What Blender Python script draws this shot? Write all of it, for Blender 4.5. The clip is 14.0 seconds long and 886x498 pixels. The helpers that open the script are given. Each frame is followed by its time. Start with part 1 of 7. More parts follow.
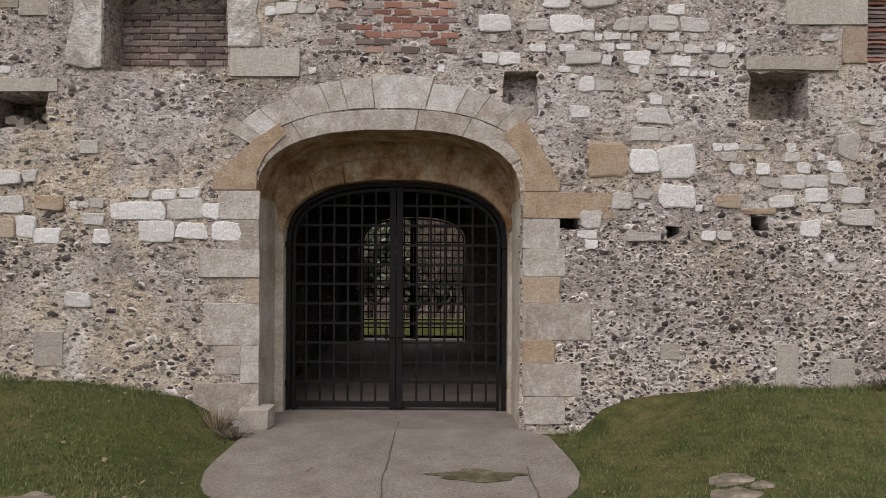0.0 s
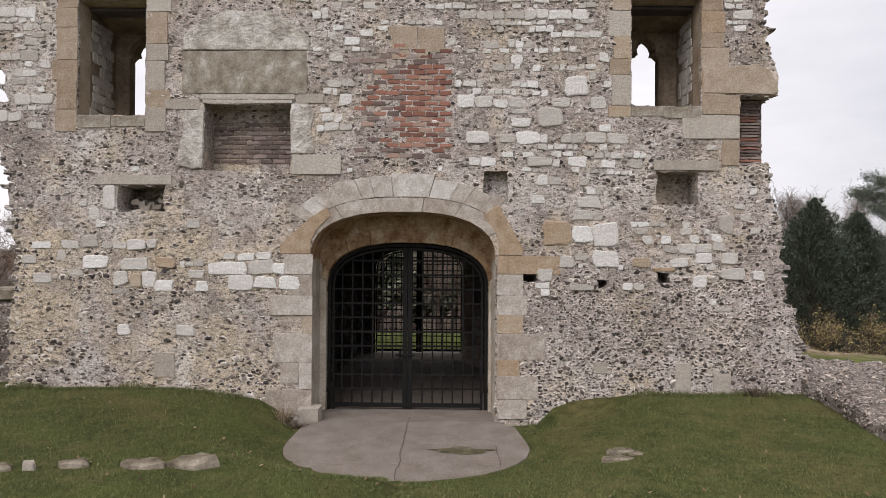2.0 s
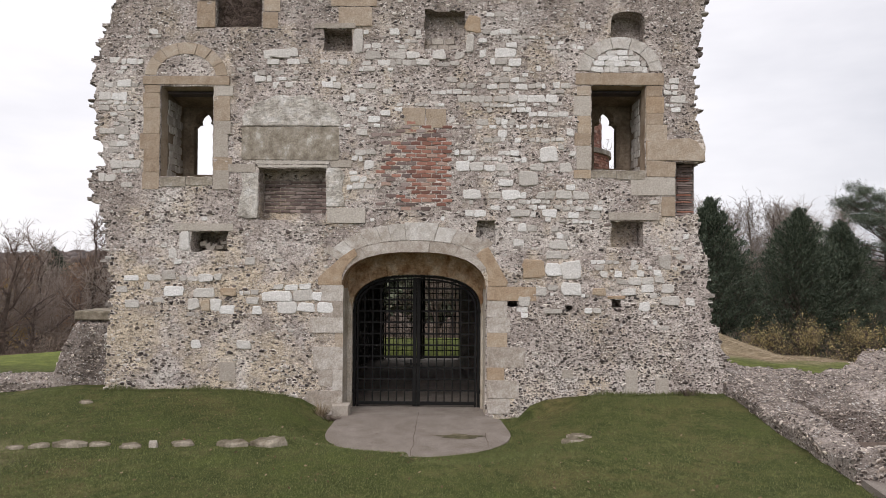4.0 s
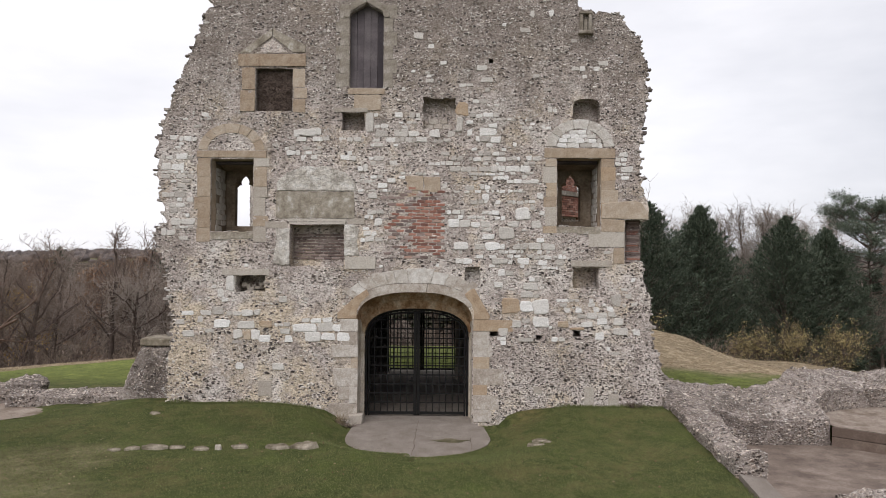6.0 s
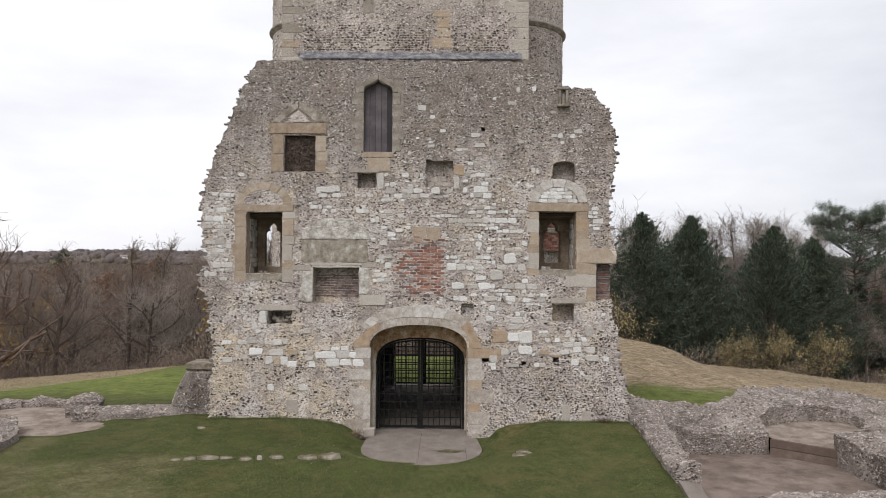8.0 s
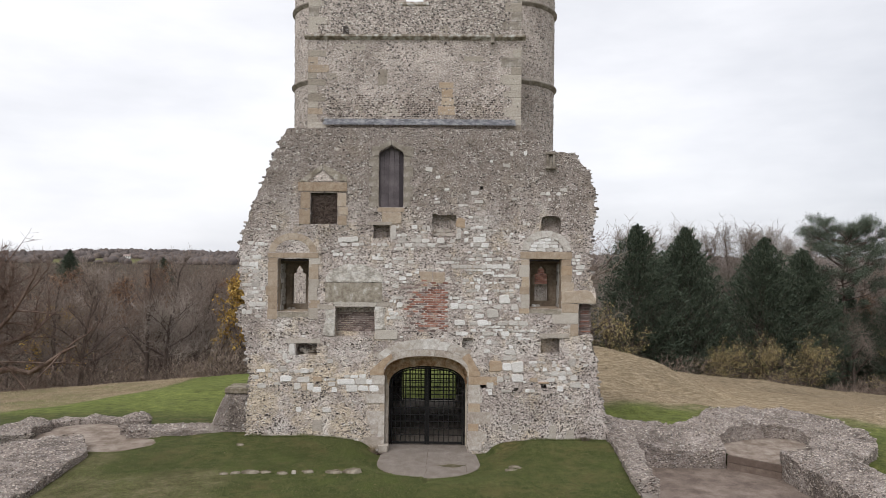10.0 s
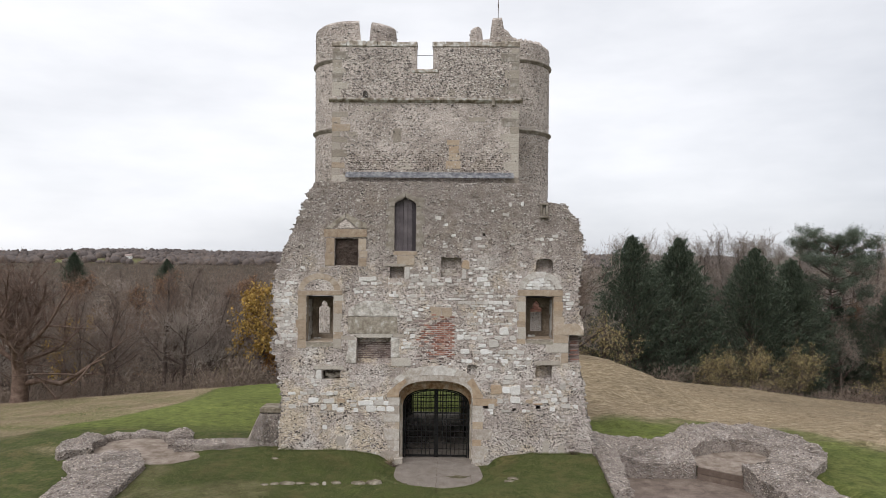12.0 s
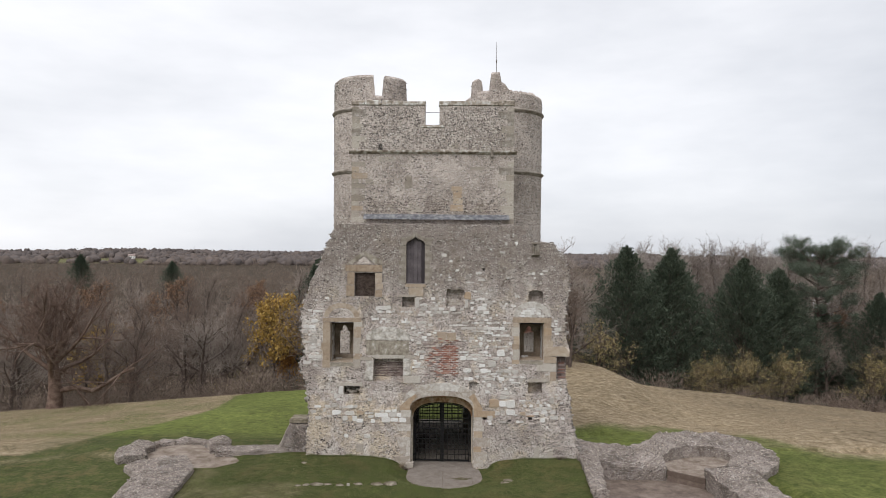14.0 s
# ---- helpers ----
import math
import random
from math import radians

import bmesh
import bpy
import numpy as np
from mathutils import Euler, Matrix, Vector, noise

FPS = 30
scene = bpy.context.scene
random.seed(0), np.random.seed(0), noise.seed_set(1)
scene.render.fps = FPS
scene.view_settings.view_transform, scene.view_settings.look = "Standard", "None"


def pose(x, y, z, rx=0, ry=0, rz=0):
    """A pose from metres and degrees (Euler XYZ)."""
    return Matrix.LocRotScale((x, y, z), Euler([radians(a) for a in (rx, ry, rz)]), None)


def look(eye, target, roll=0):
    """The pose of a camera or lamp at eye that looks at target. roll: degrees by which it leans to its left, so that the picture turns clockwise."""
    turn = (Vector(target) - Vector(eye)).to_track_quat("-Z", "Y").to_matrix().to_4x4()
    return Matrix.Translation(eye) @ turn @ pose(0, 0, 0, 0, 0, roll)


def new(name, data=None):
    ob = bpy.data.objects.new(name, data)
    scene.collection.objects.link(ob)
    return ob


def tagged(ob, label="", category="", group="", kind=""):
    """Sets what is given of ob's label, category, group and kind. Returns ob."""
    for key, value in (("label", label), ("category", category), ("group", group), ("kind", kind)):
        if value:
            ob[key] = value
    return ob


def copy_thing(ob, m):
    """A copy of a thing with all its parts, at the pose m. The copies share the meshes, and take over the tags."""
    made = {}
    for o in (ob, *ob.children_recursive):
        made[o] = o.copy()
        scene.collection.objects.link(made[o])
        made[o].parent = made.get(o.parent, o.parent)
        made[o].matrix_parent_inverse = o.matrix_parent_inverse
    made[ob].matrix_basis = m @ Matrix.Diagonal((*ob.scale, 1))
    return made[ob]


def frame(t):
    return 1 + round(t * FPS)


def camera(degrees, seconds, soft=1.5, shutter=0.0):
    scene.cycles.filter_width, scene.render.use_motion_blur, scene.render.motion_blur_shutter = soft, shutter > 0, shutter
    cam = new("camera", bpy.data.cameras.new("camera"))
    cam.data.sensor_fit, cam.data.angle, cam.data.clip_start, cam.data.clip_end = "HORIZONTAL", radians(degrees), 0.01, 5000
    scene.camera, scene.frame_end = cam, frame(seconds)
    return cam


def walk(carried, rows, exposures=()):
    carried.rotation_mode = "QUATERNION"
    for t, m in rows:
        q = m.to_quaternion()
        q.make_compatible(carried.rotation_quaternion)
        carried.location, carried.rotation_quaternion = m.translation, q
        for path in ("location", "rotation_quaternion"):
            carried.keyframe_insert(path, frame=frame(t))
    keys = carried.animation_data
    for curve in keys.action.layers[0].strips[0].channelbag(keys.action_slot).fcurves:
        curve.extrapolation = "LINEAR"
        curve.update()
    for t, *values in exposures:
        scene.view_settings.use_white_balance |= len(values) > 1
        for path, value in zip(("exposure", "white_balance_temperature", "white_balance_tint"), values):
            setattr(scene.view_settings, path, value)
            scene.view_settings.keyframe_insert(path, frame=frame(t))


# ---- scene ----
import collections

cam = camera(66.0, 14.0, 0.5)
PATH = [
    (0, (0.569, -7.737, 2.025), (0.56, -5.737, 2.028), 0.3),
    (0.5, (0.632, -8.579, 2.105), (0.613, -6.579, 2.13), 0.4),
    (1, (0.652, -9.405, 2.297), (0.632, -7.405, 2.322), 0.3),
    (1.5, (0.662, -10.218, 2.507), (0.643, -8.218, 2.524), 0.4),
    (2, (0.681, -11.025, 2.678), (0.659, -9.025, 2.698), 0.4),
    (2.5, (0.659, -11.817, 2.905), (0.637, -9.817, 2.915), 0.5),
    (3, (0.6, -12.566, 2.966), (0.585, -10.567, 2.994), 0.4),
    (5.5, (0.766, -16.776, 4.065), (0.746, -14.776, 4.089), 0.4),
    (6, (0.826, -17.653, 4.318), (0.805, -15.653, 4.34), 0.4),
    (6.5, (0.866, -18.495, 4.574), (0.847, -16.495, 4.597), 0.4),
    (7, (0.895, -19.286, 4.854), (0.875, -17.286, 4.876), 0.4),
    (7.5, (0.905, -20.08, 5.163), (0.883, -18.08, 5.184), 0.4),
    (8, (0.874, -20.894, 5.488), (0.852, -18.894, 5.51), 0.4),
    (10.5, (0.79, -25.181, 7.379), (0.762, -23.181, 7.397), 0.5),
    (11, (0.697, -26.051, 7.781), (0.671, -24.051, 7.798), 0.5),
    (11.5, (0.627, -26.977, 8.156), (0.601, -24.977, 8.173), 0.5),
    (12, (0.566, -27.931, 8.556), (0.538, -25.932, 8.572), 0.5),
    (12.5, (0.527, -28.938, 8.95), (0.498, -26.938, 8.965), 0.5),
    (13, (0.499, -29.998, 9.328), (0.467, -27.998, 9.342), 0.5),
    (13.5, (0.461, -31.103, 9.712), (0.429, -29.103, 9.726), 0.5),
    (14, (0.434, -32.37, 10.134), (0.402, -30.37, 10.147), 0.5),
]
walk(cam, [(t, look(eye, target, roll)) for t, eye, target, roll in PATH],
     [(0.0, 0.47, 6500, 17), (3.0, 0.54, 6450, 16), (7.0, 0.55, 6340, 14), (14.0, 0.47, 6300, 12)])

# ---- world, sun and exposure ----
world = bpy.data.worlds.new("sky")
scene.world = world
world.use_nodes = True
wn, wl = world.node_tree.nodes, world.node_tree.links
wn.clear()
w_out = wn.new("ShaderNodeOutputWorld")
w_bg = wn.new("ShaderNodeBackground")
w_sky = wn.new("ShaderNodeTexSky")
w_sky.sky_type, w_sky.sun_disc = "NISHITA", False
w_sky.sun_elevation, w_sky.sun_rotation = radians(32), radians(200)
w_scale = wn.new("ShaderNodeMix")
w_scale.data_type, w_scale.blend_type = "RGBA", "MULTIPLY"
w_scale.inputs[0].default_value = 1.0
w_scale.inputs[7].default_value = (0.09, 0.09, 0.09, 1)
w_tc = wn.new("ShaderNodeTexCoord")
w_map = wn.new("ShaderNodeMapping")
w_map.inputs["Scale"].default_value = (1.0, 1.0, 3.2)
w_noise = wn.new("ShaderNodeTexNoise")
w_noise.inputs["Scale"].default_value, w_noise.inputs["Detail"].default_value = 1.2, 6.0
w_noise.inputs["Roughness"].default_value = 0.55
w_ramp = wn.new("ShaderNodeValToRGB")
w_ramp.color_ramp.elements[0].position, w_ramp.color_ramp.elements[0].color = 0.38, (0.465, 0.482, 0.505, 1)
w_ramp.color_ramp.elements[1].position, w_ramp.color_ramp.elements[1].color = 0.74, (0.79, 0.79, 0.785, 1)
w_mix = wn.new("ShaderNodeMix")
w_mix.data_type = "RGBA"
w_mix.inputs[0].default_value = 0.95
wl.new(w_sky.outputs[0], w_scale.inputs[6])
wl.new(w_tc.outputs["Generated"], w_map.inputs["Vector"])
wl.new(w_map.outputs[0], w_noise.inputs["Vector"])
w_sep = wn.new("ShaderNodeSeparateXYZ")
wl.new(w_tc.outputs["Generated"], w_sep.inputs[0])
w_bank = wn.new("ShaderNodeMath")
w_bank.operation = "MULTIPLY_ADD"
w_bank.inputs[1].default_value = -0.24
wl.new(w_sep.outputs[0], w_bank.inputs[0])
wl.new(w_noise.outputs[0], w_bank.inputs[2])
w_low = wn.new("ShaderNodeMath")
w_low.operation = "MULTIPLY_ADD"
w_low.inputs[1].default_value = 0.45
wl.new(w_sep.outputs[2], w_low.inputs[0])
wl.new(w_bank.outputs[0], w_low.inputs[2])
wl.new(w_low.outputs[0], w_ramp.inputs[0])
wl.new(w_scale.outputs[2], w_mix.inputs[6])
wl.new(w_ramp.outputs[0], w_mix.inputs[7])
wl.new(w_mix.outputs[2], w_bg.inputs["Color"])
w_bg.inputs["Strength"].default_value = 0.95
wl.new(w_bg.outputs[0], w_out.inputs[0])

sun = new("sun", bpy.data.lights.new("sun", "SUN"))
sun.data.energy, sun.data.angle, sun.data.color = 1.4, radians(40), (1.0, 0.97, 0.93)
sun.matrix_world = look((-10, -30, 40), (2, 0, 5))


# ---- materials ----
def nodes_of(name):
    m = bpy.data.materials.new(name)
    m.use_nodes = True
    nt = m.node_tree
    return m, nt.nodes, nt.links, nt.nodes["Principled BSDF"]


def noise_node(n, l, vec, scale, detail=5.0, rough=0.6):
    t = n.new("ShaderNodeTexNoise")
    t.inputs["Scale"].default_value, t.inputs["Detail"].default_value = scale, detail
    t.inputs["Roughness"].default_value = rough
    l.new(vec, t.inputs["Vector"])
    return t


def ramp_node(n, l, fac, stops):
    r = n.new("ShaderNodeValToRGB")
    e = r.color_ramp.elements
    while len(e) < len(stops):
        e.new(0.5)
    for k, (p, c) in zip(e, stops):
        k.position, k.color = p, (*c, 1)
    l.new(fac, r.inputs[0])
    return r


def mix_node(n, l, a, b, fac, mode="MIX"):
    m = n.new("ShaderNodeMix")
    m.data_type, m.blend_type = "RGBA", mode
    for s, v in ((m.inputs[0], fac), (m.inputs[6], a), (m.inputs[7], b)):
        if isinstance(v, (int, float)):
            s.default_value = v
        elif isinstance(v, tuple):
            s.default_value = (*v, 1)
        else:
            l.new(v, s)
    return m.outputs[2]


def mottled(name, stops, coarse=1.5, fine=25.0, fine_amount=0.45, bump=0.3, rough=0.9, vary="", spread=0.5, metal=0.0, dist=0.02, spec=0.25):
    """Coarse colour patches from a ramp, fine grain over it, relief, and a tint per piece ('object' or 'island')."""
    m, n, l, b = nodes_of(name)
    tc = n.new("ShaderNodeTexCoord").outputs["Object"]
    c1 = noise_node(n, l, tc, coarse, 6.0)
    c2 = noise_node(n, l, tc, fine, 4.0, 0.7)
    val = c1.outputs[0]
    if vary:
        src = n.new("ShaderNodeObjectInfo").outputs["Random"] if vary == "object" else n.new("ShaderNodeNewGeometry").outputs["Random Per Island"]
        mx = n.new("ShaderNodeMix")
        mx.inputs[0].default_value = spread
        l.new(c1.outputs[0], mx.inputs[2])
        l.new(src, mx.inputs[3])
        val = mx.outputs[0]
    col = ramp_node(n, l, val, stops).outputs[0]
    grain = ramp_node(n, l, c2.outputs[0], [(0.3, (0.45, 0.45, 0.45)), (0.7, (1.25, 1.25, 1.25))]).outputs[0]
    col = mix_node(n, l, col, grain, fine_amount, "MULTIPLY")
    l.new(col, b.inputs["Base Color"])
    b.inputs["Roughness"].default_value, b.inputs["Metallic"].default_value = rough, metal
    b.inputs["Specular IOR Level"].default_value = spec
    if bump:
        bp = n.new("ShaderNodeBump")
        bp.inputs["Strength"].default_value, bp.inputs["Distance"].default_value = bump, dist
        l.new(c2.outputs[0], bp.inputs["Height"])
        l.new(bp.outputs[0], b.inputs["Normal"])
    return m


def rubble(name, pale, mid, dark, fleck=14.0, fleck_amount=0.6, patch=0.5, warm=None, patina=None):
    """Lime mortar with small flint chips set in it: patches of tone, chips by cells, sandy relief."""
    m, n, l, b = nodes_of(name)
    tc = n.new("ShaderNodeTexCoord").outputs["Object"]
    big = noise_node(n, l, tc, patch, 7.0, 0.65)
    mid_n = noise_node(n, l, tc, 3.5, 6.0, 0.65)
    fine = noise_node(n, l, tc, 45.0, 4.0, 0.75)
    col = ramp_node(n, l, big.outputs[0], [(0.40, dark), (0.5, mid), (0.60, pale)]).outputs[0]
    if warm:
        hue = noise_node(n, l, tc, 0.9, 6.0, 0.65)
        sx = n.new("ShaderNodeSeparateXYZ")
        l.new(tc, sx.inputs[0])
        west = n.new("ShaderNodeMapRange")
        west.inputs["From Min"].default_value, west.inputs["From Max"].default_value = -0.9, -2.4
        l.new(sx.outputs[0], west.inputs["Value"])
        foot = n.new("ShaderNodeMapRange")
        foot.inputs["From Min"].default_value, foot.inputs["From Max"].default_value = 3.6, 2.6
        l.new(sx.outputs[2], foot.inputs["Value"])
        both = n.new("ShaderNodeMath")
        both.operation = "MULTIPLY"
        l.new(west.outputs[0], both.inputs[0])
        l.new(foot.outputs[0], both.inputs[1])
        most = n.new("ShaderNodeMath")
        most.operation = "MULTIPLY_ADD"
        most.inputs[1].default_value = 0.10
        l.new(both.outputs[0], most.inputs[0])
        l.new(hue.outputs[0], most.inputs[2])
        col = mix_node(n, l, col, warm, ramp_node(n, l, most.outputs[0], [(0.50, (0, 0, 0)), (0.66, (0.85, 0.85, 0.85))]).outputs[0])
    if patina:
        at = n.new("ShaderNodeSeparateXYZ")
        l.new(tc, at.inputs[0])
        run = n.new("ShaderNodeMapping")
        run.inputs["Scale"].default_value = (1.6, 1.6, 0.25)
        l.new(tc, run.inputs["Vector"])
        streak = noise_node(n, l, run.outputs[0], 1.0, 6.0, 0.65)
        up = n.new("ShaderNodeMath")
        up.operation = "MULTIPLY_ADD"
        up.inputs[1].default_value, up.inputs[2].default_value = 0.16, -1.28
        l.new(at.outputs[2], up.inputs[0])
        tot = n.new("ShaderNodeMath")
        tot.operation = "ADD"
        l.new(up.outputs[0], tot.inputs[0])
        l.new(streak.outputs[0], tot.inputs[1])
        col = mix_node(n, l, col, patina, ramp_node(n, l, tot.outputs[0], [(0.35, (0, 0, 0)), (0.75, (0.85, 0.85, 0.85))]).outputs[0])
    tone = ramp_node(n, l, mid_n.outputs[0], [(0.3, (0.62, 0.6, 0.58)), (0.7, (1.2, 1.2, 1.2))]).outputs[0]
    col = mix_node(n, l, col, tone, 0.8, "MULTIPLY")
    grain = ramp_node(n, l, fine.outputs[0], [(0.3, (0.55, 0.55, 0.55)), (0.7, (1.25, 1.25, 1.25))]).outputs[0]
    col = mix_node(n, l, col, grain, 0.85, "MULTIPLY")
    cell = n.new("ShaderNodeTexVoronoi")
    cell.inputs["Scale"].default_value = fleck
    warp = noise_node(n, l, tc, 9.0, 3.0, 0.6)
    wob = n.new("ShaderNodeMix")
    wob.data_type = "VECTOR"
    wob.inputs[0].default_value = 0.09
    l.new(tc, wob.inputs[4])
    l.new(warp.outputs[1], wob.inputs[5])
    mp = n.new("ShaderNodeMapping")
    mp.inputs["Scale"].default_value = (1.0, 1.0, 1.7)
    l.new(wob.outputs[1], mp.inputs["Vector"])
    l.new(mp.outputs[0], cell.inputs["Vector"])
    near = ramp_node(n, l, cell.outputs["Distance"], [(0.30, (1, 1, 1)), (0.42, (0, 0, 0))])
    sep = n.new("ShaderNodeSeparateColor")
    l.new(cell.outputs["Color"], sep.inputs[0])
    chip = ramp_node(n, l, sep.outputs[0], [(0.1, (0.045, 0.037, 0.033)), (0.5, (0.12, 0.10, 0.09)), (0.75, (0.34, 0.31, 0.28)), (0.95, (0.62, 0.60, 0.56))]).outputs[0]
    some = ramp_node(n, l, sep.outputs[1], [(0.25, (0, 0, 0)), (0.3, (1, 1, 1))])
    course = n.new("ShaderNodeMapping")
    course.inputs["Scale"].default_value = (1.0, 1.0, 2.6)
    l.new(tc, course.inputs["Vector"])
    herd = noise_node(n, l, course.outputs[0], 1.3, 5.0, 0.65)
    where = ramp_node(n, l, herd.outputs[0], [(0.42, (0.1, 0.1, 0.1)), (0.56, (1, 1, 1))])
    gate_ = mix_node(n, l, mix_node(n, l, near.outputs[0], some.outputs[0], 1.0, "MULTIPLY"), where.outputs[0], 1.0, "MULTIPLY")
    flat = n.new("ShaderNodeMapping")
    flat.inputs["Scale"].default_value = (1.0, 1.0, 1.5)
    l.new(tc, flat.inputs["Vector"])
    # Low spots of the relief get painted shade: this noise also darkens the colour.
    hollow = noise_node(n, l, flat.outputs[0], 15.0, 6.0, 0.8)
    col = mix_node(n, l, col, ramp_node(n, l, hollow.outputs[0], [(0.34, (0.22, 0.19, 0.175)), (0.43, (0.62, 0.60, 0.58)), (0.50, (1, 1, 1)), (0.58, (1.06, 1.06, 1.06)), (0.68, (1.35, 1.35, 1.34))]).outputs[0], 0.95, "MULTIPLY")
    amt = mix_node(n, l, (0.0, 0.0, 0.0), gate_, fleck_amount)
    col = mix_node(n, l, col, chip, amt)
    grit = n.new("ShaderNodeTexVoronoi")
    grit.inputs["Scale"].default_value = fleck * 2.7
    l.new(mp.outputs[0], grit.inputs["Vector"])
    gsep = n.new("ShaderNodeSeparateColor")
    l.new(grit.outputs["Color"], gsep.inputs[0])
    bit = ramp_node(n, l, gsep.outputs[0], [(0.0, (0.045, 0.038, 0.034)), (0.45, (0.10, 0.085, 0.075)), (0.5, (0.70, 0.68, 0.65)), (1.0, (0.80, 0.79, 0.77))]).outputs[0]
    few = ramp_node(n, l, gsep.outputs[1], [(0.66, (0, 0, 0)), (0.70, (1, 1, 1))]).outputs[0]
    spot = ramp_node(n, l, grit.outputs["Distance"], [(0.30, (1, 1, 1)), (0.44, (0, 0, 0))]).outputs[0]
    col = mix_node(n, l, col, bit, mix_node(n, l, (0.0, 0.0, 0.0), mix_node(n, l, few, spot, 1.0, "MULTIPLY"), 0.8))
    l.new(col, b.inputs["Base Color"])
    b.inputs["Roughness"].default_value = 0.95
    b.inputs["Specular IOR Level"].default_value = 0.15
    pit = noise_node(n, l, tc, 16.0, 6.0, 0.7)
    h = mix_node(n, l, mix_node(n, l, fine.outputs[0], mix_node(n, l, pit.outputs[0], hollow.outputs[0], 0.5), 0.7), gate_, 0.25)
    bp = n.new("ShaderNodeBump")
    bp.inputs["Strength"].default_value, bp.inputs["Distance"].default_value = 1.0, 0.09
    l.new(h, bp.inputs["Height"])
    l.new(bp.outputs[0], b.inputs["Normal"])
    return m


M_WALL = rubble("lime_mortar_with_flint_chips", (0.72, 0.67, 0.625), (0.58, 0.515, 0.475), (0.43, 0.375, 0.34), 10.0, 0.9, 0.7, (0.68, 0.58, 0.44), (0.29, 0.25, 0.22))
M_UPPER = rubble("grey_weathered_render", (0.66, 0.59, 0.535), (0.575, 0.51, 0.46), (0.45, 0.395, 0.35), 10.0, 0.6, 0.4)
M_CORE = rubble("exposed_rubble_core", (0.42, 0.37, 0.335), (0.31, 0.268, 0.24), (0.20, 0.17, 0.15), 13.0, 0.95, 0.9)


def flint_material(name="knapped_flint", clean=1.0, pale=1.0, tint=(1.0, 1.0, 1.0), core_mix=False):
    """Knapped flint: dark glassy faces, some with a pale rind at the rim, tone by piece."""
    m, n, l, b = nodes_of(name)
    tc = n.new("ShaderNodeTexCoord").outputs["Object"]
    one = n.new("ShaderNodeNewGeometry").outputs["Random Per Island"]
    spot = noise_node(n, l, tc, 26.0, 4.0, 0.7)
    fine = noise_node(n, l, tc, 70.0, 3.0, 0.7)
    core = ramp_node(n, l, one, [(0.0, (0.026, 0.022, 0.021)), (0.4, (0.058, 0.047, 0.043)), (0.66, (0.115, 0.092, 0.08)), (0.85, (0.21, 0.18, 0.16)), (0.96, (0.38, 0.35, 0.32)), (1.0, (0.55, 0.53, 0.50))]).outputs[0]
    if core_mix:
        core = ramp_node(n, l, one, [(0.0, (0.05, 0.045, 0.045)), (0.35, (0.10, 0.088, 0.082)), (0.55, (0.20, 0.18, 0.165)), (0.72, (0.36, 0.335, 0.31)), (0.9, (0.50, 0.48, 0.455))]).outputs[0]
    rind = ramp_node(n, l, one, [(0.0, (0.40, 0.37, 0.34)), (0.4, (0.55, 0.52, 0.48)), (1.0, (0.70, 0.68, 0.64))]).outputs[0]
    att = n.new("ShaderNodeVertexColor")
    att.layer_name = "rind"
    sep = n.new("ShaderNodeSeparateColor")
    l.new(att.outputs[0], sep.inputs[0])
    tot = n.new("ShaderNodeMath")
    tot.operation = "MULTIPLY_ADD"
    tot.inputs[1].default_value = 0.9
    l.new(spot.outputs[0], tot.inputs[0])
    l.new(sep.outputs[0], tot.inputs[2])
    edge = ramp_node(n, l, tot.outputs[0], [(0.80, (0, 0, 0)), (0.98, (clean, clean, clean))]).outputs[0]
    col = mix_node(n, l, core, rind, edge)
    grain = ramp_node(n, l, fine.outputs[0], [(0.3, tuple(0.6 * pale * c for c in tint)), (0.7, tuple(1.25 * pale * c for c in tint))]).outputs[0]
    col = mix_node(n, l, col, grain, 0.6 if pale == 1.0 else 1.0, "MULTIPLY")
    l.new(col, b.inputs["Base Color"])
    b.inputs["Roughness"].default_value, b.inputs["Specular IOR Level"].default_value = 0.6, 0.35
    bp = n.new("ShaderNodeBump")
    bp.inputs["Strength"].default_value, bp.inputs["Distance"].default_value = 0.6, 0.02
    l.new(spot.outputs[0], bp.inputs["Height"])
    l.new(bp.outputs[0], b.inputs["Normal"])
    return m


M_FLINT = flint_material(tint=(1.06, 0.98, 0.92))
# Same flint, pale rind halved, to tone down the sky's light from above.
M_FLINT_TONED = flint_material("toned_down_flint", 0.5, 1.1, (1.06, 0.98, 0.91))
M_FLINT_GREY = flint_material("grey_weathered_flint", 0.45, 1.12, (1.03, 0.99, 0.95), core_mix=True)
M_SLAB = mottled("weathered_grey_slab", [(0.36, (0.10, 0.083, 0.055)), (0.5, (0.21, 0.18, 0.135)), (0.64, (0.34, 0.30, 0.24))], 3.0, 30.0, 0.5, 0.5, 0.95)
M_STRAW = mottled("dry_straw_tufts", [(0.15, (0.14, 0.102, 0.06)), (0.5, (0.27, 0.21, 0.137)), (0.85, (0.42, 0.34, 0.23))], 0.5, 8.0, 0.2, 0.0, 0.95, "island", 0.6)
# Plaster darkened throughout: the gate tunnel's shade is put into its colour.
M_SHADED = rubble("shade_dark_plaster", (0.16, 0.14, 0.125), (0.11, 0.098, 0.088), (0.07, 0.062, 0.056), 9.0, 0.4, 0.8)
M_CHALK = mottled("chalk_block", [(0.22, (0.42, 0.39, 0.35)), (0.45, (0.57, 0.545, 0.505)), (0.62, (0.69, 0.675, 0.645)), (0.85, (0.78, 0.775, 0.755))], 7.0, 34.0, 0.55, 0.8, 0.92, "object", 0.55)
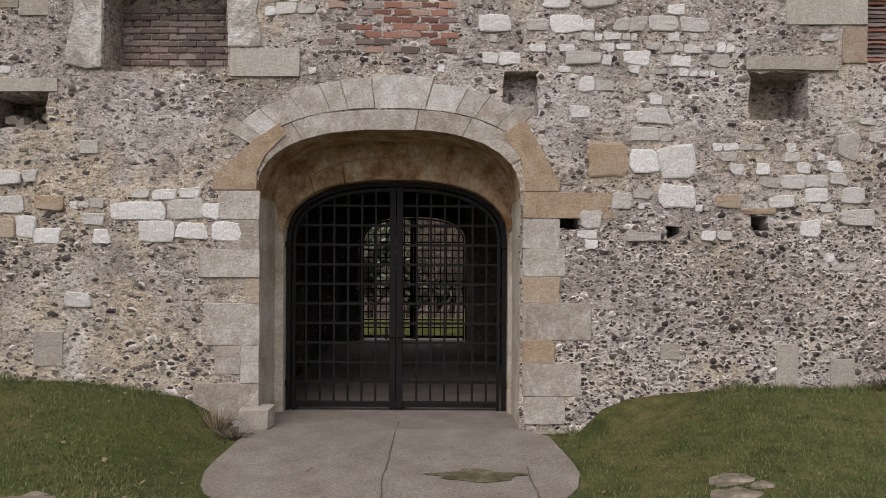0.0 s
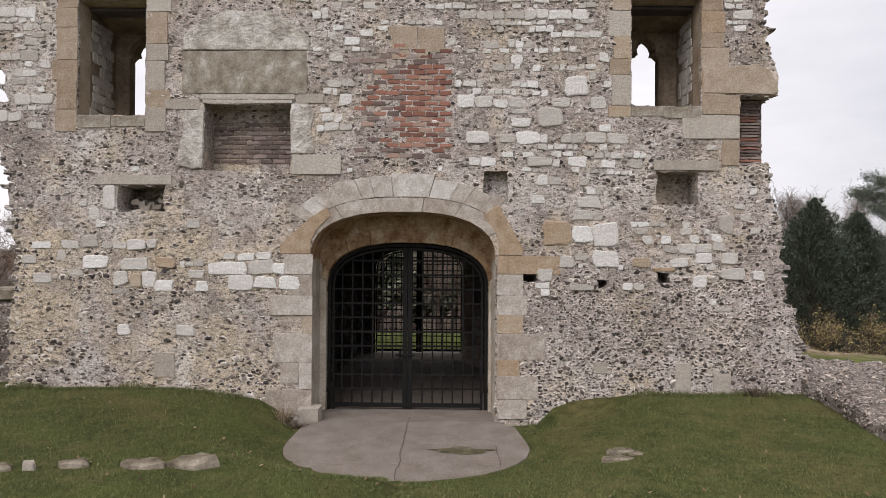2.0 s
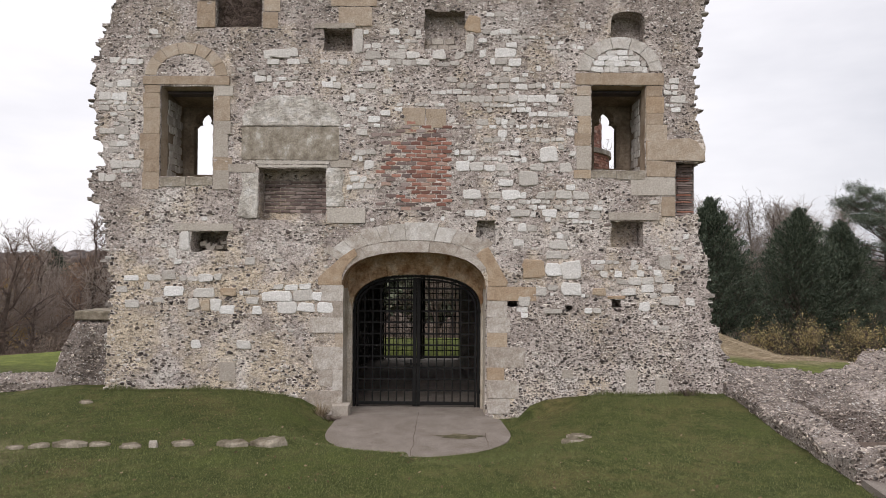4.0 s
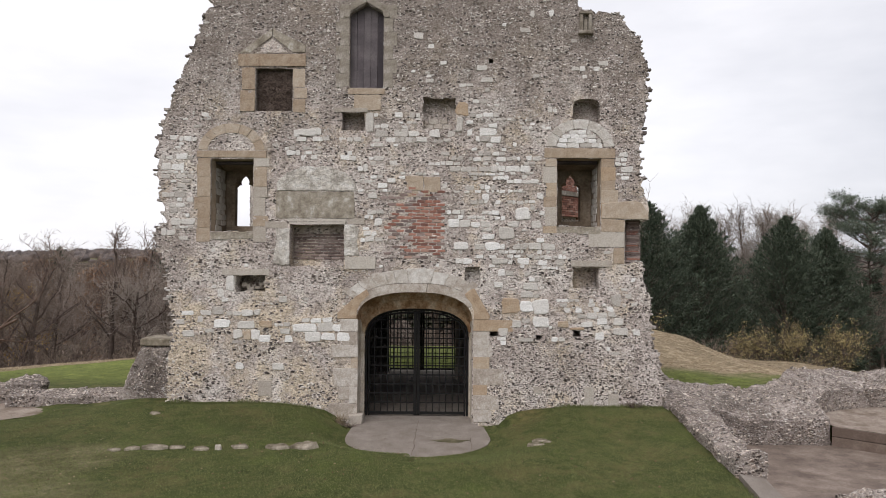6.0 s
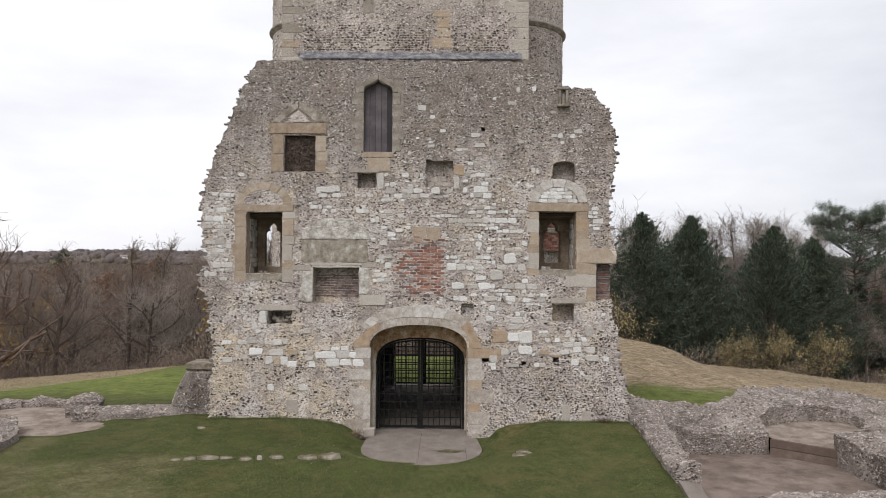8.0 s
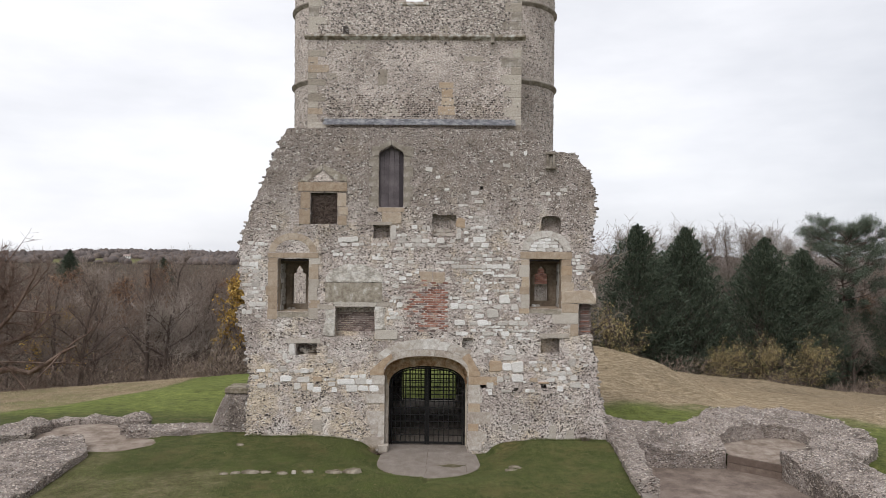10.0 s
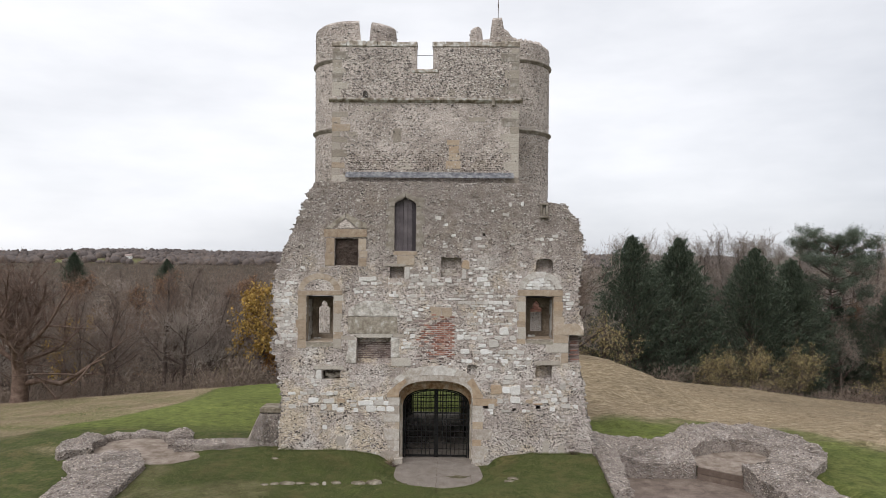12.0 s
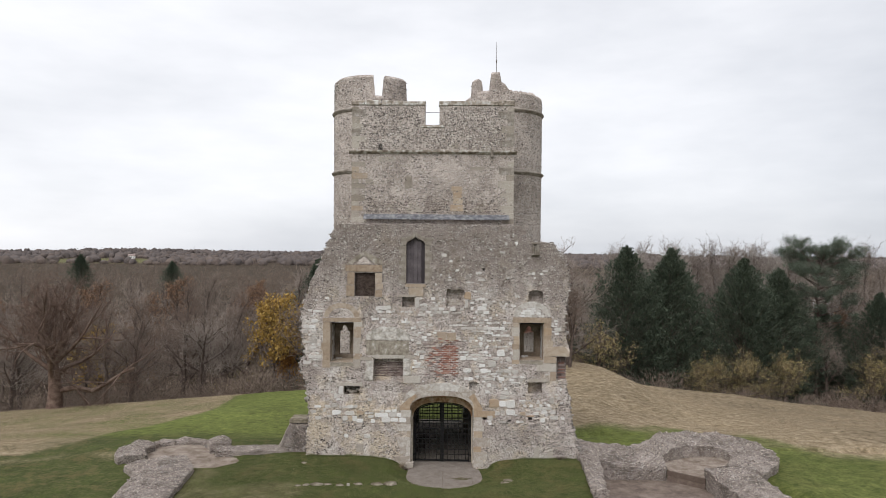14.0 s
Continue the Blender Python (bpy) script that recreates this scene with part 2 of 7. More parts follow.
M_CHALK_RUBBLE = mottled("chalk_rubble", [(0.12, (0.38, 0.35, 0.315)), (0.4, (0.52, 0.49, 0.45)), (0.66, (0.63, 0.61, 0.575)), (0.92, (0.77, 0.765, 0.745))], 7.0, 34.0, 0.55, 0.8, 0.92, "island", 0.7)
M_STONE = mottled("weathered_ashlar", [(0.25, (0.32, 0.28, 0.235)), (0.5, (0.44, 0.397, 0.342)), (0.8, (0.55, 0.515, 0.46))], 5.0, 40.0, 0.5, 0.9, 0.92, "object", 0.4)
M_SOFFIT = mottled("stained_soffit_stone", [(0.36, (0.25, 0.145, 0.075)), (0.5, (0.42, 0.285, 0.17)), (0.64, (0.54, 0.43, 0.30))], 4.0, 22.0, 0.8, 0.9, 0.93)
M_REVEAL = mottled("worn_reveal_stone", [(0.32, (0.34, 0.285, 0.215)), (0.5, (0.50, 0.44, 0.355)), (0.68, (0.62, 0.575, 0.51))], 2.2, 24.0, 0.6, 0.5, 0.93)
M_SAND = mottled("brown_sandstone", [(0.25, (0.26, 0.185, 0.125)), (0.42, (0.355, 0.28, 0.205)), (0.58, (0.43, 0.355, 0.275)), (0.8, (0.51, 0.45, 0.375))], 5.0, 40.0, 0.5, 0.9, 0.92, "object", 0.25)
M_OCHRE = mottled("ochre_sandstone", [(0.25, (0.29, 0.205, 0.135)), (0.42, (0.40, 0.30, 0.205)), (0.6, (0.455, 0.37, 0.275)), (0.8, (0.51, 0.445, 0.36))], 5.0, 40.0, 0.5, 0.9, 0.92, "object", 0.25)
M_BRICK = mottled("red_brick", [(0.15, (0.17, 0.085, 0.066)), (0.45, (0.29, 0.135, 0.098)), (0.75, (0.37, 0.195, 0.145)), (0.95, (0.40, 0.32, 0.27))], 5.0, 45.0, 0.5, 0.4, 0.9, "object", 0.8)
M_OLDBRICK = mottled("sooty_old_brick", [(0.2, (0.14, 0.105, 0.095)), (0.5, (0.235, 0.175, 0.155)), (0.85, (0.33, 0.27, 0.245))], 5.0, 45.0, 0.5, 0.4, 0.9, "object", 0.7)
M_COPING = mottled("lichened_coping_stone", [(0.36, (0.17, 0.145, 0.115)), (0.47, (0.36, 0.31, 0.25)), (0.54, (0.46, 0.43, 0.385)), (0.62, (0.66, 0.645, 0.61))], 4.5, 20.0, 0.5, 0.5, 0.95)
M_LEAD = mottled("lead_sheet", [(0.36, (0.20, 0.205, 0.225)), (0.5, (0.31, 0.315, 0.335)), (0.64, (0.50, 0.50, 0.505))], 5.0, 20.0, 0.4, 0.2, 0.7)
M_IRON = mottled("black_painted_iron", [(0.3, (0.005, 0.005, 0.005)), (0.6, (0.009, 0.0085, 0.008)), (0.8, (0.022, 0.017, 0.013))], 6.0, 60.0, 0.3, 0.2, 0.6, spec=0.2)
M_WOOD = mottled("grey_weathered_oak", [(0.3, (0.045, 0.038, 0.042)), (0.55, (0.09, 0.077, 0.082)), (0.75, (0.15, 0.132, 0.135))], 3.0, 35.0, 0.5, 0.3, 0.85, "object", 0.4)
M_PLANK = mottled("brown_weathered_plank", [(0.3, (0.085, 0.06, 0.046)), (0.6, (0.135, 0.10, 0.08)), (0.8, (0.20, 0.155, 0.125))], 3.0, 35.0, 0.5, 0.3, 0.85, "object", 0.4)
M_CONC = mottled("worn_concrete", [(0.3, (0.195, 0.163, 0.136)), (0.5, (0.24, 0.207, 0.178)), (0.7, (0.285, 0.252, 0.222))], 2.2, 48.0, 0.85, 0.5, 0.9)
M_GRAVEL = mottled("trodden_grit", [(0.34, (0.125, 0.095, 0.077)), (0.5, (0.195, 0.152, 0.125)), (0.64, (0.26, 0.21, 0.175))], 1.6, 40.0, 0.75, 0.6, 0.95)
M_MOSS = mottled("dark_paving_moss", [(0.3, (0.06, 0.058, 0.03)), (0.5, (0.12, 0.105, 0.06)), (0.7, (0.20, 0.17, 0.12))], 6.0, 30.0, 0.8, 0.8, 0.95)
M_PATH = mottled("pale_trodden_grit", [(0.34, (0.17, 0.13, 0.10)), (0.5, (0.26, 0.21, 0.17)), (0.64, (0.34, 0.29, 0.245))], 2.2, 36.0, 0.7, 0.6, 0.95)
M_BARK = mottled("grey_brown_bark", [(0.3, (0.062, 0.045, 0.038)), (0.5, (0.112, 0.085, 0.071)), (0.7, (0.174, 0.137, 0.112))], 2.0, 20.0, 0.5, 0.4, 0.95)
M_OAK = mottled("red_brown_oak_bark", [(0.3, (0.085, 0.055, 0.043)), (0.5, (0.155, 0.105, 0.082)), (0.7, (0.24, 0.175, 0.14))], 2.0, 20.0, 0.5, 0.4, 0.95)
M_TWIG = mottled("winter_twigs", [(0.2, (0.182, 0.136, 0.110)), (0.5, (0.264, 0.216, 0.182)), (0.85, (0.363, 0.314, 0.270))], 0.12, 10.0, 0.3, 0.0, 0.95, "object", 0.6)
M_RUST = mottled("russet_dead_leaves", [(0.15, (0.20, 0.085, 0.025)), (0.5, (0.33, 0.155, 0.042)), (0.85, (0.42, 0.23, 0.07))], 1.0, 10.0, 0.3, 0.0, 0.9, "island", 0.8)
M_FADED = mottled("faded_russet_leaves", [(0.15, (0.15, 0.085, 0.05)), (0.5, (0.24, 0.14, 0.085)), (0.85, (0.31, 0.20, 0.125))], 1.0, 10.0, 0.3, 0.0, 0.9, "island", 0.8)
M_HEDGE = mottled("grey_green_evergreen", [(0.15, (0.075, 0.09, 0.06)), (0.5, (0.15, 0.17, 0.115)), (0.85, (0.26, 0.28, 0.20))], 1.0, 10.0, 0.3, 0.0, 0.8, "island", 0.8)
M_GOLD = mottled("yellow_autumn_leaves", [(0.15, (0.21, 0.165, 0.07)), (0.5, (0.35, 0.28, 0.12)), (0.85, (0.48, 0.395, 0.18))], 1.0, 10.0, 0.3, 0.0, 0.9, "island", 0.8)
M_AMBER = mottled("amber_autumn_leaves", [(0.15, (0.24, 0.135, 0.035)), (0.5, (0.38, 0.24, 0.06)), (0.85, (0.50, 0.35, 0.10))], 1.0, 10.0, 0.3, 0.0, 0.9, "island", 0.8)
M_NEEDLE = mottled("dark_cypress_sprays", [(0.15, (0.032, 0.044, 0.030)), (0.5, (0.066, 0.086, 0.058)), (0.85, (0.125, 0.15, 0.10))], 1.0, 10.0, 0.3, 0.0, 0.85, "island", 0.7)
M_PINE = mottled("blue_green_pine_needles", [(0.15, (0.05, 0.066, 0.048)), (0.5, (0.09, 0.112, 0.08)), (0.85, (0.14, 0.165, 0.115))], 1.0, 10.0, 0.3, 0.0, 0.85, "island", 0.7)
M_SCRUB = mottled("brown_winter_scrub", [(0.15, (0.110, 0.079, 0.063)), (0.4, (0.171, 0.128, 0.101)), (0.65, (0.226, 0.179, 0.145)), (0.9, (0.286, 0.237, 0.182))], 0.06, 8.0, 0.3, 0.0, 0.95, "island", 0.55)
# Greyer than the near scrub: distance haze is mixed into this base colour.
M_FAR = mottled("haze_grey_winter_woods", [(0.15, (0.088, 0.076, 0.074)), (0.45, (0.119, 0.101, 0.095)), (0.7, (0.145, 0.113, 0.096)), (0.9, (0.114, 0.109, 0.100))], 0.004, 0.05, 0.4, 0.0, 0.95, "island", 0.25)
M_STICK = mottled("dry_nest_sticks", [(0.15, (0.06, 0.042, 0.034)), (0.5, (0.15, 0.11, 0.09)), (0.85, (0.27, 0.21, 0.18))], 1.0, 10.0, 0.2, 0.0, 0.9, "island", 0.9)
M_BLADE = mottled("mown_grass_blades", [(0.15, (0.065, 0.081, 0.027)), (0.5, (0.124, 0.143, 0.050)), (0.85, (0.205, 0.20, 0.09))], 0.6, 10.0, 0.2, 0.0, 0.8, "island", 0.5)


def ground_material():
    """Mown grass near the castle, straw-coloured rough grass on the banks, woodland litter far out."""
    m, n, l, b = nodes_of("grassland")
    tc = n.new("ShaderNodeTexCoord").outputs["Object"]
    big = noise_node(n, l, tc, 0.16, 6.0, 0.6)
    mid = noise_node(n, l, tc, 2.2, 6.0, 0.7)
    fine = noise_node(n, l, tc, 38.0, 4.0, 0.8)
    green = ramp_node(n, l, mid.outputs[0], [(0.3, (0.042, 0.052, 0.0175)), (0.5, (0.070, 0.081, 0.027)), (0.72, (0.12, 0.113, 0.05))]).outputs[0]
    worn = noise_node(n, l, tc, 0.55, 7.0, 0.7)
    green = mix_node(n, l, green, (0.118, 0.098, 0.044), ramp_node(n, l, worn.outputs[0], [(0.52, (0, 0, 0)), (0.68, (0.75, 0.75, 0.75))]).outputs[0])
    green = mix_node(n, l, green, (0.10, 0.125, 0.034), ramp_node(n, l, worn.outputs[0], [(0.32, (0.8, 0.8, 0.8)), (0.46, (0, 0, 0))]).outputs[0])
    lush = ramp_node(n, l, mid.outputs[0], [(0.34, (0.080, 0.098, 0.025)), (0.66, (0.178, 0.205, 0.055))]).outputs[0]
    straw = ramp_node(n, l, mid.outputs[0], [(0.34, (0.15, 0.113, 0.066)), (0.5, (0.29, 0.228, 0.148)), (0.66, (0.42, 0.345, 0.24))]).outputs[0]
    litter = ramp_node(n, l, mid.outputs[0], [(0.3, (0.035, 0.028, 0.02)), (0.7, (0.08, 0.06, 0.04))]).outputs[0]
    att = n.new("ShaderNodeVertexColor")
    att.layer_name = "cover"
    sep = n.new("ShaderNodeSeparateColor")
    l.new(att.outputs[0], sep.inputs[0])
    col = mix_node(n, l, green, straw, sep.outputs[0])
    col = mix_node(n, l, col, lush, sep.outputs[1])
    col = mix_node(n, l, col, litter, sep.outputs[2])
    tone = ramp_node(n, l, big.outputs[0], [(0.3, (0.75, 0.75, 0.75)), (0.7, (1.2, 1.2, 1.2))]).outputs[0]
    col = mix_node(n, l, col, tone, 0.8, "MULTIPLY")
    tuft = noise_node(n, l, tc, 9.0, 6.0, 0.75)
    col = mix_node(n, l, col, ramp_node(n, l, tuft.outputs[0], [(0.32, (0.55, 0.58, 0.55)), (0.5, (1, 1, 1)), (0.68, (1.45, 1.38, 1.3))]).outputs[0], 0.8, "MULTIPLY")
    grain = ramp_node(n, l, fine.outputs[0], [(0.3, (0.4, 0.4, 0.4)), (0.7, (1.3, 1.3, 1.3))]).outputs[0]
    col = mix_node(n, l, col, grain, 0.7, "MULTIPLY")
    l.new(col, b.inputs["Base Color"])
    b.inputs["Roughness"].default_value = 0.95
    b.inputs["Specular IOR Level"].default_value = 0.1
    bp = n.new("ShaderNodeBump")
    bp.inputs["Strength"].default_value, bp.inputs["Distance"].default_value = 0.5, 0.03
    l.new(fine.outputs[0], bp.inputs["Height"])
    l.new(bp.outputs[0], b.inputs["Normal"])
    return m


M_GROUND = ground_material()


# ---- building helpers ----
def empty(name, at=(0, 0, 0)):
    ob = new(name)
    ob.location = at
    ob.empty_display_size = 0.3
    return ob


def part(name, mesh, material, parent=None, label="", kind="", smooth=False):
    """One mesh object under a thing or a part. mesh: a bmesh or a mesh; world coordinates."""
    if isinstance(mesh, bmesh.types.BMesh):
        me = bpy.data.meshes.new(name)
        mesh.to_mesh(me)
        mesh.free()
        mesh = me
    if not mesh.materials:
        mesh.materials.append(material)
    if smooth:
        mesh.polygons.foreach_set("use_smooth", [True] * len(mesh.polygons))
    ob = new(name, mesh)
    if parent:
        ob.parent = parent
        if parent.type == "EMPTY":
            ob.matrix_parent_inverse = Matrix.Translation(parent.location).inverted()
    return tagged(ob, label, "", "", kind)


def mesh_of(name, verts, faces):
    me = bpy.data.meshes.new(name)
    me.from_pydata([tuple(v) for v in verts], [], [tuple(f) for f in faces])
    me.update()
    return me


def mesh_tris(name, verts, tris):
    """A mesh from arrays of corners and triangles."""
    verts, tris = np.asarray(verts, dtype=np.float32), np.asarray(tris, dtype=np.int32)
    me = bpy.data.meshes.new(name)
    me.vertices.add(len(verts))
    me.vertices.foreach_set("co", verts.ravel())
    me.loops.add(tris.size)
    me.loops.foreach_set("vertex_index", tris.ravel())
    me.polygons.add(len(tris))
    me.polygons.foreach_set("loop_start", np.arange(len(tris), dtype=np.int32) * 3)
    me.update(calc_edges=True)
    me.validate()
    return me


def add_box(bm, x0, x1, y0, y1, z0, z1, bevel=0.0):
    vs = [bm.verts.new((x, y, z)) for z in (z0, z1) for y in (y0, y1) for x in (x0, x1)]
    fs = [bm.faces.new([vs[i] for i in q]) for q in ((0, 2, 3, 1), (4, 5, 7, 6), (0, 1, 5, 4), (2, 6, 7, 3), (0, 4, 6, 2), (1, 3, 7, 5))]
    if bevel:
        bmesh.ops.bevel(bm, geom=list({e for f in fs for e in f.edges}), offset=bevel, segments=1, affect="EDGES")


def box_mesh(x0, x1, y0, y1, z0, z1, bevel=0.0):
    bm = bmesh.new()
    add_box(bm, x0, x1, y0, y1, z0, z1, bevel)
    return bm


rng = np.random.default_rng(7)


def fuzz(x, y, z, s):
    return noise.noise((x * s, y * s, z * s))


def stone_mesh(w, h, d, rough=0.012, soft=0.09):
    """A hand-cut worn block, its face towards -y, centred on its back's middle: uneven outline, worn arrises, own chips."""
    r = lambda a: (random.random() - 0.5) * 2 * a
    m = min(w, h)
    c = m * (random.uniform(0.04, 0.12) if soft > 0.05 else random.uniform(0.012, 0.05))
    pts = []
    for sx, sz, tx, tz, L in ((-1, -1, 1, 0, w), (1, -1, 0, 1, h), (1, 1, -1, 0, w), (-1, 1, 0, -1, h)):
        for t in (c, L * random.uniform(0.3, 0.7), L - c):
            pts.append((sx * w / 2 + tx * t + r(rough), sz * h / 2 + tz * t + r(rough)))
    v, f = [], []
    n = len(pts)
    for dy, s_ in ((0.02, 1.0), (-d * 0.5, 1.0), (-d, None)):
        for x, z in pts:
            if s_ is None:
                k = min(0.3, m * soft / max(abs(x), abs(z), 0.01))
                x, z = x * (1 - k), z * (1 - k)
            v.append((x, dy + (r(min(rough, d) * 0.16) if s_ is None else 0), z))
    v.append((r(w * 0.15), -d - abs(r(min(rough, d) * 0.2)), r(h * 0.15)))
    for k in (0, n):
        for i in range(n):
            j = (i + 1) % n
            f.append((k + i, k + j, k + n + j, k + n + i))
    for i in range(n):
        f.append((2 * n + i, 2 * n + (i + 1) % n, 3 * n))
    return mesh_of("stone", v, f)


def lump_verts(w, h, d):
    """Corners and faces of a rough-hewn chalk block bedded in mortar, its face towards -y: skewed sides, knocked-off corners, uneven face."""
    r = lambda a: random.uniform(-a, a)
    m = min(w, h)
    cs = [(-w / 2 + r(m * 0.14), -h / 2 + r(m * 0.14)), (w / 2 + r(m * 0.14), -h / 2 + r(m * 0.14)), (w / 2 + r(m * 0.14), h / 2 + r(m * 0.14)), (-w / 2 + r(m * 0.14), h / 2 + r(m * 0.14))]
    out = []
    for (a, b), (p, q) in zip(cs, cs[1:] + cs[:1]):
        L = math.hypot(p - a, q - b)
        k = m * random.uniform(0.07, 0.25) / L
        for t in (k, random.uniform(0.4, 0.6), 1 - m * random.uniform(0.07, 0.25) / L):
            out.append((a + (p - a) * t + r(m * 0.06), b + (q - b) * t + r(m * 0.06)))
    n, v, tilt = len(out), [], r(0.3)
    for dy, k in ((0.03, 1.0), (-d * 0.6, 0.99), (-d, 0.88)):
        for x, z in out:
            v.append((x * k, dy + (tilt * d * x / w + r(0.18) * d if k < 0.9 else 0), z * k))
    v.append((r(0.2) * w, -d * random.uniform(0.9, 1.2), r(0.15) * h))
    f = [(k + i, k + (i + 1) % n, k + n + (i + 1) % n, k + n + i) for k in (0, n) for i in range(n)]
    return v, f + [(2 * n + i, 2 * n + (i + 1) % n, 3 * n) for i in range(n)]


def flint_field(name, pos, nrm, size, parent, material=None, label="", proud=0.5, kind="stuff", lean=0.45):
    """Many half-buried knapped flints in one mesh: each a six-sided lump with its own chips."""
    pos, nrm, size = np.asarray(pos, float), np.asarray(nrm, float), np.asarray(size, float)
    k = len(pos)
    nrm = nrm / np.linalg.norm(nrm, axis=1, keepdims=True)
    up = np.where(np.abs(nrm[:, 2:3]) > 0.8, np.array([[0.0, 1.0, 0.0]]), np.array([[0.0, 0.0, 1.0]]))
    tx = np.cross(up, nrm)
    tx /= np.linalg.norm(tx, axis=1, keepdims=True)
    ty = np.cross(nrm, tx)
    ang = np.arange(6) / 6 * 2 * np.pi + rng.uniform(0, 1, (k, 1))
    V = np.zeros((k, 13, 3))
    hgt = size[:, 1:2] * proud * rng.uniform(0.55, 1.2, (k, 1))
    jit = rng.uniform(0.68, 1.25, (k, 6))
    tilt = rng.normal(0, lean, (k, 2))
    for ring, (rad, lift) in enumerate(((1.0, -0.3), (0.86, 0.85))):
        ca, sa = np.cos(ang), np.sin(ang)
        cx, cy = ca * jit * rad * size[:, :1] / 2, sa * jit * rad * size[:, 1:2] / 2
        lz = hgt * lift * (1 + (ca * tilt[:, :1] + sa * tilt[:, 1:] + rng.uniform(-0.2, 0.2, (k, 6))) * ring)
        V[:, ring * 6:ring * 6 + 6] = pos[:, None] + cx[..., None] * tx[:, None] + cy[..., None] * ty[:, None] + lz[..., None] * nrm[:, None]
    V[:, 12] = pos + nrm * hgt * rng.uniform(0.7, 1.05, (k, 1)) + tx * size[:, :1] * rng.uniform(-0.15, 0.15, (k, 1))
    t = []
    for i in range(6):
        j = (i + 1) % 6
        t += [(i, j, 6 + j), (i, 6 + j, 6 + i), (6 + i, 6 + j, 12)]
    T = (np.asarray(t)[None] + (np.arange(k) * 13)[:, None, None]).reshape(-1, 3)
    me = mesh_tris(name, V.reshape(-1, 3), T)
    rind = np.zeros((k, 13, 4), np.float32)
    rind[:, :6] = 0.75
    rind[:, 6:12] = rng.uniform(0.1, 0.9, (k, 6, 1))
    rind[:, 12] = 0.0
    rind[..., 3] = 1
    me.color_attributes.new("rind", "FLOAT_COLOR", "POINT").data.foreach_set("color", rind.ravel())
    return part(name, me, material or M_FLINT, parent, label, kind)


def inside(px, pz, loop):
    hit = False
    for (x0, z0), (x1, z1) in zip(loop, loop[1:] + loop[:1]):
        if (z0 > pz) != (z1 > pz) and px < (x1 - x0) * (pz - z0) / (z1 - z0) + x0:
            hit = not hit
    return hit


def inside_all(px, pz, loop):
    """The same test for arrays of points."""
    hit = np.zeros(len(px), bool)
    for (x0, z0), (x1, z1) in zip(loop, loop[1:] + loop[:1]):
        if z0 != z1:
            hit ^= ((z0 > pz) != (z1 > pz)) & (px < (x1 - x0) * (pz - z0) / (z1 - z0) + x0)
    return hit


def arch_loop(cx, hw, z0, spring, crown, n=18, power=2.3):
    """An arched opening's outline, from its foot on the +x side, over the crown, to the other foot."""
    pts = [(cx + hw, z0), (cx + hw, z0 + (spring - z0) * 0.5)]
    for i in range(n + 1):
        a = math.pi * i / n
        c, s = math.cos(a), math.sin(a)
        pts.append((cx + math.copysign(abs(c) ** (2 / power), c) * hw, spring + (crown - spring) * max(0.0, s) ** (2 / power)))
    return pts + [(cx - hw, z0 + (spring - z0) * 0.5), (cx - hw, z0)]


def rect_loop(x0, x1, z0, z1, wear=0.0):
    pts = []
    c = [(x0, z0), (x1, z0), (x1, z1), (x0, z1)]
    for (a, b), (p, q) in zip(c, c[1:] + c[:1]):
        n = max(2, int(max(abs(p - a), abs(q - b)) / 0.12))
        for i in range(n):
            pts.append((a + (p - a) * i / n + random.uniform(-wear, wear), b + (q - b) * i / n + random.uniform(-wear, wear)))
    return pts


def ragged(pts, step, amp):
    """The closed outline pts with its sides broken into short uneven lengths."""
    out = []
    for (a, b, w), (p, q, _) in zip(pts, pts[1:] + pts[:1]):
        n = max(1, int(math.hypot(p - a, q - b) / step))
        for i in range(n):
            j = amp * w if i else amp * w * 0.4
            out.append((a + (p - a) * i / n + random.uniform(-j, j), b + (q - b) * i / n + random.uniform(-j, j)))
    return out


def pierced_sheet(outline, holes, grid, y_of):
    """A sheet in x and z with holes through it, as corners and triangles; y_of gives each corner's y."""
    from mathutils.geometry import delaunay_2d_cdt
    pts, edges = [], []
    for loop in [outline] + holes:
        k = len(pts)
        pts += [Vector(p) for p in loop]
        edges += [(k + i, k + (i + 1) % len(loop)) for i in range(len(loop))]
    if grid:
        xs, zs = [p[0] for p in outline], [p[1] for p in outline]
        gx, gz = np.meshgrid(np.arange(min(xs), max(xs), grid), np.arange(min(zs), max(zs), grid))
        gx = (gx + rng.uniform(-0.35, 0.35, gx.shape) * grid).ravel()
        gz = (gz + rng.uniform(-0.35, 0.35, gz.shape) * grid).ravel()
        ok = inside_all(gx, gz, outline)
        for h in holes:
            ok &= ~inside_all(gx, gz, h)
        pts += [Vector(p) for p in zip(gx[ok].tolist(), gz[ok].tolist())]
    vs, _, fs, *_ = delaunay_2d_cdt(pts, edges, [], 0, 1e-5)
    va = np.array([tuple(v) for v in vs])
    fa = np.array(fs)
    mid = va[fa].mean(1)
    ok = inside_all(mid[:, 0], mid[:, 1], outline)
    for h in holes:
        ok &= ~inside_all(mid[:, 0], mid[:, 1], h)
    keep = [tuple(f) for f in fa[ok].tolist()]
    return [(v[0], y_of(v[0], v[1]), v[1]) for v in vs], keep


def band(front, back, closed=True):
    """A strip of quads between two loops of the same length, given as 3D corners."""
    n = len(front)
    v = list(front) + list(back)
    f = [(i, (i + 1) % n, n + (i + 1) % n, n + i) for i in range(n if closed else n - 1)]
    return v, f


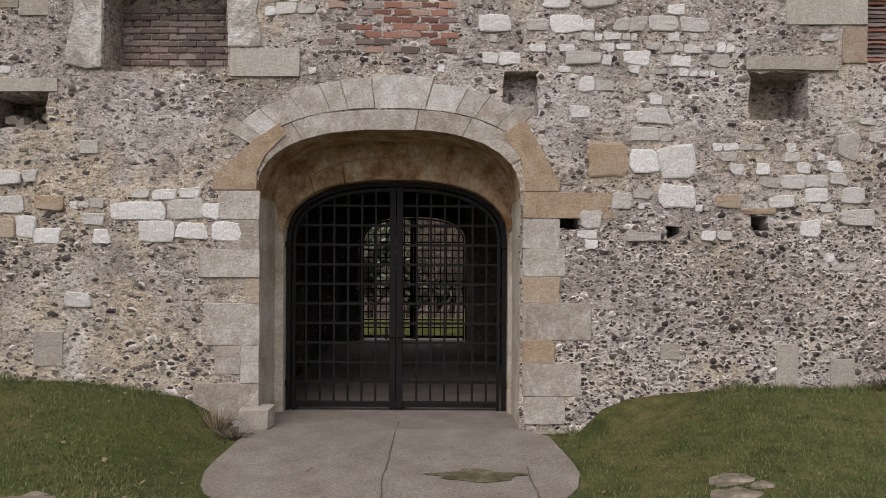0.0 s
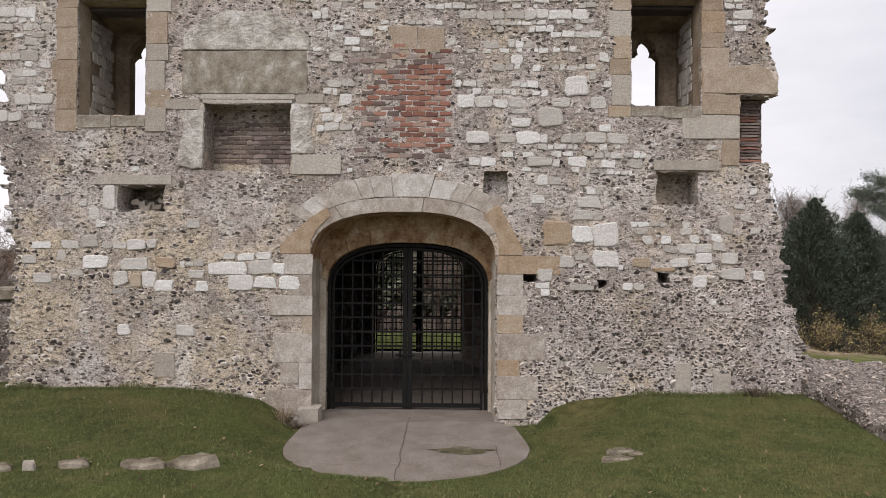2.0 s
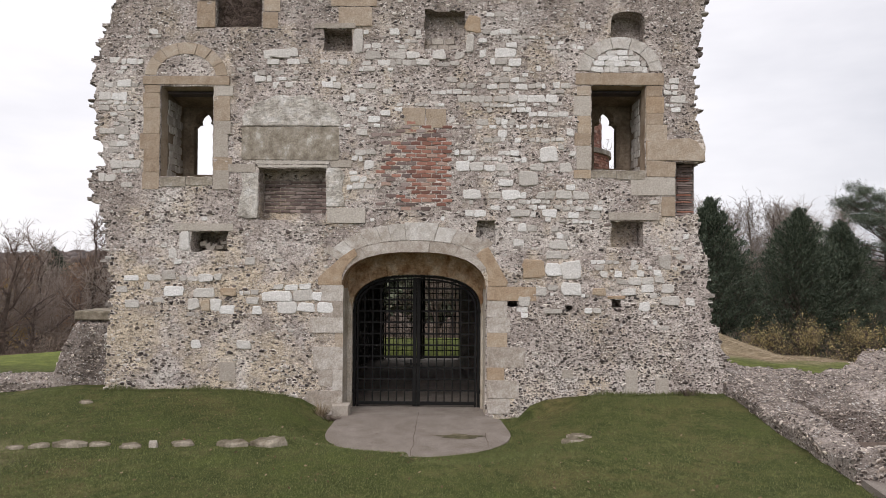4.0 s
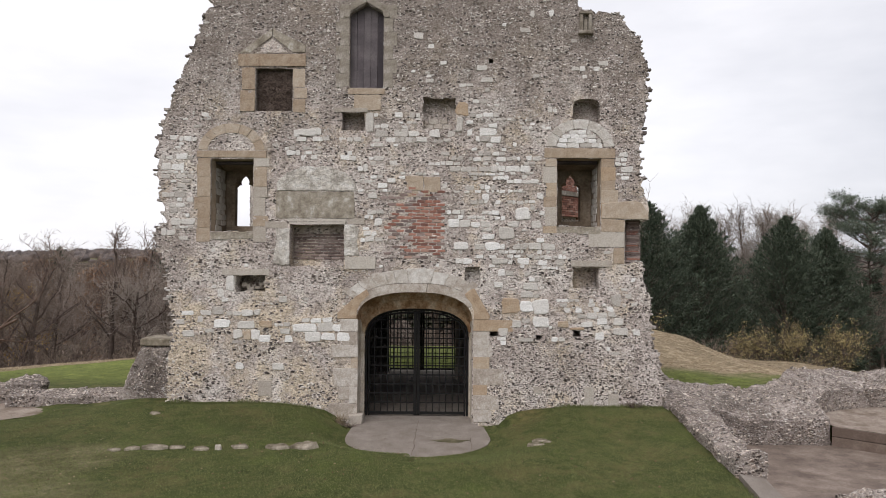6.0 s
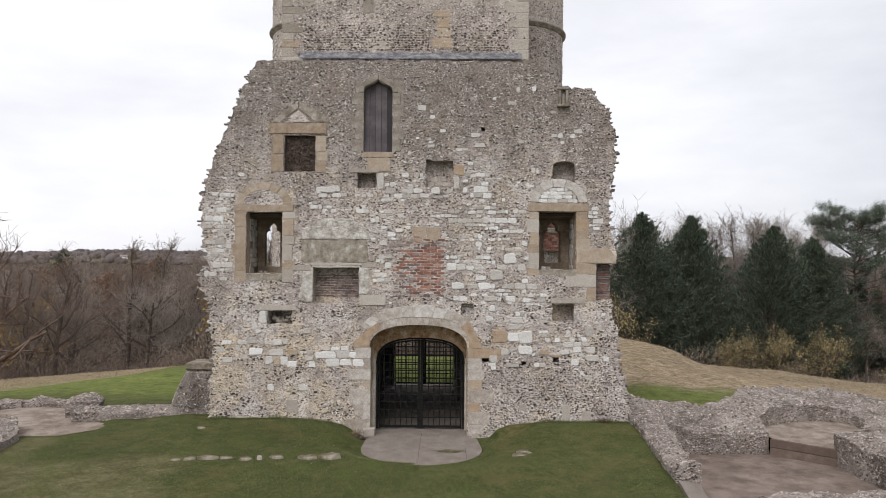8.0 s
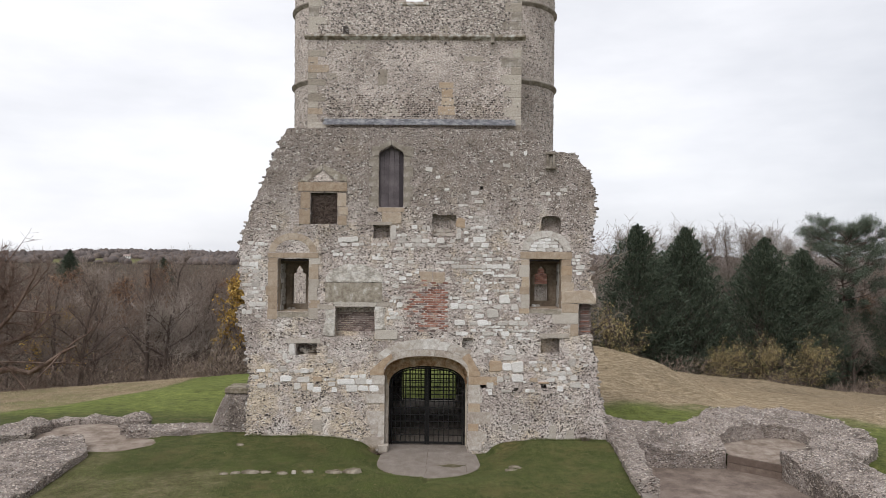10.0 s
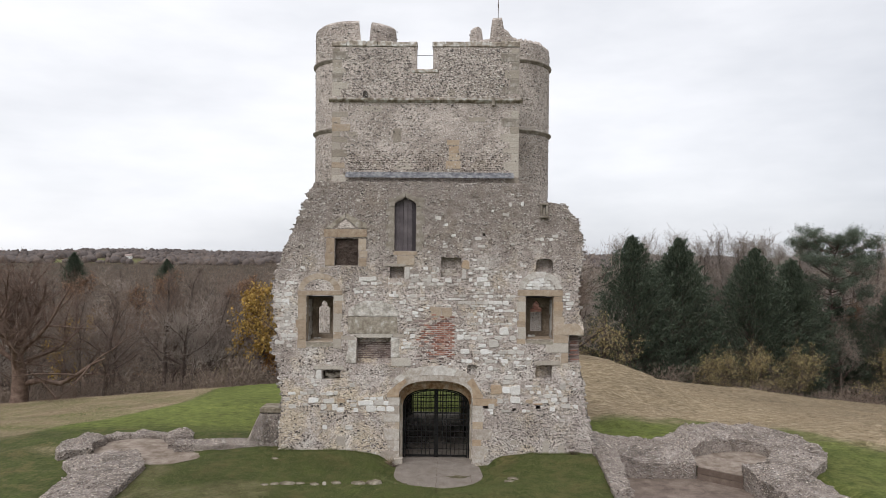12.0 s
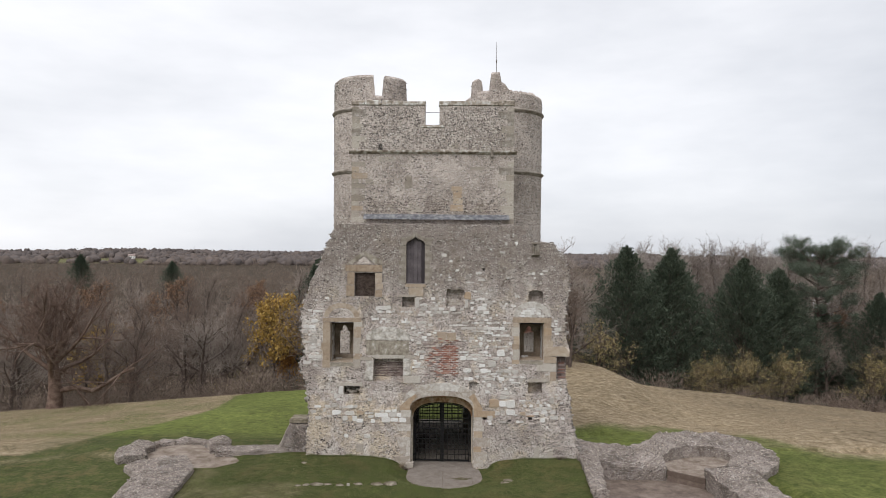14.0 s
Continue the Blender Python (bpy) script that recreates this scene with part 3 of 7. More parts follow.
def join(*lumps):
    v, f = [], []
    for a, b in lumps:
        k = len(v)
        v += list(a)
        f += [tuple(i + k for i in q) for q in b]
    return v, f


# ---- ground ----
def smooth(a, b, x):
    t = min(1.0, max(0.0, (x - a) / (b - a)))
    return t * t * (3 - 2 * t)


def apron_dist(x, y):
    """Below 1 inside the paved apron before the gate."""
    return abs((x - 0.08) / 1.66) if y > -1.3 else math.hypot((x - 0.08) / 1.66, (y + 1.3) / 1.42)


def ground_z(x, y):
    z = 0.28 + 0.22 * math.exp(-((y - 0.2) / 1.6) ** 2) * smooth(1.7, 4.0, abs(x - 0.1)) * (1 - smooth(7.2, 9.2, abs(x)))
    z += 0.04 * fuzz(x, y, 0.0, 0.35) + 0.01 * fuzz(x, y, 3.0, 1.5)
    # the paved way through the gate lies lower
    if y > -4.2:
        k = 1 - smooth(0.98, 2.3 if x > 0 else 1.75, apron_dist(x, y)) if y < 0 else 1 - smooth(1.9, 2.4, abs(x - 0.1))
        k *= 1 - smooth(9.5, 12.5, y)
        z = z * (1 - k) - (0.05 + 0.036 * max(0.0, y)) * k
    # the trodden floor inside the western footing
    if x < -8:
        k = max(1 - smooth(1.9, 2.5, math.hypot(x + 13.0, y - 0.7)), 1 - smooth(0.9, 1.4, math.hypot((x + 11.0) / 1.3, y + 0.3)))
        z = z * (1 - k) + 0.205 * k
    if x > 10:
        k = 1 - smooth(1.6, 2.6, math.hypot(x - 12.7, y - 0.5))
        z = z * (1 - k) - 0.1 * k
    # the sunk floor of the ruined range
    edge = max(5.7, 6.92 + 0.09 * y) if y < 0 else 6.9
    if x > edge - 0.3 and y < 1.3:
        k = smooth(edge - 0.25, edge + 0.05, x) * (1 - smooth(0.9, 1.2, y)) * (1 - smooth(13.2, 14.2, x + 0.25 * y))
        z = z * (1 - k) - 0.42 * k
    # the fall of the castle hill, with a rampart's crest on the east
    west = z - 0.62 * smooth(2.0, 13.0, y) + 0.4 * smooth(9, 15, y) * (1 - smooth(28, 38, y)) * (1 - smooth(6, 9, abs(x))) - 0.105 * max(0.0, y - 12.0) - 0.085 * max(0.0, abs(x) - 13.0) * smooth(-3, 16, y)
    if y > 25:
        west -= 0.12 * (y - 25) * smooth(25, 36, y)
    if x > 4 and y > 3:
        crest = -1.0 - 0.15 * (min(max(x, 11.0), 15.0) - 11.0) - 2.05 * smooth(15.0, 20.5, x) - 0.105 * max(0.0, x - 20.0)
        f = smooth(3.0, 39.0, y) ** 0.9
        east = z * (1 - f) + crest * f + (0.15 + 0.40 * smooth(16, 24, x)) * math.exp(-((y - 36.5) / 4.0) ** 2) * (0.6 + 0.8 * fuzz(x, 0, 0, 0.12)) - 0.5 * math.exp(-((y - 17) / 6.0) ** 2 - ((x - 24) / 9) ** 2)
        east -= 0.78 * math.exp(-((x - 15.5) / 5.0) ** 2 - ((y - 14) / 6.5) ** 2)
        east += 0.68 * math.exp(-((x - 13.5) / 4.2) ** 2 - ((y - 29) / 7.0) ** 2) + 0.16 * fuzz(x, y, 0, 0.35) + 0.07 * fuzz(x, y, 4, 1.1)
        if y > 39:
            east -= 0.28 * (y - 39) * smooth(39, 46, y)
        k = smooth(4, 9, x)
        z = west * (1 - k) + east * k
    else:
        z = west
    z = max(z, -12.0 + 1.2 * fuzz(x, y, 1.0, 0.012))
    if y > 300:
        z += 12 * smooth(250, 1500, y) + 15 * smooth(600, 1500, y) * (fuzz(x, y, 5.0, 0.0024) + 0.4 * fuzz(x, y, 8.0, 0.008))
    return z


def FIELD(x, y):
    """A pale field between the far woods."""
    return 860 < y < 1060 and -600 < x < -400


def build_ground():
    xs = list(np.arange(-22, 22.01, 0.28)) + [22 + 1.6 * 1.17 ** i for i in range(46)]
    xs = [-x for x in xs if x > 22][::-1] + xs
    ys = [-1.6 * 1.2 ** i - 40 for i in range(26)][::-1] + list(np.arange(-40, -14, 1.0)) + list(np.arange(-14, 6, 0.25)) + list(np.arange(6, 40, 0.6)) + [40 + 1.3 * 1.13 ** i for i in range(62)]
    v, cover = [], []
    for y in ys:
        for x in xs:
            v.append((x, y, ground_z(x, y) if abs(x) < 900 else -8.0))
            w = 1.6 * fuzz(x, y, 9.0, 0.22) + 0.7 * fuzz(x, y, 2.0, 0.9)
            right = smooth(-1.5, 2.2, y - (6.6 - 0.5 * max(0.0, x - 12.5)) + 1.9 * w) if x > 5.0 else 0.0
            left = smooth(-0.5, 0.6, -x - 16.2 - (0.36 * (12 - y) if y < 12 else 0.1 * (y - 12)) + 0.35 * w) if x < -5 and y > 0 else 0.0
            if x > 6.5 and y > 2 and (x > 14 or y > 7):
                right = max(right, min(0.75, 0.42 + 0.5 * fuzz(x, y, 6.0, 0.5)) * smooth(2.0, 4.0, y))
            s = max(right, left * (0.72 + 0.5 * fuzz(x, y, 1.0, 0.4)))
            lush = smooth(1 if x > 6 else 3, 4 if x > 6 else 6, y) * (1 - s) * (1 - smooth(34, 38, y)) * (1.0 if x < 14 else 0.6) + (0.55 * (1 - s) * (1 - smooth(3, 5, y)) * smooth(13.5, 15, x) if -14 < y < 5 else 0)
            bare = 0.3 * smooth(0.6, 1.0, fuzz(x, y, 7.0, 0.5) + fuzz(x, y, 4.0, 0.13) + 0.5) if y < 1 and x < 1 else 0.0
            far = smooth(30, 38, y + 0.6 * w - (11 if x > 8 else 0))
            if x > 16 and y > 4:
                far = max(far, 0.32 * smooth(17, 27, x))
            if abs(x) < 8 and 10 < y < 36:
                s = max(s, 0.42)
            if FIELD(x, y):
                s, lush, far = 0.4, 0.6, 0.0
            cover.append((max(s, bare), lush, far))
    nx = len(xs)
    f = [(j * nx + i, j * nx + i + 1, (j + 1) * nx + i + 1, (j + 1) * nx + i) for j in range(len(ys) - 1) for i in range(nx - 1)]
    me = mesh_of("ground", v, f)
    ca = me.color_attributes.new("cover", "FLOAT_COLOR", "POINT")
    ca.data.foreach_set("color", np.c_[np.array(cover), np.ones(len(cover))].astype(np.float32).ravel())
    ob = part("ground", me, M_GROUND, smooth=True)
    return tagged(ob, "mown green grass running to straw-coloured rough banks", "ground", kind="structure")


build_ground()


# ---- paved way ----
def build_apron():
    bm = bmesh.new()
    loop = [(1.46, 0.0), (1.70, -0.30), (1.80, -1.2)]
    loop += [(0.08 + 1.74 * math.cos(a), -1.3 - 1.48 * math.sin(a)) for a in np.linspace(0.12, math.pi - 0.12, 26)]
    loop += [(-1.64, -1.2), (-1.62, -0.30), (-1.54, 0.0)]
    loop = [(x + 0.03 * fuzz(x, y, 0, 3), y + 0.03 * fuzz(x, y, 5, 3)) for x, y in loop]
    top = [bm.verts.new((x, y, 0.0 + 0.02 * (y + 0.6 if y < -0.6 else 0))) for x, y in loop]
    low = [bm.verts.new((x, y, -0.2)) for x, y in loop]
    bm.faces.new(top)
    for i in range(len(loop) - 1):
        bm.faces.new((top[i + 1], top[i], low[i], low[i + 1]))
    ob = part("pavement", bm, M_CONC)
    return tagged(ob, "cracked worn concrete apron in front of the gateway", "pavement", kind="structure")


build_apron()


def apron_cracks():
    for k, (x, y0, y1) in enumerate(((0.02, -2.75, 0.3), (1.35, -2.2, -1.3), (-0.7, -1.5, -1.35))):
        v, f = [], []
        n = 26
        for i in range(n):
            y = y0 + (y1 - y0) * i / (n - 1)
            cx = x + 0.03 * fuzz(x, y, k, 2.2) + 0.012 * fuzz(x, y, k, 9.0) + (0.35 * (y - y0) if k == 2 else 0)
            w = 0.006 + 0.004 * fuzz(x, y, 3, 5.0)
            z = 0.004 + 0.02 * min(0.0, y + 0.6)
            v += [(cx - w, y, z), (cx + w, y, z)]
        f = [(2 * i, 2 * i + 1, 2 * i + 3, 2 * i + 2) for i in range(n - 1)]
        ob = part("crack", mesh_of("crack", v, f), M_BARK)
        tagged(ob, "dirt-filled crack in the concrete apron", "crack", kind="structure")


apron_cracks()
bm = box_mesh(-2.3, 2.1, 0.0, 10.7, -0.25, 0.004)
for v in bm.verts:
    v.co.z -= 0.034 * max(0.0, v.co.y - 0.7)
passage_floor = part("floor", bm, M_CONC)
tagged(passage_floor, "dusty concrete floor of the gate passage", "floor", kind="structure")

# ---- gatehouse: the broken courtyard wall ----
gatehouse = tagged(empty("castle_gatehouse"), "tall ruined flint castle gatehouse with two round towers", "castle")
THICK = 1.3
GX = -0.05


def wall_y(x, z):
    return 0.035 * fuzz(x, 0.0, z, 0.7) + 0.02 * fuzz(x, 4.0, z, 2.2) + 0.016 * fuzz(x, 8.0, z, 6.0) + 0.008 * fuzz(x, 2.0, z, 15.0)


edge_right = [(6.75, -0.3, 1), (6.42, 0.75, 1), (6.25, 1.5, 1), (6.07, 2.1, 1), (6.0, 2.95, 1), (5.8, 3.8, 1), (5.78, 4.15, 1), (5.33, 4.17, 0), (5.33, 5.30, 0),
              (5.93, 5.30, 0), (5.95, 5.6, 0.3), (5.8, 6.1, 1), (5.72, 7.26, 1), (5.80, 7.76, 1), (5.9, 8.6, 1), (5.92, 9.17, 1), (5.78, 9.6, 1), (5.68, 10.0, 1), (5.44, 10.25, 1)]
edge_top = [(5.24, 10.58, 0.7), (4.2, 10.72, 0.7), (3.95, 11.05, 0.7), (3.75, 11.45, 0.5), (0, 11.52, 0.4), (-5.12, 11.5, 0.8)]
edge_left = [(-5.36, 11.04, 1), (-5.58, 10.5, 1), (-6.02, 9.45, 1), (-6.46, 8.44, 1), (-6.66, 7.85, 1), (-6.85, 7.1, 1), (-6.74, 6.18, 1), (-6.62, 5.5, 1), (-6.56, 5.18, 1),
             (-6.84, 4.9, 1), (-6.84, 4.5, 1), (-6.58, 4.0, 1), (-6.44, 3.34, 1), (-6.42, 2.0, 1), (-6.48, 1.35, 1), (-6.55, -0.3, 1)]
OUTLINE = ragged(edge_right + edge_top + edge_left, 0.11, 0.075)

front_arch = arch_loop(GX - 0.04, 1.5, -0.3, 2.62, 3.39, 22, 2.5)
gate_arch = arch_loop(GX - 0.015, 1.415, -0.3, 2.11, 2.905, 22, 2.5)
HOLES = {
    "arch": (front_arch, None),
    "window_left": (rect_loop(-5.40, -4.30, 4.93, 6.82, 0.012), 1.0),
    "window_right": (rect_loop(3.58, 4.70, 5.12, 6.88, 0.012), 1.0),
    "box_recess": (rect_loop(-3.33, -1.93, 4.04, 5.12, 0.012), 0.44),
    "niche_low": (rect_loop(-4.74, -3.98, 3.38, 3.79, 0.025), 0.75),
    "slot": (rect_loop(1.21, 1.60, 3.57, 4.07, 0.015), 0.22),
    "niche_right": (rect_loop(4.0, 4.68, 3.53, 4.06, 0.02), 0.5),
    "hole_gate": (rect_loop(1.84, 2.07, 2.27, 2.51, 0.02), 0.6),
    "hole_right": (rect_loop(4.0, 4.22, 2.26, 2.44, 0.02), 0.5),
    "hole_small": (rect_loop(3.05, 3.19, 2.19, 2.30, 0.02), 0.35),
    "niche_high": (arch_loop(4.33, 0.35, 7.78, 8.2, 8.43, 8, 2.6), 0.4),
    "niche_mid": (rect_loop(0.10, 0.94, 7.63, 8.44, 0.03), 0.3),
    "hole_mid": (rect_loop(-2.0, -1.42, 7.58, 8.04, 0.015), 0.4),
    "nest_window": (rect_loop(-4.26, -3.31, 8.07, 9.18, 0.012), 0.42),
    "door": ([(-0.94, 8.69), (-0.94, 9.6), (-0.94, 10.58), (-0.98, 10.66), (-1.14, 10.75), (-1.29, 10.82), (-1.38, 10.90), (-1.47, 10.82), (-1.62, 10.75), (-1.78, 10.66), (-1.82, 10.58), (-1.82, 9.6), (-1.82, 8.69)], 0.26),
    "putlog": (rect_loop(1.79, 1.90, 9.32, 9.46, 0.015), 0.4),
}
loops = [h[0] for h in HOLES.values()]
sheet = pierced_sheet(OUTLINE, loops, 0.06, wall_y)
lumps = [sheet]
for key, (loop, deep) in HOLES.items():
    front = [(x, wall_y(x, z), z) for x, z in loop]
    if key == "arch":
        shrunk = [(GX + (x - GX) * 0.99, 0.8, z * 0.995) for x, z in loop]
        soffit = join(band(front, shrunk), band(shrunk, [(x, 0.85, z) for x, z in gate_arch]), band([(x, 0.85, z) for x, z in gate_arch], [(x, THICK, z) for x, z in gate_arch]))
    else:
        back = [(x, min(deep, 0.05 if deep > 0.9 else deep), z) for x, z in loop]
        lumps.append(band(front, back))
        if deep < 0.9:
            lumps.append((back, [tuple(range(len(back)))]))
# the broken sides and top, rough right through the thickness
rows_ = []
for s in range(6):
    y = THICK * s / 5
    rows_.append([(x + (0.10 * fuzz(x, y, z, 3.0) if s else 0), y if s else wall_y(x, z), z + (0.06 * fuzz(x, y + 9, z, 3.0) if s else 0)) for x, z in OUTLINE])
for a, b in zip(rows_, rows_[1:]):
    lumps.append(band(a, b))
bv, bf = pierced_sheet([(x, z) for x, _, z in rows_[-1]], [gate_arch, loops[1], loops[2]], 0, lambda x, z: THICK)
lumps.append((bv, bf))
def welded(name, lump):
    bm = bmesh.new()
    bm.from_mesh(mesh_of(name, *lump))
    bmesh.ops.remove_doubles(bm, verts=bm.verts, dist=0.0005)
    return bm


courtyard_wall = part("courtyard_wall", welded("courtyard_wall", join(*lumps)), M_WALL, gatehouse, "broken flint rubble wall patched with chalk and brick")
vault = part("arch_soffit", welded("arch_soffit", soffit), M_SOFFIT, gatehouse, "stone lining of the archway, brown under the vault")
vault.data.materials.append(M_REVEAL)
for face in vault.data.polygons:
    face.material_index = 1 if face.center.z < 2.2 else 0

# ---- single stones of the courtyard wall ----
class Rects:
    """Rectangles of the wall's face that stones take up, sorted into squares for a quick look."""

    def __init__(self):
        self.bins = collections.defaultdict(list)

    def append(self, r):
        for i in range(math.floor(r[0] - 0.1), math.floor(r[1] + 0.1) + 1):
            for k in range(math.floor(r[2] - 0.1), math.floor(r[3] + 0.1) + 1):
                self.bins[i, k].append(r)


TAKEN = Rects()


def is_free(x, z, m=0.0):
    return not any(a - m < x < b + m and c - m < z < d + m for a, b, c, d in TAKEN.bins[math.floor(x), math.floor(z)])


DRESSED = ("jamb_stone", "window_sill", "lintel", "lintel_moulding", "quoin", "door_sill", "grey_slab")


def wedge(name, loop, material, proud=0.02, face_y=None):
    """A flat many-cornered block in the wall's face."""
    n = len(loop)
    mx, mz = sum(p[0] for p in loop) / n, sum(p[1] for p in loop) / n
    y0 = min(wall_y(*p_) for p_ in loop + [(mx, mz)]) + 0.008 if face_y is None else face_y
    v = [(x, y0 + 0.04, z) for x, z in loop] + [(x, y0 - proud * 0.5, z) for x, z in loop] + [(mx + (x - mx) * 0.97, y0 - proud, mz + (z - mz) * 0.97) for x, z in loop]
    f = [(k + i, k + (i + 1) % n, k + n + (i + 1) % n, k + n + i) for k in (0, n) for i in range(n)] + [tuple(range(2 * n, 3 * n))]
    TAKEN.append((min(p[0] for p in loop), max(p[0] for p in loop), min(p[1] for p in loop), max(p[1] for p in loop)))
    return part(name, mesh_of(name, v, f), material, courtyard_wall)


def stone(name, x0, x1, z0, z1, material, proud=0.03, wear=0.016, gap=0.012, label=""):
    """One dressed block in the courtyard wall's face."""
    TAKEN.append((x0, x1, z0, z1))
    if name in DRESSED:
        mesh = stone_mesh(x1 - x0 - 0.004, z1 - z0 - 0.004, min(proud, 0.02) * 0.6, 0.005, 0.012)
    elif name in ("chalk_block", "sandstone_block", "rubble_stone", "slot_stone"):
        mesh = mesh_of(name, *lump_verts(x1 - x0 - 0.004, z1 - z0 - 0.004, proud * 0.9))
    else:
        mesh = stone_mesh(x1 - x0 - gap, z1 - z0 - gap, proud * 0.7, min(wear * 1.5, (z1 - z0) * 0.13))
    ob = part(name, mesh, material, courtyard_wall, label)
    cx, cz = (x0 + x1) / 2, (z0 + z1) / 2
    ob.location = (cx, min(wall_y(px, pz) for px in np.linspace(x0, x1, 5) for pz in np.linspace(z0, z1, 5)) + 0.008, cz)
    ob.rotation_euler = (0, random.uniform(-0.02, 0.02) if name not in DRESSED else 0, 0)
    return ob


def voussoirs(name, cx, cz, rx0, rz0, rx1, rz1, a0, a1, n, material, proud=0.03, power=2.0, jitter=0.0, face_y=None, joint=0.006):
    """Wedge stones round an arch, each its own piece; radii of the inner and outer curve."""
    def at(a, rx, rz):
        c, s = math.cos(a), math.sin(a)
        return cx + math.copysign(abs(c) ** (2 / power), c) * rx, cz + math.copysign(abs(s) ** (2 / power), s) * rz
    cuts = np.linspace(a0, a1, n + 1)
    cuts[1:-1] += rng.uniform(-0.34, 0.34, n - 1) * (a1 - a0) / n
    for a, b in zip(cuts[:-1], cuts[1:]):
        g = joint / max(rx0, 0.2)
        k = 1 + random.uniform(-jitter, jitter)
        ins = [at(t, rx0, rz0) for t in np.linspace(a + g, b - g, 4)]
        outs = [at(t, rx0 + (rx1 - rx0) * k, rz0 + (rz1 - rz0) * k) for t in np.linspace(b - g, a + g, 4)]
        loop = ins + outs
        mx, mz = sum(p[0] for p in loop) / 8, sum(p[1] for p in loop) / 8
        y0 = min(wall_y(*p_) for p_ in loop + [(mx, mz)]) + 0.008 if face_y is None else face_y
        d = proud * random.uniform(0.6, 1.3)
        v = [(x, y0 + 0.03, z) for x, z in loop] + [(x, y0 - d * 0.6, z) for x, z in loop]
        v += [(mx + (x - mx) * 0.985, y0 - d - random.uniform(0, 0.006), mz + (z - mz) * 0.985) for x, z in loop]
        f = [(k2 + i, k2 + (i + 1) % 8, k2 + 8 + (i + 1) % 8, k2 + 8 + i) for k2 in (0, 8) for i in range(8)] + [tuple(range(16, 24))]
        part(name, mesh_of(name, v, f), material or random.choice((M_PALE_RING, M_RING)), courtyard_wall)
        xs, zs = [p[0] for p in loop], [p[1] for p in loop]
        TAKEN.append((min(xs), max(xs), min(zs), max(zs)))


def stones(name, material, rows, proud=0.03, wear=0.012, gap=0.012):
    for x0, x1, z0, z1 in rows:
        stone(name, x0, x1, z0, z1, material, proud, wear, gap)


M_LINTEL = mottled("brown_grey_lintel_stone", [(0.36, (0.20, 0.17, 0.135)), (0.48, (0.30, 0.265, 0.21)), (0.58, (0.37, 0.335, 0.28)), (0.66, (0.52, 0.49, 0.44))], 4.0, 36.0, 0.6, 0.9, 0.95)
M_RING = mottled("pale_worn_limestone", [(0.34, (0.31, 0.262, 0.215)), (0.5, (0.435, 0.388, 0.335)), (0.66, (0.57, 0.535, 0.49))], 5.0, 40.0, 0.5, 0.9, 0.93, "object", 0.2)
M_PALE_RING = mottled("chalky_limestone", [(0.36, (0.42, 0.385, 0.335)), (0.5, (0.53, 0.495, 0.45)), (0.64, (0.64, 0.62, 0.58))], 6.0, 40.0, 0.55, 0.9, 0.93, "object", 0.2)
# the great arch: a smooth ring with a rough chalk ring over it
voussoirs("arch_ring_stone", GX - 0.04, 2.62, 1.5, 0.77, 1.70, 1.00, 0.42, math.pi - 0.42, 4, M_RING, 0.016, 2.5, joint=0.002)
voussoirs("arch_stone", GX - 0.04, 2.62, 1.71, 1.01, 2.08, 1.33, 0.72, math.pi - 0.52, 11, None, 0.014, 2.5, 0.2, joint=0.003)
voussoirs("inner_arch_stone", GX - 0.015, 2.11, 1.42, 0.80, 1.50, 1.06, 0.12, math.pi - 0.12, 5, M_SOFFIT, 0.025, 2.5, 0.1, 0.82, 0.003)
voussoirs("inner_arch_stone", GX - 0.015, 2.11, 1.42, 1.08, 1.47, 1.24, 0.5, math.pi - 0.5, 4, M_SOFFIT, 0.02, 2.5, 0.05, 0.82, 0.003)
# the brown skewbacks from which the arch springs
wedge("springer", [(1.46, 2.69), (1.84, 2.69), (1.87, 2.78), (1.46, 3.50), (1.34, 3.46), (1.20, 3.33), (1.40, 3.08), (1.455, 2.88)], M_OCHRE, 0.018)
wedge("springer", [(-1.585, 2.69), (-1.58, 2.90), (-1.48, 3.10), (-1.26, 3.32), (-1.33, 3.46), (-1.62, 3.26), (-2.08, 2.84), (-2.08, 2.69)], M_OCHRE, 0.018)
# jambs of the gateway, worn blocks
stones("jamb_stone", M_RING, [(-2.02, -1.545, 2.36, 2.685), (-1.95, -1.545, 2.02, 2.36), (-2.24, -1.545, 1.70, 2.02), (-2.17, -1.545, 0.93, 1.41),
                              (-1.76, -1.545, 0.50, 0.93), (-2.06, -1.76, 0.60, 0.93), (-2.30, -1.545, 0.08, 0.50)], 0.018, 0.012, 0.004)
stones("jamb_stone", M_SAND, [(-1.72, -1.545, 1.41, 1.70)], 0.016, 0.008, 0.004)
stones("jamb_stone", M_RING, [(1.435, 1.86, 2.04, 2.39), (1.435, 1.92, 1.73, 2.04), (1.435, 2.22, 1.01, 1.43), (1.435, 2.10, 0.38, 0.75), (1.45, 1.92, 0.06, 0.38)], 0.018, 0.012, 0.004)
stones("jamb_stone", M_OCHRE, [(1.435, 2.45, 2.39, 2.685), (1.435, 1.86, 1.43, 1.73), (1.435, 1.80, 0.75, 1.01)], 0.018, 0.012, 0.004)
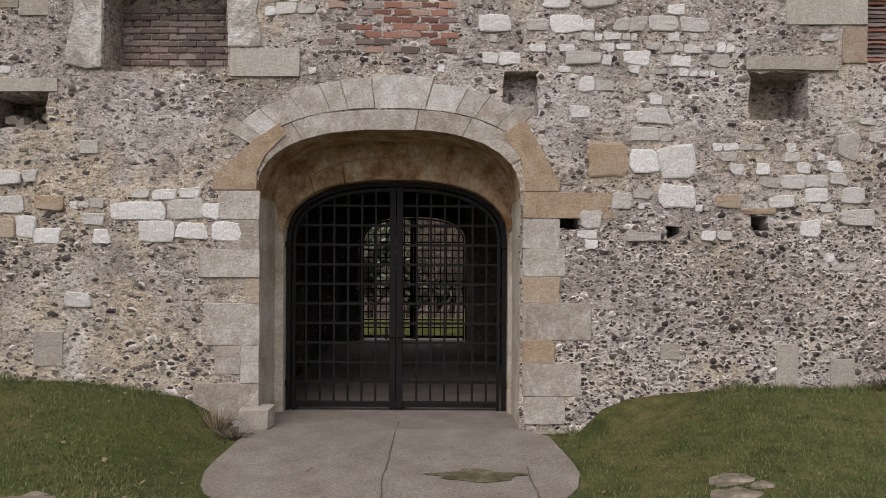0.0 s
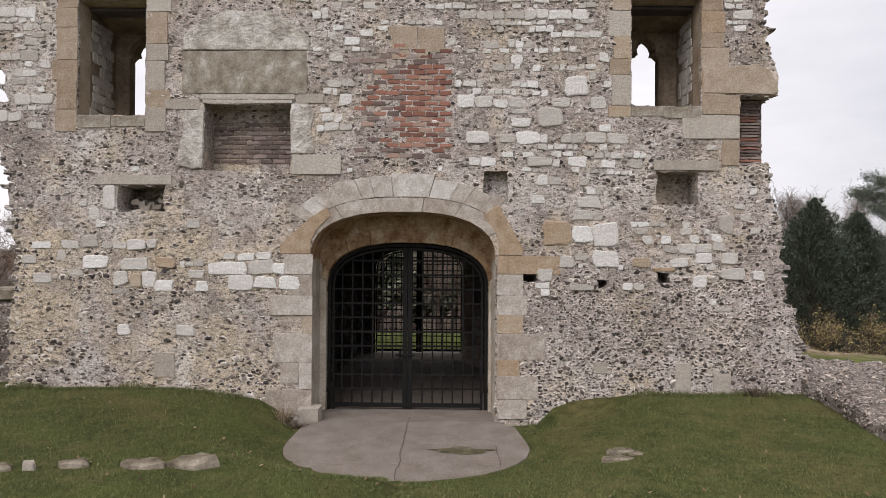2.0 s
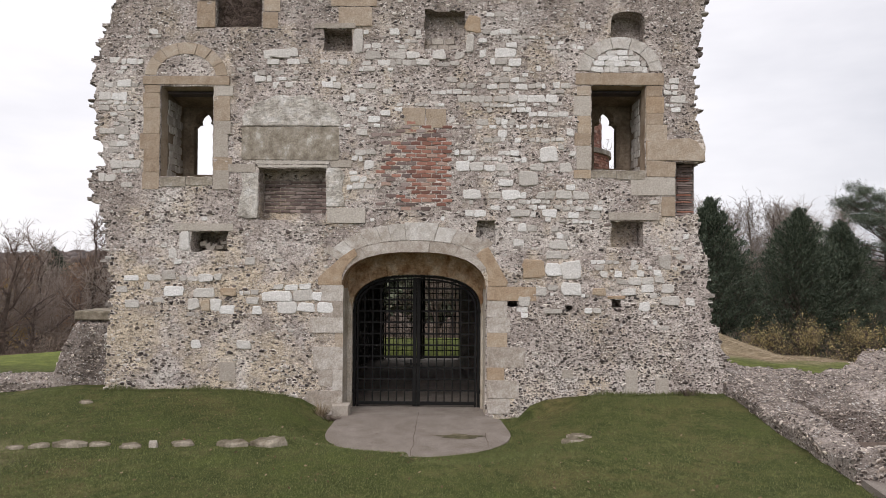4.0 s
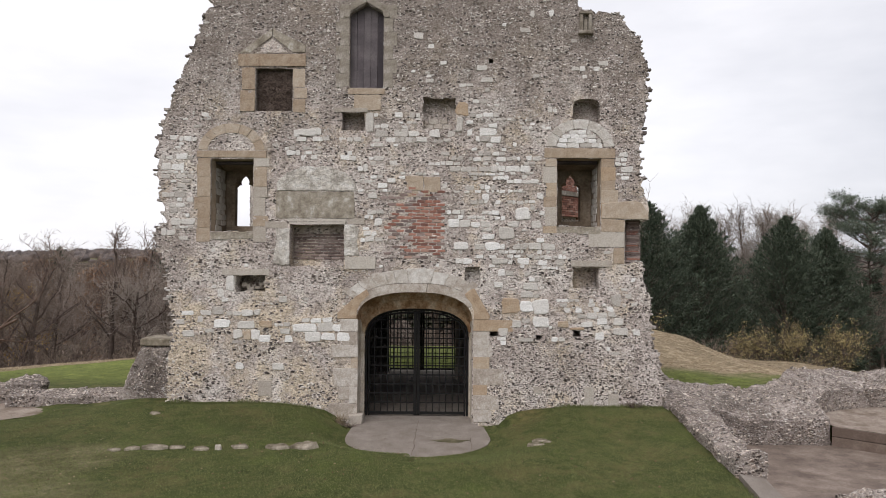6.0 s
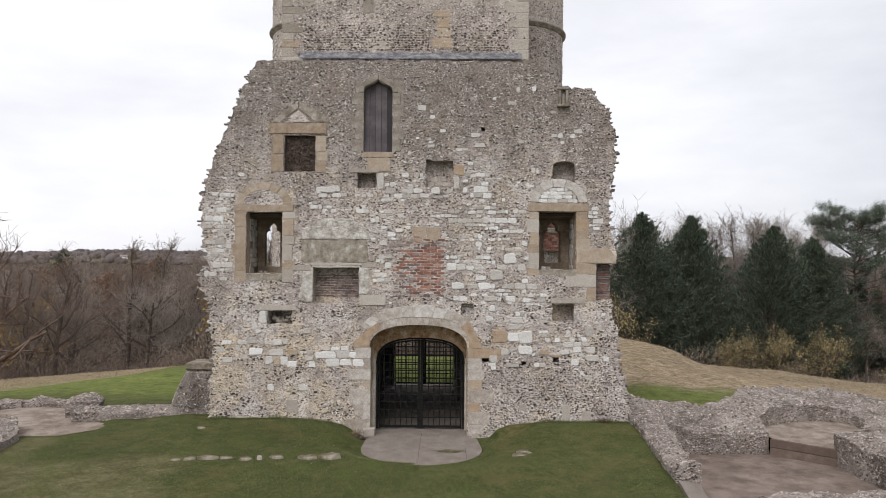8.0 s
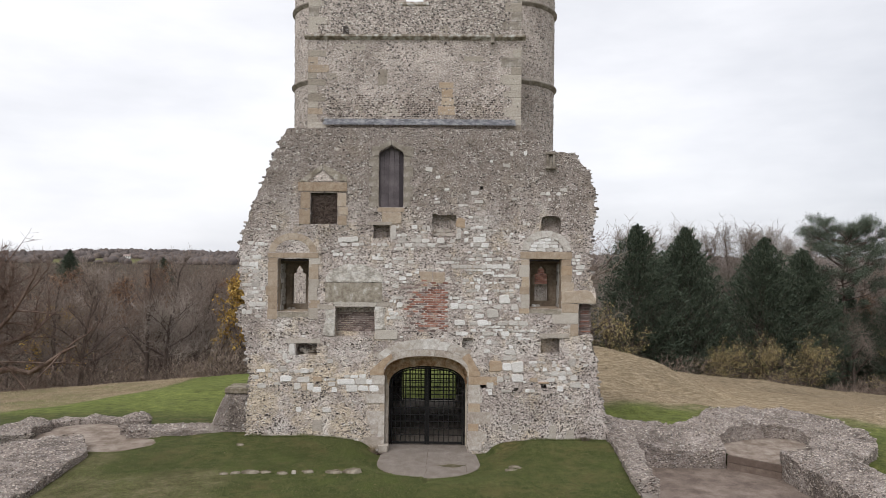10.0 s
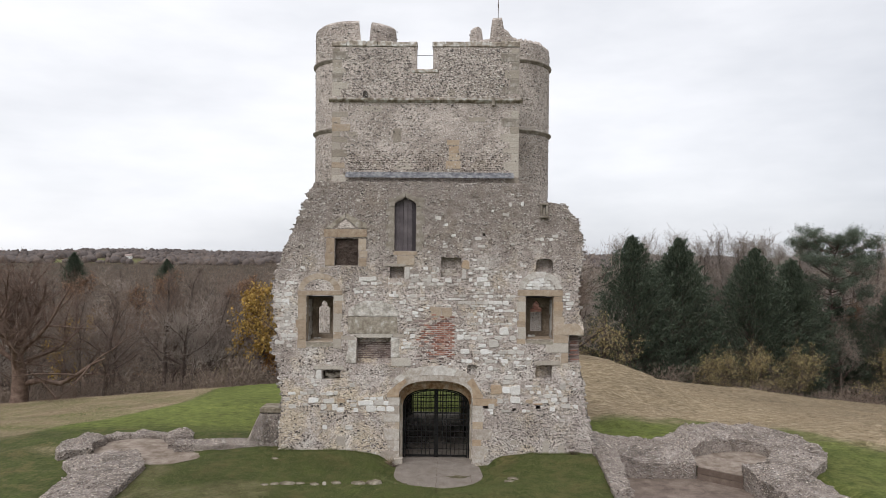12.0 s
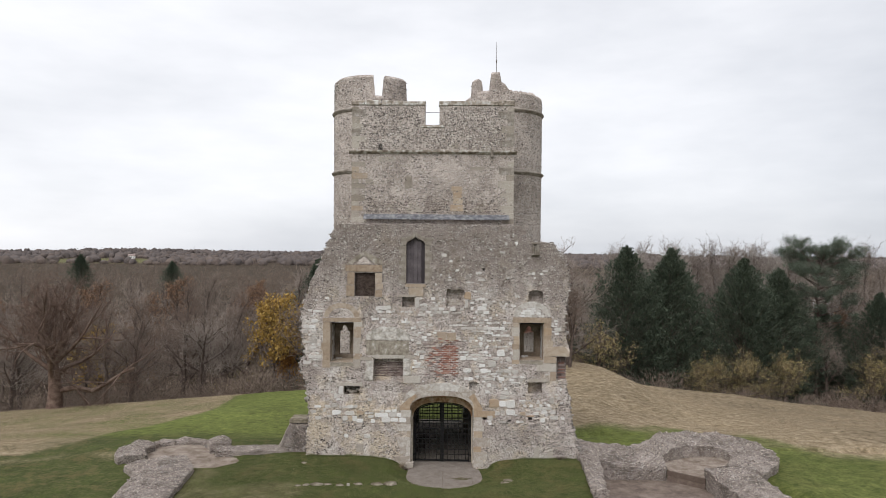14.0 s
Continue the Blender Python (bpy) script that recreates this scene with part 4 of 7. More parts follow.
# foot of the west jamb, a loose worn boulder
# window surrounds
def jamb_column(xs, zs, inner, mats):
    """A column of flush ashlar beside an opening: long and short blocks against the inner edge."""
    for i, (z0, z1) in enumerate(zip(zs[:-1], zs[1:])):
        w = xs[i % len(xs)]
        stone("jamb_stone", min(inner, inner + w), max(inner, inner + w), z0, z1, mats[i % len(mats)], 0.016)


jamb_column([-0.36, -0.33, -0.42, -0.35], [4.66, 5.02, 5.50, 5.83, 6.36, 6.68, 6.84], -5.41, [M_SAND])
jamb_column([0.34, 0.40, 0.31, 0.36], [4.66, 5.06, 5.34, 5.82, 6.10, 6.62, 6.84], -4.29, [M_STONE, M_SAND, M_STONE])
jamb_column([-0.36, -0.30, -0.34, -0.28], [4.94, 5.12, 5.62, 5.88, 6.24, 6.66, 6.86], 3.57, [M_OCHRE, M_STONE, M_SAND])
jamb_column([0.38, 0.34, 0.44, 0.36], [5.13, 5.34, 5.72, 6.06, 6.30, 6.66, 6.88], 4.71, [M_SAND, M_OCHRE, M_SAND])
stones("lintel", M_SAND, [(-5.77, -3.96, 6.85, 7.03), (3.24, 5.08, 6.89, 7.14)], 0.022)
stones("window_sill", M_LINTEL, [(-5.40, -4.86, 4.72, 4.92), (-4.86, -4.30, 4.75, 4.92), (3.58, 4.1, 4.95, 5.11), (4.1, 4.70, 4.92, 5.11)], 0.014)
def rubble_fan(cx, z0, rx, rz, material, step=0.12):
    """A half-round filling of small rough blocks in courses."""
    z = z0
    while z < z0 + rz - 0.05:
        h = step * random.uniform(0.75, 1.2)
        half = rx * math.sqrt(max(0.02, 1 - ((z + h * 0.6 - z0) / rz) ** 2))
        x = cx - half
        while x < cx + half - 0.04:
            w = min(random.uniform(0.1, 0.3), cx + half - x)
            stone("rubble_stone", x, x + w, z, z + h, material, 0.016, 0.016, 0.008)
            x += w
        z += h


voussoirs("relieving_stone", -4.88, 7.02, 0.62, 0.48, 0.86, 0.72, 0.05, math.pi - 0.05, 7, M_SAND, 0.014, joint=0.003)
voussoirs("relieving_stone", 4.16, 7.15, 0.62, 0.50, 0.88, 0.74, 0.05, math.pi - 0.05, 7, M_PALE_RING, 0.016, joint=0.003)
rubble_fan(4.16, 7.15, 0.6, 0.48, M_CHALK)
# the walled-up recess and its heavy lintel
M_TYMP = mottled("rough_chalk_rubble_face", [(0.36, (0.37, 0.34, 0.295)), (0.5, (0.54, 0.505, 0.45)), (0.64, (0.68, 0.66, 0.62))], 4.0, 14.0, 0.7, 1.0, 0.95, dist=0.06)
stones("lintel", M_LINTEL, [(-3.70, -1.66, 5.29, 5.98)], 0.05)
stones("lintel_moulding", M_STONE, [(-3.40, -1.86, 5.20, 5.28), (-3.36, -1.90, 5.13, 5.19)], 0.06, 0.006)
stones("jamb_stone", M_STONE, [(-3.98, -3.40, 5.03, 5.20), (-1.84, -1.40, 5.14, 5.29), (-1.90, -1.10, 3.98, 4.30)], 0.03)
wedge("jamb_stone", [(-3.76, 4.12), (-3.52, 4.06), (-3.35, 4.08), (-3.34, 5.02), (-3.40, 5.02), (-3.70, 5.00), (-3.66, 4.7), (-3.74, 4.42)], M_TYMP, 0.016)
wedge("jamb_stone", [(-1.92, 4.32), (-1.52, 4.32), (-1.60, 4.70), (-1.54, 5.00), (-1.64, 5.13), (-1.92, 5.13)], M_TYMP, 0.016)
# the rough chalk tympanum over the lintel, under a slight arch
tymp = [(-2.66 + 1.02 * math.cos(a) * (1 + 0.03 * math.sin(7 * a)), 6.0 + 0.64 * abs(math.sin(a)) ** 0.8 * (1 + 0.05 * math.sin(11 * a))) for a in np.linspace(0, math.pi, 19)]
wedge("tympanum", tymp, M_TYMP, 0.014)
M_BAND2 = mottled("stained_door_stone", [(0.34, (0.17, 0.145, 0.115)), (0.5, (0.26, 0.23, 0.19)), (0.66, (0.36, 0.33, 0.29))], 3.0, 24.0, 0.5, 0.4, 0.95)
# nest window and boarded door surrounds
stones("jamb_stone", M_SAND, [(-4.62, -4.28, 8.62, 9.20), (-4.66, -4.28, 8.06, 8.60), (-3.30, -2.98, 8.70, 9.18), (-3.26, -2.92, 8.40, 8.68), (-3.28, -2.96, 8.04, 8.38)], 0.03)
stones("lintel", M_SAND, [(-4.72, -2.96, 9.24, 9.56)], 0.035)
wedge("sloping_stone", [(-4.70, 9.58), (-4.42, 9.58), (-3.84, 10.02), (-3.84, 10.22)], M_LINTEL, 0.014)
wedge("sloping_stone", [(-3.82, 10.22), (-3.82, 10.02), (-3.3, 9.60), (-2.98, 9.60), (-2.96, 9.78)], M_LINTEL, 0.014)
wedge("gable_stone", [(-4.30, 9.59), (-3.42, 9.59), (-3.62, 9.8), (-3.84, 9.95), (-4.06, 9.8)], M_UPPER, 0.008)
for i, z in enumerate(np.arange(8.7, 10.5, 0.36)):
    a = 0.26 if i % 2 else 0.36
    stone("jamb_stone", -1.82 - a, -1.83, z, z + 0.36, M_BAND2, 0.012, gap=0.004)
    stone("jamb_stone", -0.93, -0.93 + (0.6 - a), z, z + 0.36, M_BAND2, 0.012, gap=0.004)
stones("door_sill", M_SAND, [(-1.86, -0.90, 8.52, 8.67), (-1.70, -1.0, 8.1, 8.5)], 0.025)
wedge("door_head", [(-1.375, 10.92), (-1.375, 11.12), (-0.98, 10.88), (-0.78, 10.66), (-0.78, 10.52), (-0.93, 10.52), (-0.96, 10.68), (-1.13, 10.77)], M_BAND2, 0.03)
wedge("door_head", [(-1.385, 10.92), (-1.63, 10.77), (-1.80, 10.68), (-1.83, 10.52), (-1.98, 10.52), (-1.98, 10.66), (-1.78, 10.88), (-1.385, 11.12)], M_BAND2, 0.03)
stones("lintel", M_STONE, [(-2.2, -1.34, 8.05, 8.16), (3.95, 5.0, 4.08, 4.24), (-5.1, -3.86, 3.80, 3.96)], 0.03, 0.02)
stones("slot_stone", M_OCHRE, [(0.96, 1.28, 7.98, 8.3)], 0.02)
stones("slot_stone", M_CHALK, [(-1.41, -1.2, 7.56, 8.04), (0.96, 1.12, 7.55, 7.95), (-4.99, -4.76, 3.40, 3.78)], 0.03)
# quoins where the wall once turned
wedge("corbel_stone", [(4.73, 5.33), (5.88, 5.31), (5.94, 5.36), (5.90, 5.52), (5.76, 5.72), (5.60, 5.80), (4.73, 5.71)], M_SAND, 0.03)
stones("quoin", M_SAND, [(4.72, 5.32, 4.98, 5.30), (5.04, 5.32, 4.16, 4.58)], 0.03)
stones("quoin", M_STONE, [(4.40, 5.32, 4.59, 4.97)], 0.03)
# stones that stand out singly: chalk, brown sandstone, grey slabs
stones("chalk_block", M_CHALK, [(-3.22, -2.62, 2.34, 2.56), (-2.6, -2.2, 2.35, 2.57), (-2.92, -2.52, 2.1, 2.33), (-2.5, -2.12, 2.12, 2.32), (-2.1, -1.74, 2.1, 2.34), (-2.2, -2.0, 2.36, 2.55),
                                (-4.66, -4.22, 2.42, 2.62), (-4.78, -4.52, 2.16, 2.4), (-4.30, -4.10, 2.16, 2.38), (-4.12, -3.82, 2.06, 2.24), (-5.28, -4.86, 2.44, 2.66), (-3.56, -3.3, 2.28, 2.42)], 0.02, 0.016, 0.008)
stones("chalk_block", M_CHALK, [(2.09, 2.34, 2.28, 2.5), (2.04, 2.28, 2.16, 2.26), (2.14, 2.28, 2.04, 2.15), (2.45, 2.66, 2.52, 2.7), (2.66, 2.98, 2.9, 3.2), (2.98, 3.4, 2.88, 3.2), (2.95, 3.36, 2.54, 2.78),
                                (2.66, 2.98, 3.26, 3.42), (2.7, 3.1, 3.46, 3.66), (4.24, 4.52, 2.5, 2.68), (4.56, 4.82, 2.2, 2.4), (4.98, 5.26, 3.06, 3.36)], 0.022, 0.016, 0.008)
stones("chalk_block", M_CHALK, [(5.02, 5.3, 2.56, 2.76), (5.02, 5.42, 2.32, 2.5), (2.6, 3.0, 2.14, 2.24), (3.44, 3.6, 2.14, 2.26), (3.62, 3.8, 2.14, 2.26), (-3.76, -3.46, 1.36, 1.52), (-4.72, -4.5, 1.36, 1.52),
                                (1.9, 2.3, 4.14, 4.28), (2.1, 2.46, 4.8, 5.06), (2.5, 2.86, 5.3, 5.62), (2.3, 2.6, 5.1, 5.24), (1.66, 1.96, 4.78, 4.92)], 0.03)
stones("chalk_block", M_CHALK, [(-5.08, -4.92, 3.10, 3.22), (-3.60, -3.40, 3.09, 3.24), (-5.32, -5.04, 2.77, 2.95), (-4.55, -4.27, 2.75, 2.91), (-4.25, -4.08, 2.78, 2.91), (-3.0, -2.8, 2.6, 2.7), (-2.78, -2.5, 2.58, 2.7),
                                (-2.46, -2.22, 2.6, 2.72), (-3.44, -3.24, 2.06, 2.24), (-6.3, -6.05, 2.5, 2.66), (-6.1, -5.8, 2.2, 2.36)], 0.025)
stones("sandstone_block", M_OCHRE, [(2.16, 2.64, 2.86, 3.24), (3.6, 3.9, 2.52, 2.68), (3.92, 4.3, 2.45, 2.52), (-4.5, -4.32, 2.14, 2.38), (-4.1, -3.78, 2.46, 2.62)], 0.03)
stones("grey_slab", M_STONE, [(4.30, 4.56, 0.42, 0.98), (4.92, 5.2, 0.45, 0.82), (-4.12, -3.78, 0.68, 1.08), (-5.35, -4.1, 0.40, 0.52), (-4.05, -3.75, 0.38, 0.55), (3.0, 3.22, 0.8, 0.98)], 0.03)
# brick patching
for j in range(22):
    z = 4.26 + j * 0.085
    for i in range(9):
        x = -1.0 + i * 0.212 + (0.106 if j % 2 else 0) + random.uniform(-0.01, 0.01)
        core = smooth(-0.36, -0.18, x) * (1 - smooth(5.55, 5.75, z)) * smooth(4.25, 4.45, z)
        ragged_ = 0.6 * (1 - smooth(5.6, 6.1, z)) * smooth(-1.05, -0.5, x) + 0.2 * (5.6 < z < 6.05)
        if random.random() < max(0.98 * core, ragged_) and x < 0.50 and is_free(x + 0.1, z + 0.035):
            wv = random.uniform(0.192, 0.206)
            stone("brick", x, x + wv, z + random.uniform(-0.006, 0.006), z + 0.070, M_BRICK if random.random() < 0.35 + 0.6 * core else M_OLDBRICK, 0.012, 0.006, 0.004)
stones("grey_slab", M_SAND, [(-0.34, 0.12, 6.02, 6.40), (0.13, 0.56, 5.98, 6.38), (-0.3, 0.3, 5.86, 6.0)], 0.01)
for j in range(2, 11):
    for i in range(7):
        x0 = -3.42 + i * 0.222 + (0.11 if j % 2 else 0)
        a, b = max(x0, -3.32), min(x0 + 0.205, -1.94)
        if b - a > 0.05 and (random.random() < 0.93 or x0 > -2.9):
            ob = part("brick", stone_mesh(b - a, 0.052, 0.012, 0.004), M_OLDBRICK, courtyard_wall)
            ob.location = ((a + b) / 2, 0.432, 4.09 + j * 0.078)


def chalk_share(x, z):
    """How thickly chalk lumps lie in the wall's courses."""
    blob = lambda cx, cz, rx, rz: math.exp(-((x - cx) / rx) ** 4 - ((z - cz) / rz) ** 4)
    d = 0.42 * blob(2.1, 6.0, 1.5, 2.3) + 0.34 * blob(-0.4, 7.0, 1.3, 1.0) + 0.8 * blob(-1.5, 7.34, 2.0, 0.12)
    d += 0.62 * blob(-6.25, 6.1, 0.55, 1.3) + 0.5 * blob(-1.25, 5.3, 0.35, 1.2) + 0.35 * blob(3.9, 2.8, 1.7, 0.6)
    d += 0.30 * blob(-3.8, 2.4, 1.9, 0.45) + 0.3 * blob(5.3, 2.6, 0.35, 0.9) + 0.30 * blob(3.2, 4.2, 1.4, 0.4) + 0.75 * blob(-3.0, 6.95, 0.5, 0.14)
    d += 0.9 * blob(-1.28, 5.2, 0.38, 0.3) + 0.9 * blob(5.2, 6.6, 0.26, 0.32) + 0.7 * blob(-4.0, 4.95, 0.26, 0.3) + 0.10 * blob(1.5, 9.4, 3.0, 1.2)
    return (0.03 * (z < 8.2) + 1.08 * d) * (1.0 + 1.2 * noise.noise((x * 0.8, 3.0, z * 2.2)))


def chalk_courses():
    """Chalk lumps in uneven runs along the courses; those nearest the gate as single pieces, the rest joined."""
    lumps_, single = [], 0
    z = 1.7
    while z < 10.6:
        course = random.choice((0.085, 0.11, 0.13, 0.15, 0.185)) * random.uniform(0.9, 1.1)
        x, run = -6.7, False
        while x < 5.6:
            h = course * random.uniform(0.72, 1.08)
            w = h * random.uniform(0.75, 2.2)
            share = chalk_share(x + w / 2, z)
            run = random.random() < min(0.97, share * (1.7 if run else 0.8))
            zz = z + random.uniform(-0.012, 0.012) + 0.03 * fuzz(x, 1.0, z, 0.9)
            if run and all(is_free(x + w * q, zz + h * r, 0.004) for q in (0, 0.5, 1) for r in (0.05, 0.5, 0.95)) and inside(x - 0.03, zz, OUTLINE) and inside(x + w + 0.03, zz + h, OUTLINE) \
                    and not any(inside(x + w * q, zz + h * r, hl) for hl in loops for q in (0, 0.5, 1) for r in (0, 1)):
                if z < 6.6 and x > -1.9 and single < 190:
                    stone("chalk_block", x, x + w, zz, zz + h, M_CHALK, 0.016)
                    single += 1
                else:
                    TAKEN.append((x, x + w, zz, zz + h))
                    y0 = min(wall_y(x, zz), wall_y(x + w, zz + h), wall_y(x + w / 2, zz + h / 2)) + 0.008
                    v, f = lump_verts(w - 0.004, h - 0.004, random.uniform(0.010, 0.022))
                    lumps_.append(([(a + x + w / 2, b + y0, c + zz + h / 2) for a, b, c in v], f))
            x += w + (random.uniform(0.0, 0.012) if run else random.uniform(0.02, 0.12))
        z += course + 0.008
    part("chalk_rubble", mesh_of("chalk_rubble", *join(*lumps_)), M_CHALK_RUBBLE, courtyard_wall, "pale chalk lumps laid in rough courses", "stuff")


chalk_courses()


def edge_rubble():
    """Flat stones that jut from the torn edges of the wall."""
    lumps_ = []
    for x0, z0 in OUTLINE:
        if z0 < 0.7 or z0 > 11.3 or (4.0 < z0 < 5.9 and x0 > 0):
            continue
        for k in range(5):
            w, h = random.uniform(0.07, 0.20), random.uniform(0.04, 0.08)
            out = (1 if x0 > 0 else -1) * random.uniform(-0.05, 0.05)
            y = random.choice((-0.02, 0.25, 0.55, 0.85, 1.1)) + random.uniform(0, 0.1)
            v, f = lump_verts(w, h, 0.12)
            zz = z0 + random.uniform(-0.07, 0.07)
            lumps_.append(([(a + x0 + out, b + y + 0.12, c + zz) for a, b, c in v], f))
    part("edge_stone", mesh_of("edge_stone", *join(*lumps_)), M_EDGE, courtyard_wall, "flat grey stones jutting from the torn edge", "stuff")


M_EDGE = mottled("grey_edge_stone", [(0.15, (0.13, 0.11, 0.10)), (0.45, (0.26, 0.23, 0.205)), (0.7, (0.40, 0.365, 0.33)), (0.92, (0.58, 0.56, 0.53))], 6.0, 30.0, 0.6, 0.7, 0.93, "island", 0.75)
edge_rubble()

# stones lying in the niches
for x, z, w, h in ((0.2, 7.68, 0.2, 0.12), (0.42, 7.69, 0.22, 0.13), (0.66, 7.68, 0.24, 0.12), (0.3, 7.82, 0.26, 0.13), (0.58, 7.82, 0.2, 0.12)):
    ob = part("chalk_block", stone_mesh(w, h, 0.03, 0.012), M_STONE, courtyard_wall)
    ob.location = (x + 0.06, 0.3, z + 0.05)
for k in range(9):
    ob = part("rubble_stone", stone_mesh(random.uniform(0.12, 0.2), random.uniform(0.09, 0.14), 0.12, 0.02), M_STONE, courtyard_wall)
    ob.location = (-4.66 + 0.075 * k + random.uniform(-0.02, 0.02), random.uniform(0.45, 0.6), 3.45 + random.uniform(0, 0.16))


def face_flints():
    p, n, s = [], [], []
    z = 0.02
    while z < 11.45:
        x = -6.85
        step = 0.054 if z < 2.3 else 0.064
        while x < 6.6:
            low = z < 4.2
            w = (0.05 if low else 0.045) + (0.10 if low else 0.07) * random.random() ** 2.2
            if z < 2.25 and x > 1.5:
                w = 0.036 + 0.085 * random.random() ** 2.4
            wob = 0.010 if z < 2.3 else 0.02
            px, pz = x + random.uniform(-0.02, 0.02), z + random.uniform(-wob, wob) + 0.03 * fuzz(x, 1.0, z, 0.9)
            # flints gather in patches and along courses
            patch = fuzz(px, 0, pz, 1.1) + 0.6 * fuzz(px, 5, pz, 2.6)
            course = noise.noise((px * 0.7, 7.0, pz * 4.5))
            d = 0.36 + 0.75 * patch + 0.55 * course
            if px > 1.5 and pz < 2.25:
                d = 0.86 + 0.25 * smooth(1.6, 0.8, pz) + 0.5 * patch + 0.45 * course - 0.45 * math.exp(-((px - 1.9) / 0.7) ** 2 - ((pz - 1.6) / 0.5) ** 2)
            elif px < -1.9 and pz < 2.1:
                d = 0.05 + 1.1 * smooth(0.05, 0.45, patch) + 0.55 * math.exp(-((px + 2.7) / 0.8) ** 2 - ((pz - 0.8) / 0.45) ** 2) + 0.5 * smooth(-4.9, -6.2, px) * smooth(1.4, 0.6, pz)
            elif px < 0 and pz < 4.1:
                d = 0.22 + 0.8 * patch + 0.5 * course
            elif pz > 6.2:
                d = 0.62 - 0.2 * smooth(7.5, 9.5, pz) + 0.7 * patch + 0.45 * course
            if random.random() < d and is_free(px, pz, 0.0) and inside(px, pz, OUTLINE) and not any(inside(px + q, pz + r, h) for h in loops for q, r in ((0.03, 0), (-0.03, 0), (0, 0.03), (0, -0.03))):
                p.append((px, wall_y(px, pz) + 0.004, pz))
                n.append((random.uniform(-0.12, 0.12), -1, random.uniform(-0.1, 0.14)))
                s.append((w * 1.15, w * random.uniform(0.5, 0.85)))
            x += w * random.uniform(0.8, 1.35)
        z += step
    for k in range(34000):
        px, pz = random.uniform(-6.6, 6.5), random.uniform(0.05, 4.6)
        patch = fuzz(px, 0, pz, 1.1) + 0.6 * fuzz(px, 5, pz, 2.6) + 0.5 * noise.noise((px * 0.7, 7.0, pz * 4.5))
        d = 0.85 + 0.7 * patch if px > 1.4 and pz < 2.3 else 0.5 + 0.9 * patch if px > 1.4 else 0.24 + 1.15 * patch
        if random.random() < d and is_free(px, pz, 0.005) and inside(px, pz, OUTLINE) and not any(inside(px, pz, h) for h in loops):
            w = random.uniform(0.025, 0.065) if px > 1.4 and pz < 2.3 else random.uniform(0.02, 0.05)
            p.append((px, wall_y(px, pz) + 0.003, pz))
            n.append((random.uniform(-0.12, 0.12), -1, random.uniform(-0.1, 0.14)))
            s.append((w * 1.2, w * random.uniform(0.5, 0.9)))
    # the torn edges
    for (x0, z0), (x1, z1) in zip(OUTLINE, OUTLINE[1:] + OUTLINE[:1]):
        if min(z0, z1) < 0.2:
            continue
        nx, nz = z1 - z0, x0 - x1
        for k in range(9):
            y = random.uniform(0.0, THICK)
            t = random.random()
            w = random.uniform(0.08, 0.17)
            p.append((x0 + (x1 - x0) * t, y, z0 + (z1 - z0) * t))
            n.append((nx * 3 + random.uniform(-0.15, 0.15), -0.05, nz * 3 + random.uniform(-0.1, 0.1)))
            s.append((w, w * 0.6))
    flint_field("flint", p, n, s, courtyard_wall, proud=0.13, label="dark and white knapped flints in mortar", lean=0.15)


face_flints()

# window backs with cusped lancets
def lancet(cx, hw, z0, z1):
    pts = [(cx + hw, z0), (cx + hw, z1 - 0.42)]
    pts += [(cx + hw * 1.02, z1 - 0.34), (cx + hw * 0.75, z1 - 0.27), (cx + hw * 0.5, z1 - 0.26), (cx + hw * 0.58, z1 - 0.18), (cx + hw * 0.42, z1 - 0.09), (cx + hw * 0.18, z1 - 0.03), (cx, z1)]
    return pts + [(2 * cx - x, z) for x, z in pts[-2::-1]]


